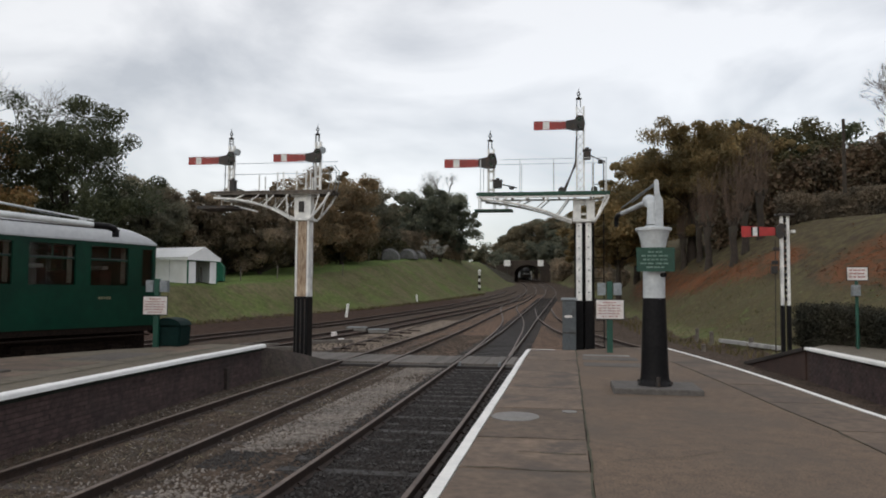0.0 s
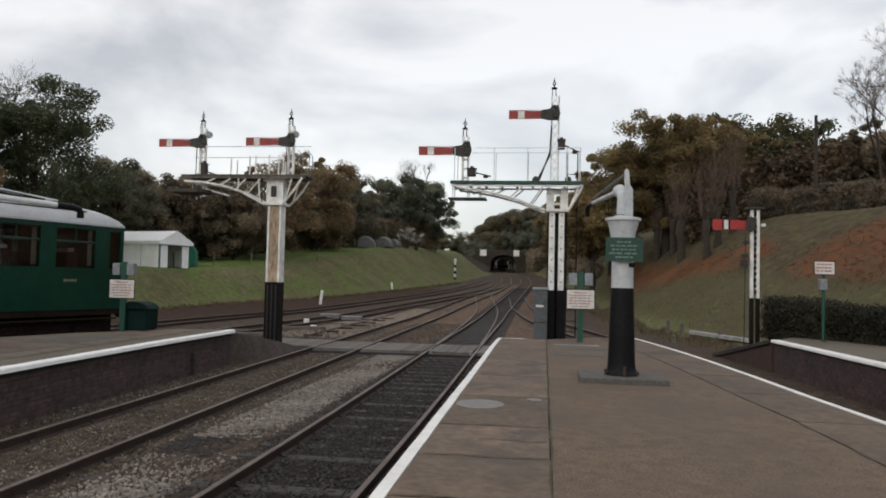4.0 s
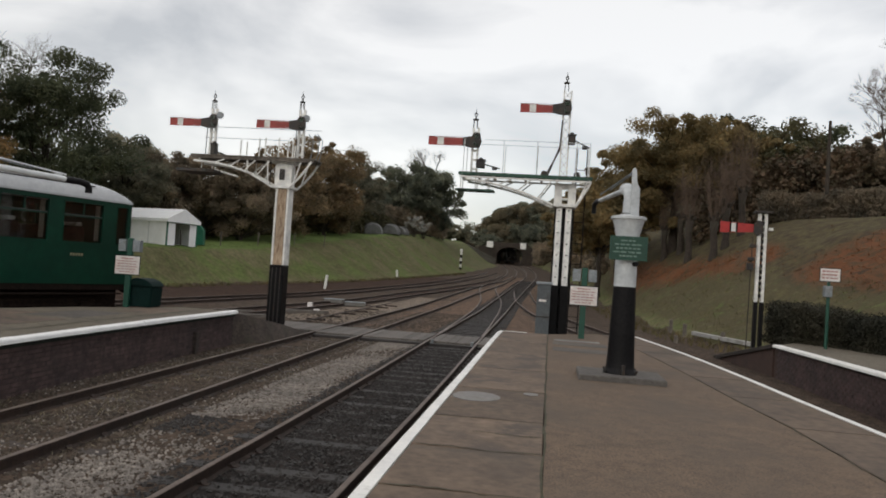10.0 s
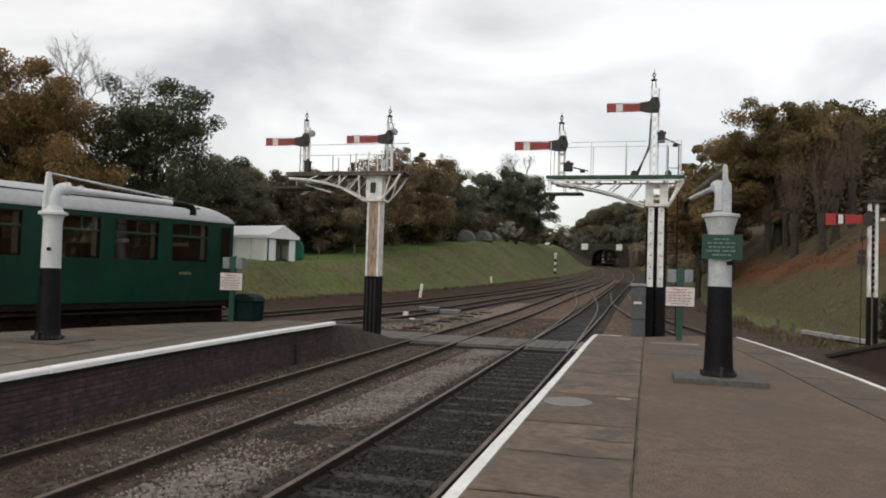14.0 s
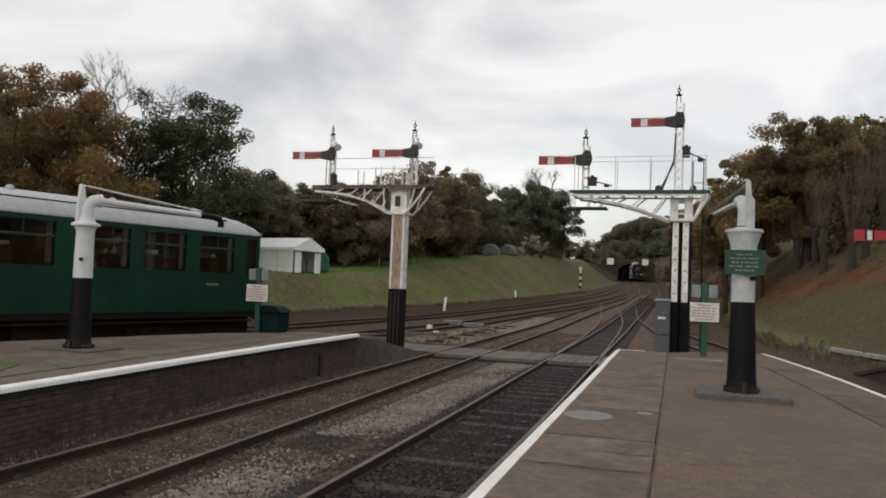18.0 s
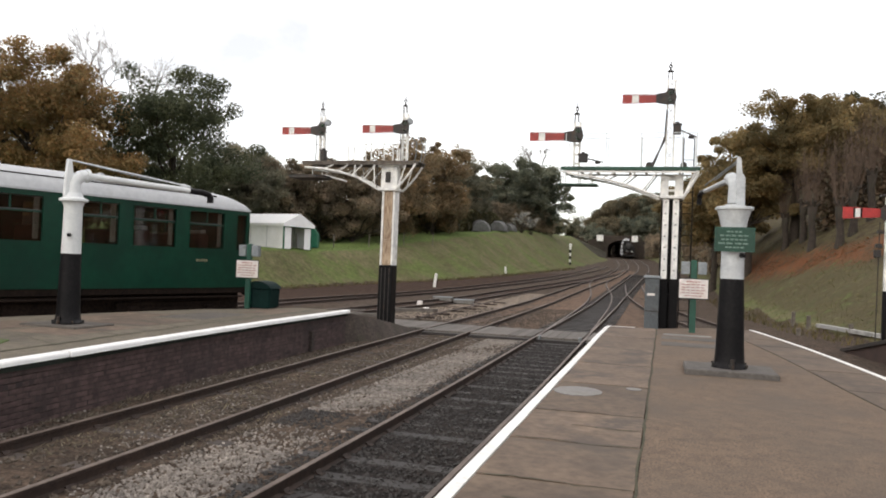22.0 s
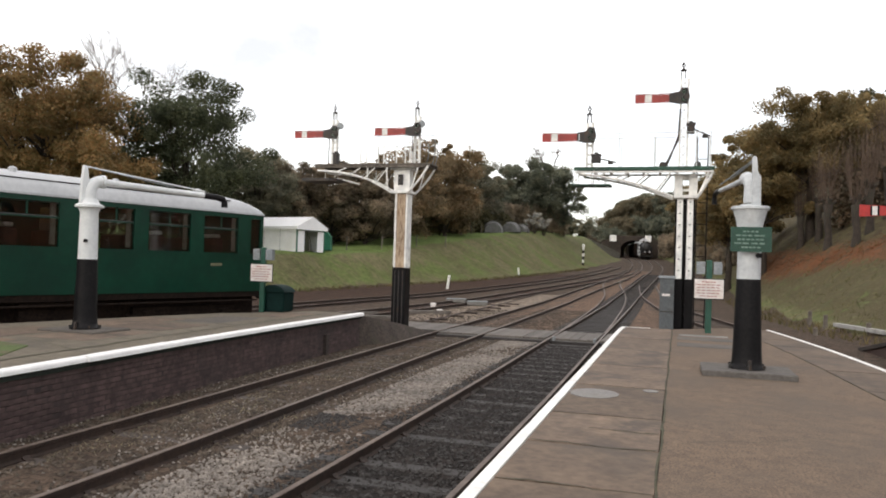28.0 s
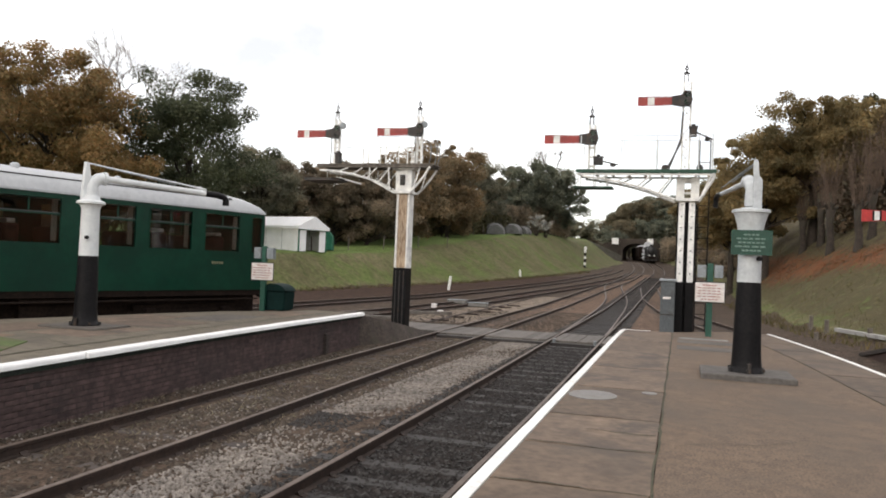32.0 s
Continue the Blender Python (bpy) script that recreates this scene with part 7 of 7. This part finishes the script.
thicket(-48, 62, -27, 122, 6, 4.6, LEAF["russet_haze"], "dense russet undergrowth along the field edge", 10, 170, 90, 0.2)
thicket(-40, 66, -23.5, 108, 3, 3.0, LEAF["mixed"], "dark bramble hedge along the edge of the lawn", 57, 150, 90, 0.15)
thicket(-31, 100, -19.5, 134, 3, 4.6, LEAF["russet_haze"], "dark scrub below the oaks on top of the bank", 58, 110, 90, 0.2)
thicket(-62, 36, -40, 62, 10, 7.5, LEAF["mixed"], "dark undergrowth behind the carriage", 11, 80, 90, 0.22)
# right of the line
tree(4.2, 70.0, 12.0, 4.0, LEAF["oak_gold_haze"], "low golden-brown oak above the cutting", 17, 0.24, 0.34, **FAR)
tree(6.4, 65.8, 13.8, 4.8, LEAF["oak_gold_haze"], "golden-brown oak above the leaf-strewn cutting", 20, 0.28, 0.34, **FAR)
tree(9.6, 64.6, 16.3, 5.8, LEAF["oak_gold_haze"], "golden-brown oak above the leaf-strewn cutting", 21, 0.32, 0.34, **OAK)
tree(12.4, 64.5, 15.8, 5.2, LEAF["oak_gold_haze"], "golden-brown oak above the leaf-strewn cutting", 19, 0.32, 0.32, **FAR)
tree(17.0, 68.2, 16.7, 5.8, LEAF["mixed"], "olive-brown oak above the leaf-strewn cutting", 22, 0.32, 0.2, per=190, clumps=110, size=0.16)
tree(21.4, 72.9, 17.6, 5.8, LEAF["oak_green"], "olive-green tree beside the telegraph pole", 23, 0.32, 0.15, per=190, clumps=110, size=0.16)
tree(25.8, 71.2, 15.4, 5.0, LEAF["russet_haze"], "russet tree behind the hedge on the bank", 24, 0.3, 0.08, **FAR)
tree(25.8, 60, 15.0, 5.4, LEAF["russet_haze"], "russet tree behind the hedge on the bank", 25, 0.3, 0.08, **FAR)
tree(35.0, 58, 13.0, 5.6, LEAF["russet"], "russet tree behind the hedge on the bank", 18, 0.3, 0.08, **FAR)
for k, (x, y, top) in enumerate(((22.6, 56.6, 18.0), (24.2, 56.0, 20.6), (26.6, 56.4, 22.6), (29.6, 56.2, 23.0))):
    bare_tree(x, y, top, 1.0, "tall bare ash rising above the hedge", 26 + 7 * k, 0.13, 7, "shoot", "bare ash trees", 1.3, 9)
tree(6.6, 79, 12.8, 4.6, LEAF["oak_gold_haze"], "autumn tree further up the cutting", 28, 0.3, 0.3, **FAR)
tree(6.2, 96, 14.0, 4.8, LEAF["mixed_haze"], "autumn tree further up the cutting", 30, 0.3, 0.3, **FAR)
tree(5.2, 113, 15.4, 5.2, LEAF["oak_gold_haze"], "autumn tree further up the cutting", 29, 0.3, 0.25, **FAR)
for k, (x, y) in enumerate(((8.9, 64.0), (9.84, 62.2), (9.5, 56.7), (10.24, 52.0), (11.2, 53.2), (12.6, 55.0))):
    pollard(x, y, 2.5 + 0.25 * (k % 3), 3.7 + 0.5 * (k % 2), 40 + k)
thicket(12.0, 63, 30, 62, 5, 5.0, LEAF["russet"], "brown undergrowth below the oaks", 52, 130, 80, 0.2)
thicket(14.5, 57, 42, 34, 1.2, 2.1, LEAF["hedge_grey"], "grey-brown clipped hedge along the top of the bank", 50, 420, 90, 0.075, name="hedge")
thicket(6.9, 26.4, 10.2, 21.0, 0.9, 1.3, LEAF["hedge"], "dark hedge at the back of the platform", 51, 260, 150, 0.036, base=PLAT - 0.15, name="hedge")
thicket(10.2, 21.0, 13.2, 12.0, 0.9, 1.3, LEAF["hedge"], "dark hedge along the platform", 53, 260, 110, 0.036, base=PLAT - 0.15, name="hedge")
# the wooded hill behind the bridge
HILL = ((-40, 14), (-24, 13.5), (-20, 15.5), (-18, 19), (-13.4, 22.5), (-9, 23.6), (0, 24.4), (20, 29), (60, 34))


def hill_wood():
    """The far wood as one mass: rounded tree heads standing close together up the hill."""
    rn, rnd = np.random.default_rng(77), random.Random(77)
    t = thing("far_wood", "dense autumn wood on the hill behind the bridge, painted grey-green with haze", "wood", kind="stuff")
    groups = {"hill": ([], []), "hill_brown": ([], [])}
    stems = B()
    for row, (y, drop) in enumerate(((198, 8.0), (203, 4.5), (209, 1.8), (215, 0.0), (221, 0.8))):
        for k in range(26):
            x = -20.5 + k * 2.3 + rnd.uniform(-0.6, 0.6) + row * 0.5
            top = lerp_table(HILL, x) - drop - rnd.uniform(0, 0.9)
            if row < 2 and -16 < x < -5 and top > 14.5:
                top = 14.5 + rnd.uniform(-0.6, 0.6) + row
            if top < 8 or (row == 0 and -13.4 < x < -7.2):
                continue
            cs, rs = groups[rnd.choice(("hill", "hill", "hill_brown"))]
            r = rnd.uniform(2.0, 2.9)
            tube(stems, [(x, y, ground_z(x, y) - 0.3), (x, y, top - r)], [0.22, 0.08], 5)
            for j in range(20):
                d = rn.normal(size=3)
                d /= np.linalg.norm(d)
                cs.append((x + d[0] * r * 0.75, y + d[1] * r * 0.75, top - r + abs(d[2]) * r * 0.72 if j < 13 else top - r * rnd.uniform(1.0, 2.6)))
                rs.append(r * rnd.uniform(0.40, 0.58))
    part("stems", stems, M["bark"], t)
    # The leaf colours carry the painted haze of the far wood.
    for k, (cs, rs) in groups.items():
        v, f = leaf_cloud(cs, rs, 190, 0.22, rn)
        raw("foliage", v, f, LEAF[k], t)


hill_wood()
for k in range(5):
    x, y = -38 + k * 4.0, 190 - k * 3
    tree(x, y, 13.4 + 0.6 * (k % 2), 4.0, LEAF["mixed_haze"], "distant hedgerow tree beyond the grass bank", 140 + k, 0.3, 0.02, per=100, clumps=50, size=0.3, group="hillside trees")
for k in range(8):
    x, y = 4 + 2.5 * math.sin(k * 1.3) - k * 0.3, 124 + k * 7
    tree(x + 2, y, 15.5 + 0.9 * k, 5.5, LEAF[("mixed_haze", "oak_gold_haze")[k % 2]], "tree on the cutting side near the bridge", 80 + k, 0.3, 0.05, per=110, clumps=70, size=0.3, group="cutting trees")


thicket(5.4, 84, 2.0, 176, 3, 2.0, LEAF["russet_haze"], "tangled brown scrub on the side of the cutting", 54, 130, 80, 0.2)
thicket(-0.6, 160, -3.4, 178, 2, 4.2, LEAF["russet_haze"], "tangled brown scrub beside the bridge", 55, 60, 80, 0.2)
# Added scrub closes off the bright view through the arch.
thicket(-27, 243, -6, 244, 3, 8.0, LEAF["hill"], "scrub added beyond the bridge to dull the view through the arch", 59, 70, 80, 0.3)
thicket(-23, 184, -16.4, 180, 2, 2.4, LEAF["russet_haze"], "scrub behind the wing wall of the bridge", 56, 30, 80, 0.2)


def pole(x, y, z1, r, name, label, material):
    z0 = ground_z(x, y) - 0.1
    t = thing(name, label, "pole", pose(x, y, z0))
    part("shaft", tube(B(), [(0, 0, 0), (0, 0, z1 - z0)], [r, r * 0.7], 10), material, t)
    return t


pole(17.7, 54.3, 13.75, 0.14, "telegraph_pole", "dark weathered wooden telegraph pole on the bank", M["bark"])


# ---- small trackside things ----
def marker_post():
    x, y = -13.67, 116.8
    p = thing("banded_post", "black and white banded marker post on the grass bank", "post", pose(x, y, ground_z(x, y) - 0.1))
    for k in range(6):
        part("band", lathe(B(), [(0.17, k * 0.48), (0.17, k * 0.48 + 0.475)], 10), M["white" if k % 2 else "black"], p)
    part("cap", lathe(B(), [(0.2, 2.88), (0.26, 3.05), (0.18, 3.28), (0.05, 3.33)], 10), M["white"], p)


def white_post(x, y, h, lean):
    p = thing("white_stake", "leaning white-painted stake beside the siding", "post", pose(x, y, ground_z(x, y) - 0.05, 0, lean, 0))
    part("stake", bbox(-0.1, 0.1, -0.08, 0.08, 0, h, 0.02), M["white"], p)


marker_post()
white_post(-17.6, 59.6, 1.15, 7)
white_post(-17.2, 86, 0.85, -4)


def point_machine(x, y, turn, label):
    p = thing("point_machine", label, "point machine", pose(x, y, BED, 0, 0, turn), "point machines")
    part("case", bbox(-0.55, 0.55, -0.28, 0.28, 0.02, 0.22, 0.03), M["concrete"], p)
    part("lid", bbox(-0.58, 0.58, -0.31, 0.31, 0.222, 0.26, 0.015), M["galv"], p, "pale lid")
    part("drive_rod", tube(B(), [(0.5, 0, 0.1), (1.5, 0, 0.08)], 0.025, 6), M["rail"], p)


point_machine(-10.6, 42.5, 8, "grey point machine case beside the siding")
point_machine(-12.4, 44.5, 5, "grey point machine case beside the siding")
point_machine(-9.3, 92, 5, "pale point machine case by the junction")


def marker_block(x, y, h, label):
    p = thing("marker_block", label, "marker", pose(x, y, BED))
    part("block", bbox(-0.13, 0.13, -0.1, 0.1, 0, h, 0.03), M["sign_white"], p)


marker_block(-11.6, 37.6, 0.32, "small pale ground marker near the points")
marker_block(-10.5, 35.2, 0.17, "small pale ground marker near the points")


def board(x0, y0, x1, y1, w, label, z=0.05, mat="boards"):
    d = V(x1 - x0, y1 - y0, 0)
    p = thing("timber_baulk", label, "timber", pose((x0 + x1) / 2, (y0 + y1) / 2, z, 0, 0, math.degrees(math.atan2(d.y, d.x))))
    part("baulk", bevel(box(B(), -d.length / 2, d.length / 2, -w / 2, w / 2, -0.12, 0.04), 0.015), M[mat], p)


board(-12.1, 33.6, -9.9, 35.0, 0.22, "weathered timber baulk lying by the points", BED + 0.1)
board(-13.6, 31.0, -12.2, 31.8, 0.22, "weathered timber baulk lying by the siding", BED + 0.1)
board(-12.2, 29.6, -10.6, 30.2, 0.25, "weathered timber baulk lying by the siding", BED + 0.1)
board(6.3, 35.8, 7.6, 31.4, 0.2, "pale timber rail at the foot of the bank", 0.22, "tarp")
for x, y, h in ((5.87, 39.2, 0.65), (6.12, 36.9, 0.62), (5.2, 33.5, 0.3), (7.0, 33.4, 0.45)):
    p = thing("timber_stump", "short weathered timber stump beside the bay line", "post", pose(x, y, ground_z(x, y) - 0.05), "timber stumps")
    part("stump", bbox(-0.08, 0.08, -0.08, 0.08, 0, h + 0.05, 0.02), M["wood"], p)

# signal wires and point rodding beside the line
rod = thing("point_rodding", "rusty point rodding on low rollers beside the main line", "rodding")
for k, dx in enumerate((0.0, 0.09)):
    part("rod", tube(B(), [(-8.9 - dx, 27.6, BED + 0.09), (-9.2 - dx, 34, BED + 0.09), (-9.6 - dx, 46, BED + 0.09), (-9.3 - dx, 60, climb(60) + BED + 0.09)], 0.02, 5), M["rail"], rod)
for k in range(8):
    part("roller", bbox(-9.5 - 0.05 * (k % 2), -8.8, 28.5 + k * 2.4, 28.62 + k * 2.4, BED - 0.02, BED + 0.07, 0.01), M["rail"], rod)

# field fence
for k, (x, y) in enumerate(((-28.97, 57.6), (-28.4, 63.6), (-27.2, 69), (-31.0, 51.5), (-25.6, 74.5), (-24.2, 80))):
    p = thing("fence_post", "thin weathered fence post at the edge of the lawn", "post", pose(x, y, ground_z(x, y) - 0.1, 0, 2 * (k % 3 - 1), 0), "field fence posts")
    part("stake", tube(B(), [(0, 0, 0), (0, 0, 1.35)], 0.055, 6), M["wood"], p)


def shrub(x, y, w, h, seed):
    """A pale, nearly leafless shrub."""
    rn, rnd = np.random.default_rng(seed), random.Random(seed)
    p = thing("pale_shrub", "pale seed-headed shrub along the top of the bank", "shrub", pose(x, y, ground_z(x, y) - 0.1), "pale shrubs")
    bm = B()
    cs, rs = [], []
    for k in range(16):
        a = rnd.uniform(0, 6.28)
        q = V(math.cos(a) * w * 0.5 * rnd.random(), math.sin(a) * w * 0.5 * rnd.random(), h * rnd.uniform(0.45, 0.95))
        tube(bm, [(q.x * 0.2, q.y * 0.2, 0), q], [0.04, 0.012], 4)
        cs.append(tuple(q))
        rs.append(0.38)
    part("branchwork", bm, M["bark"], p)
    v, f = leaf_cloud(cs, rs, 60, 0.11, rn)
    raw("seed_head_mass", v, f, LEAF["pale"], p)


for k, (x, y, w, h) in enumerate(((-28.3, 99, 2.4, 2.6), (-20.9, 114.5, 2.6, 3.2), (-20.0, 117.5, 2.4, 2.6), (-25.4, 104.5, 0.8, 3.0))):
    shrub(x, y, w, h, 300 + k)


def covered_stack(x, y, w, h, turn, seed):
    """A rounded stack under a sagging sheet, roped down at its skirts."""
    rnd = random.Random(seed)
    p = thing("covered_stack", "rounded stack under a pale grey sheet on top of the bank", "covered stack", pose(x, y, ground_z(x, y) - 0.12, 0, 0, turn), "covered stacks")
    bm = B()
    rows = []
    for a in range(9):
        u = -1 + a / 4.0
        ring = []
        for k in range(11):
            th = math.pi * k / 10
            sag = 1 + 0.07 * noise.noise((u * 2.5 + seed, k * 0.7, 0)) - 0.05 * (a % 2)
            end = 1 - 0.22 * u * u
            ring.append(bm.verts.new((math.cos(th) * w / 2 * sag * end, u * w * 0.75, math.sin(th) ** 0.8 * h * sag * end)))
        rows.append(ring)
    for r, q in zip(rows, rows[1:]):
        for k in range(10):
            bm.faces.new((r[k], r[k + 1], q[k + 1], q[k]))
    for ring in (rows[0], rows[-1]):
        bm.faces.new(ring)
    bmesh.ops.recalc_face_normals(bm, faces=bm.faces)
    part("sheet", bm, M["sheet"], p, "sagging pale grey sheet")
    for u in (-0.5, 0.5):
        part("rope", tube(B(), [(math.cos(math.pi * k / 8) * w * 0.52, u * w * 0.75, math.sin(math.pi * k / 8) ** 0.8 * h * 1.03) for k in range(9)], 0.03, 4), M["iron"], p)


for k, (x, y, w, h) in enumerate(((-24.5, 103, 2.9, 1.7), (-22.9, 107.4, 2.8, 1.55), (-22.1, 111.4, 2.0, 1.2))):
    covered_stack(x, y, w, h, 15 - 9 * k, 60 + k)
for k in range(9):
    x, y = -26.6 + 0.66 * k, 94.5 + 2.6 * k
    p = thing("fence_post", "thin weathered fence post on top of the bank", "post", pose(x, y, ground_z(x, y) - 0.1), "bank top fence posts")
    part("stake", tube(B(), [(0, 0, 0), (0, 0, 1.2)], 0.06, 6), M["wood"], p)


# ---- grass and fallen leaves ----
def blades(label, rows, material, seed, size):
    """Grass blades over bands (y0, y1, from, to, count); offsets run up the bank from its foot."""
    rn = np.random.default_rng(seed)
    vs = []
    for side, y0, y1, a, b, n in rows:
        yy, oo = rn.uniform(y0, y1, n), rn.uniform(a, b, n)
        for y, o in zip(yy, oo):
            x = lerp_table(LEFT_FOOT, y) - o if side < 0 else lerp_table(RIGHT_FOOT, y) + o
            z = ground_z(x, y) - 0.03
            ang, s = rn.uniform(0, 6.28), size * rn.uniform(0.5, 1.4)
            dx, dy, lx, ly = math.cos(ang) * s * 0.12, math.sin(ang) * s * 0.12, rn.normal() * s * 0.35, rn.normal() * s * 0.35
            vs += [(x - dx, y - dy, z), (x + dx, y + dy, z), (x + lx, y + ly, z + s)]
    ob = raw("grass", vs, [(k, k + 1, k + 2) for k in range(0, len(vs), 3)], material)
    tagged(ob, label, "grass", kind="stuff")


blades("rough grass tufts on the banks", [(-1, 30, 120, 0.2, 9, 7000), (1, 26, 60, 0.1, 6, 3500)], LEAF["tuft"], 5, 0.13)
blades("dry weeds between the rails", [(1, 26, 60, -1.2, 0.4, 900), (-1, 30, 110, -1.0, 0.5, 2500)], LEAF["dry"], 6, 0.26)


def track_weeds():
    """Tufts of pale and yellow-green grass along the second line, in uneven patches."""
    rn = np.random.default_rng(12)
    vs = []
    for x0, x1, n in ((-6.75, -5.55, 2600), (-7.9, -7.05, 1500), (-5.4, -5.0, 500)):
        for _ in range(n):
            x, y = rn.uniform(x0, x1), 4.5 + 19.5 * rn.random() ** 1.4
            if noise.noise((x * 1.3, y * 0.55, 4)) < 0.05:
                continue
            s, a = rn.uniform(0.025, 0.065), rn.uniform(0, 6.28)
            dx, dy, lx, ly = math.cos(a) * 0.007, math.sin(a) * 0.007, rn.normal() * s * 1.1, rn.normal() * s * 1.1
            z = BED + 0.01
            vs += [(x - dx, y - dy, z), (x + dx, y + dy, z), (x + lx, y + ly, z + s)]
    ob = raw("track_weeds", vs, [(k, k + 1, k + 2) for k in range(0, len(vs), 3)], LEAF["dry_pale"])
    tagged(ob, "pale and yellow-green weeds among the ballast of the second line", "weeds", kind="stuff")


track_weeds()


def fallen_leaves():
    rn = np.random.default_rng(8)
    n = 26000
    yy, oo = rn.uniform(24, 76, n), rn.uniform(0.3, 12, n)
    vs = []
    for y, o in zip(yy, oo):
        x = lerp_table(RIGHT_FOOT, y) + o
        if rn.random() > 1.1 * strewn(o, y) ** 2:
            continue
        z, s, a = ground_z(x, y) + 0.03, rn.uniform(0.04, 0.11), rn.uniform(0, 6.28)
        c, d, t = math.cos(a) * s, math.sin(a) * s, rn.uniform(0, 0.025)
        vs += [(x - c, y - d, z), (x + d * 0.6, y - c * 0.6, z + t), (x + c, y + d, z + 0.03), (x - d * 0.6, y + c * 0.6, z + t)]
    ob = raw("fallen_leaves", vs, [(k, k + 1, k + 2, k + 3) for k in range(0, len(vs), 4)], LEAF["litter"])
    tagged(ob, "orange fallen leaves strewn over the bank", "leaves", kind="stuff")


fallen_leaves()


# ---- what moves ----
def train_way(s):
    """The up line as the train sees it, by metres run from beyond the bridge."""
    y = 201.0 - s
    x = lerp_table(((150, -4.9), (160, -5.3), (166, -5.9), (172, -7.2), (178, -8.1), (186, -9.6), (196, -10.9), (201, -11.4), (240, -15)), y)
    dx = lerp_table(((150, 0.04), (172, 0.15), (186, 0.15), (201, 0.12), (240, 0.1)), y)
    return x, y, dx


def motions():
    times = (0, 4, 8, 12, 16, 20, 25, 28, 32)
    run = (3, 8, 14, 18.5, 22.5, 26, 30, 33, 38)
    loco_rows, coach_rows, steam_rows = [], [], []
    for t, s in zip(times, run):
        x, y, dx = train_way(s)
        loco_rows.append((t, pose(x, y, climb(y), 0, 0, math.degrees(math.atan(dx)))))
        steam_rows.append((t, pose(x, y, climb(y) + 0.15 * math.sin(t), 0, 0, 0)))
        x, y, dx = train_way(s - 10.5)
        coach_rows.append((t, pose(x, y, climb(y), 0, 0, math.degrees(math.atan(dx)))))
    walk(LOCO, loco_rows)
    walk(COACH, coach_rows)
    walk(STEAM, steam_rows)
    fine = [0.8 * k for k in range(41)]
    for w, y0 in LOCO_WHEELS:
        walk(w, [(t, pose(0, y0, 0.72, math.degrees(lerp_table(tuple(zip(times, run)), t) / 0.72), 0, 0)) for t in fine])


motions()
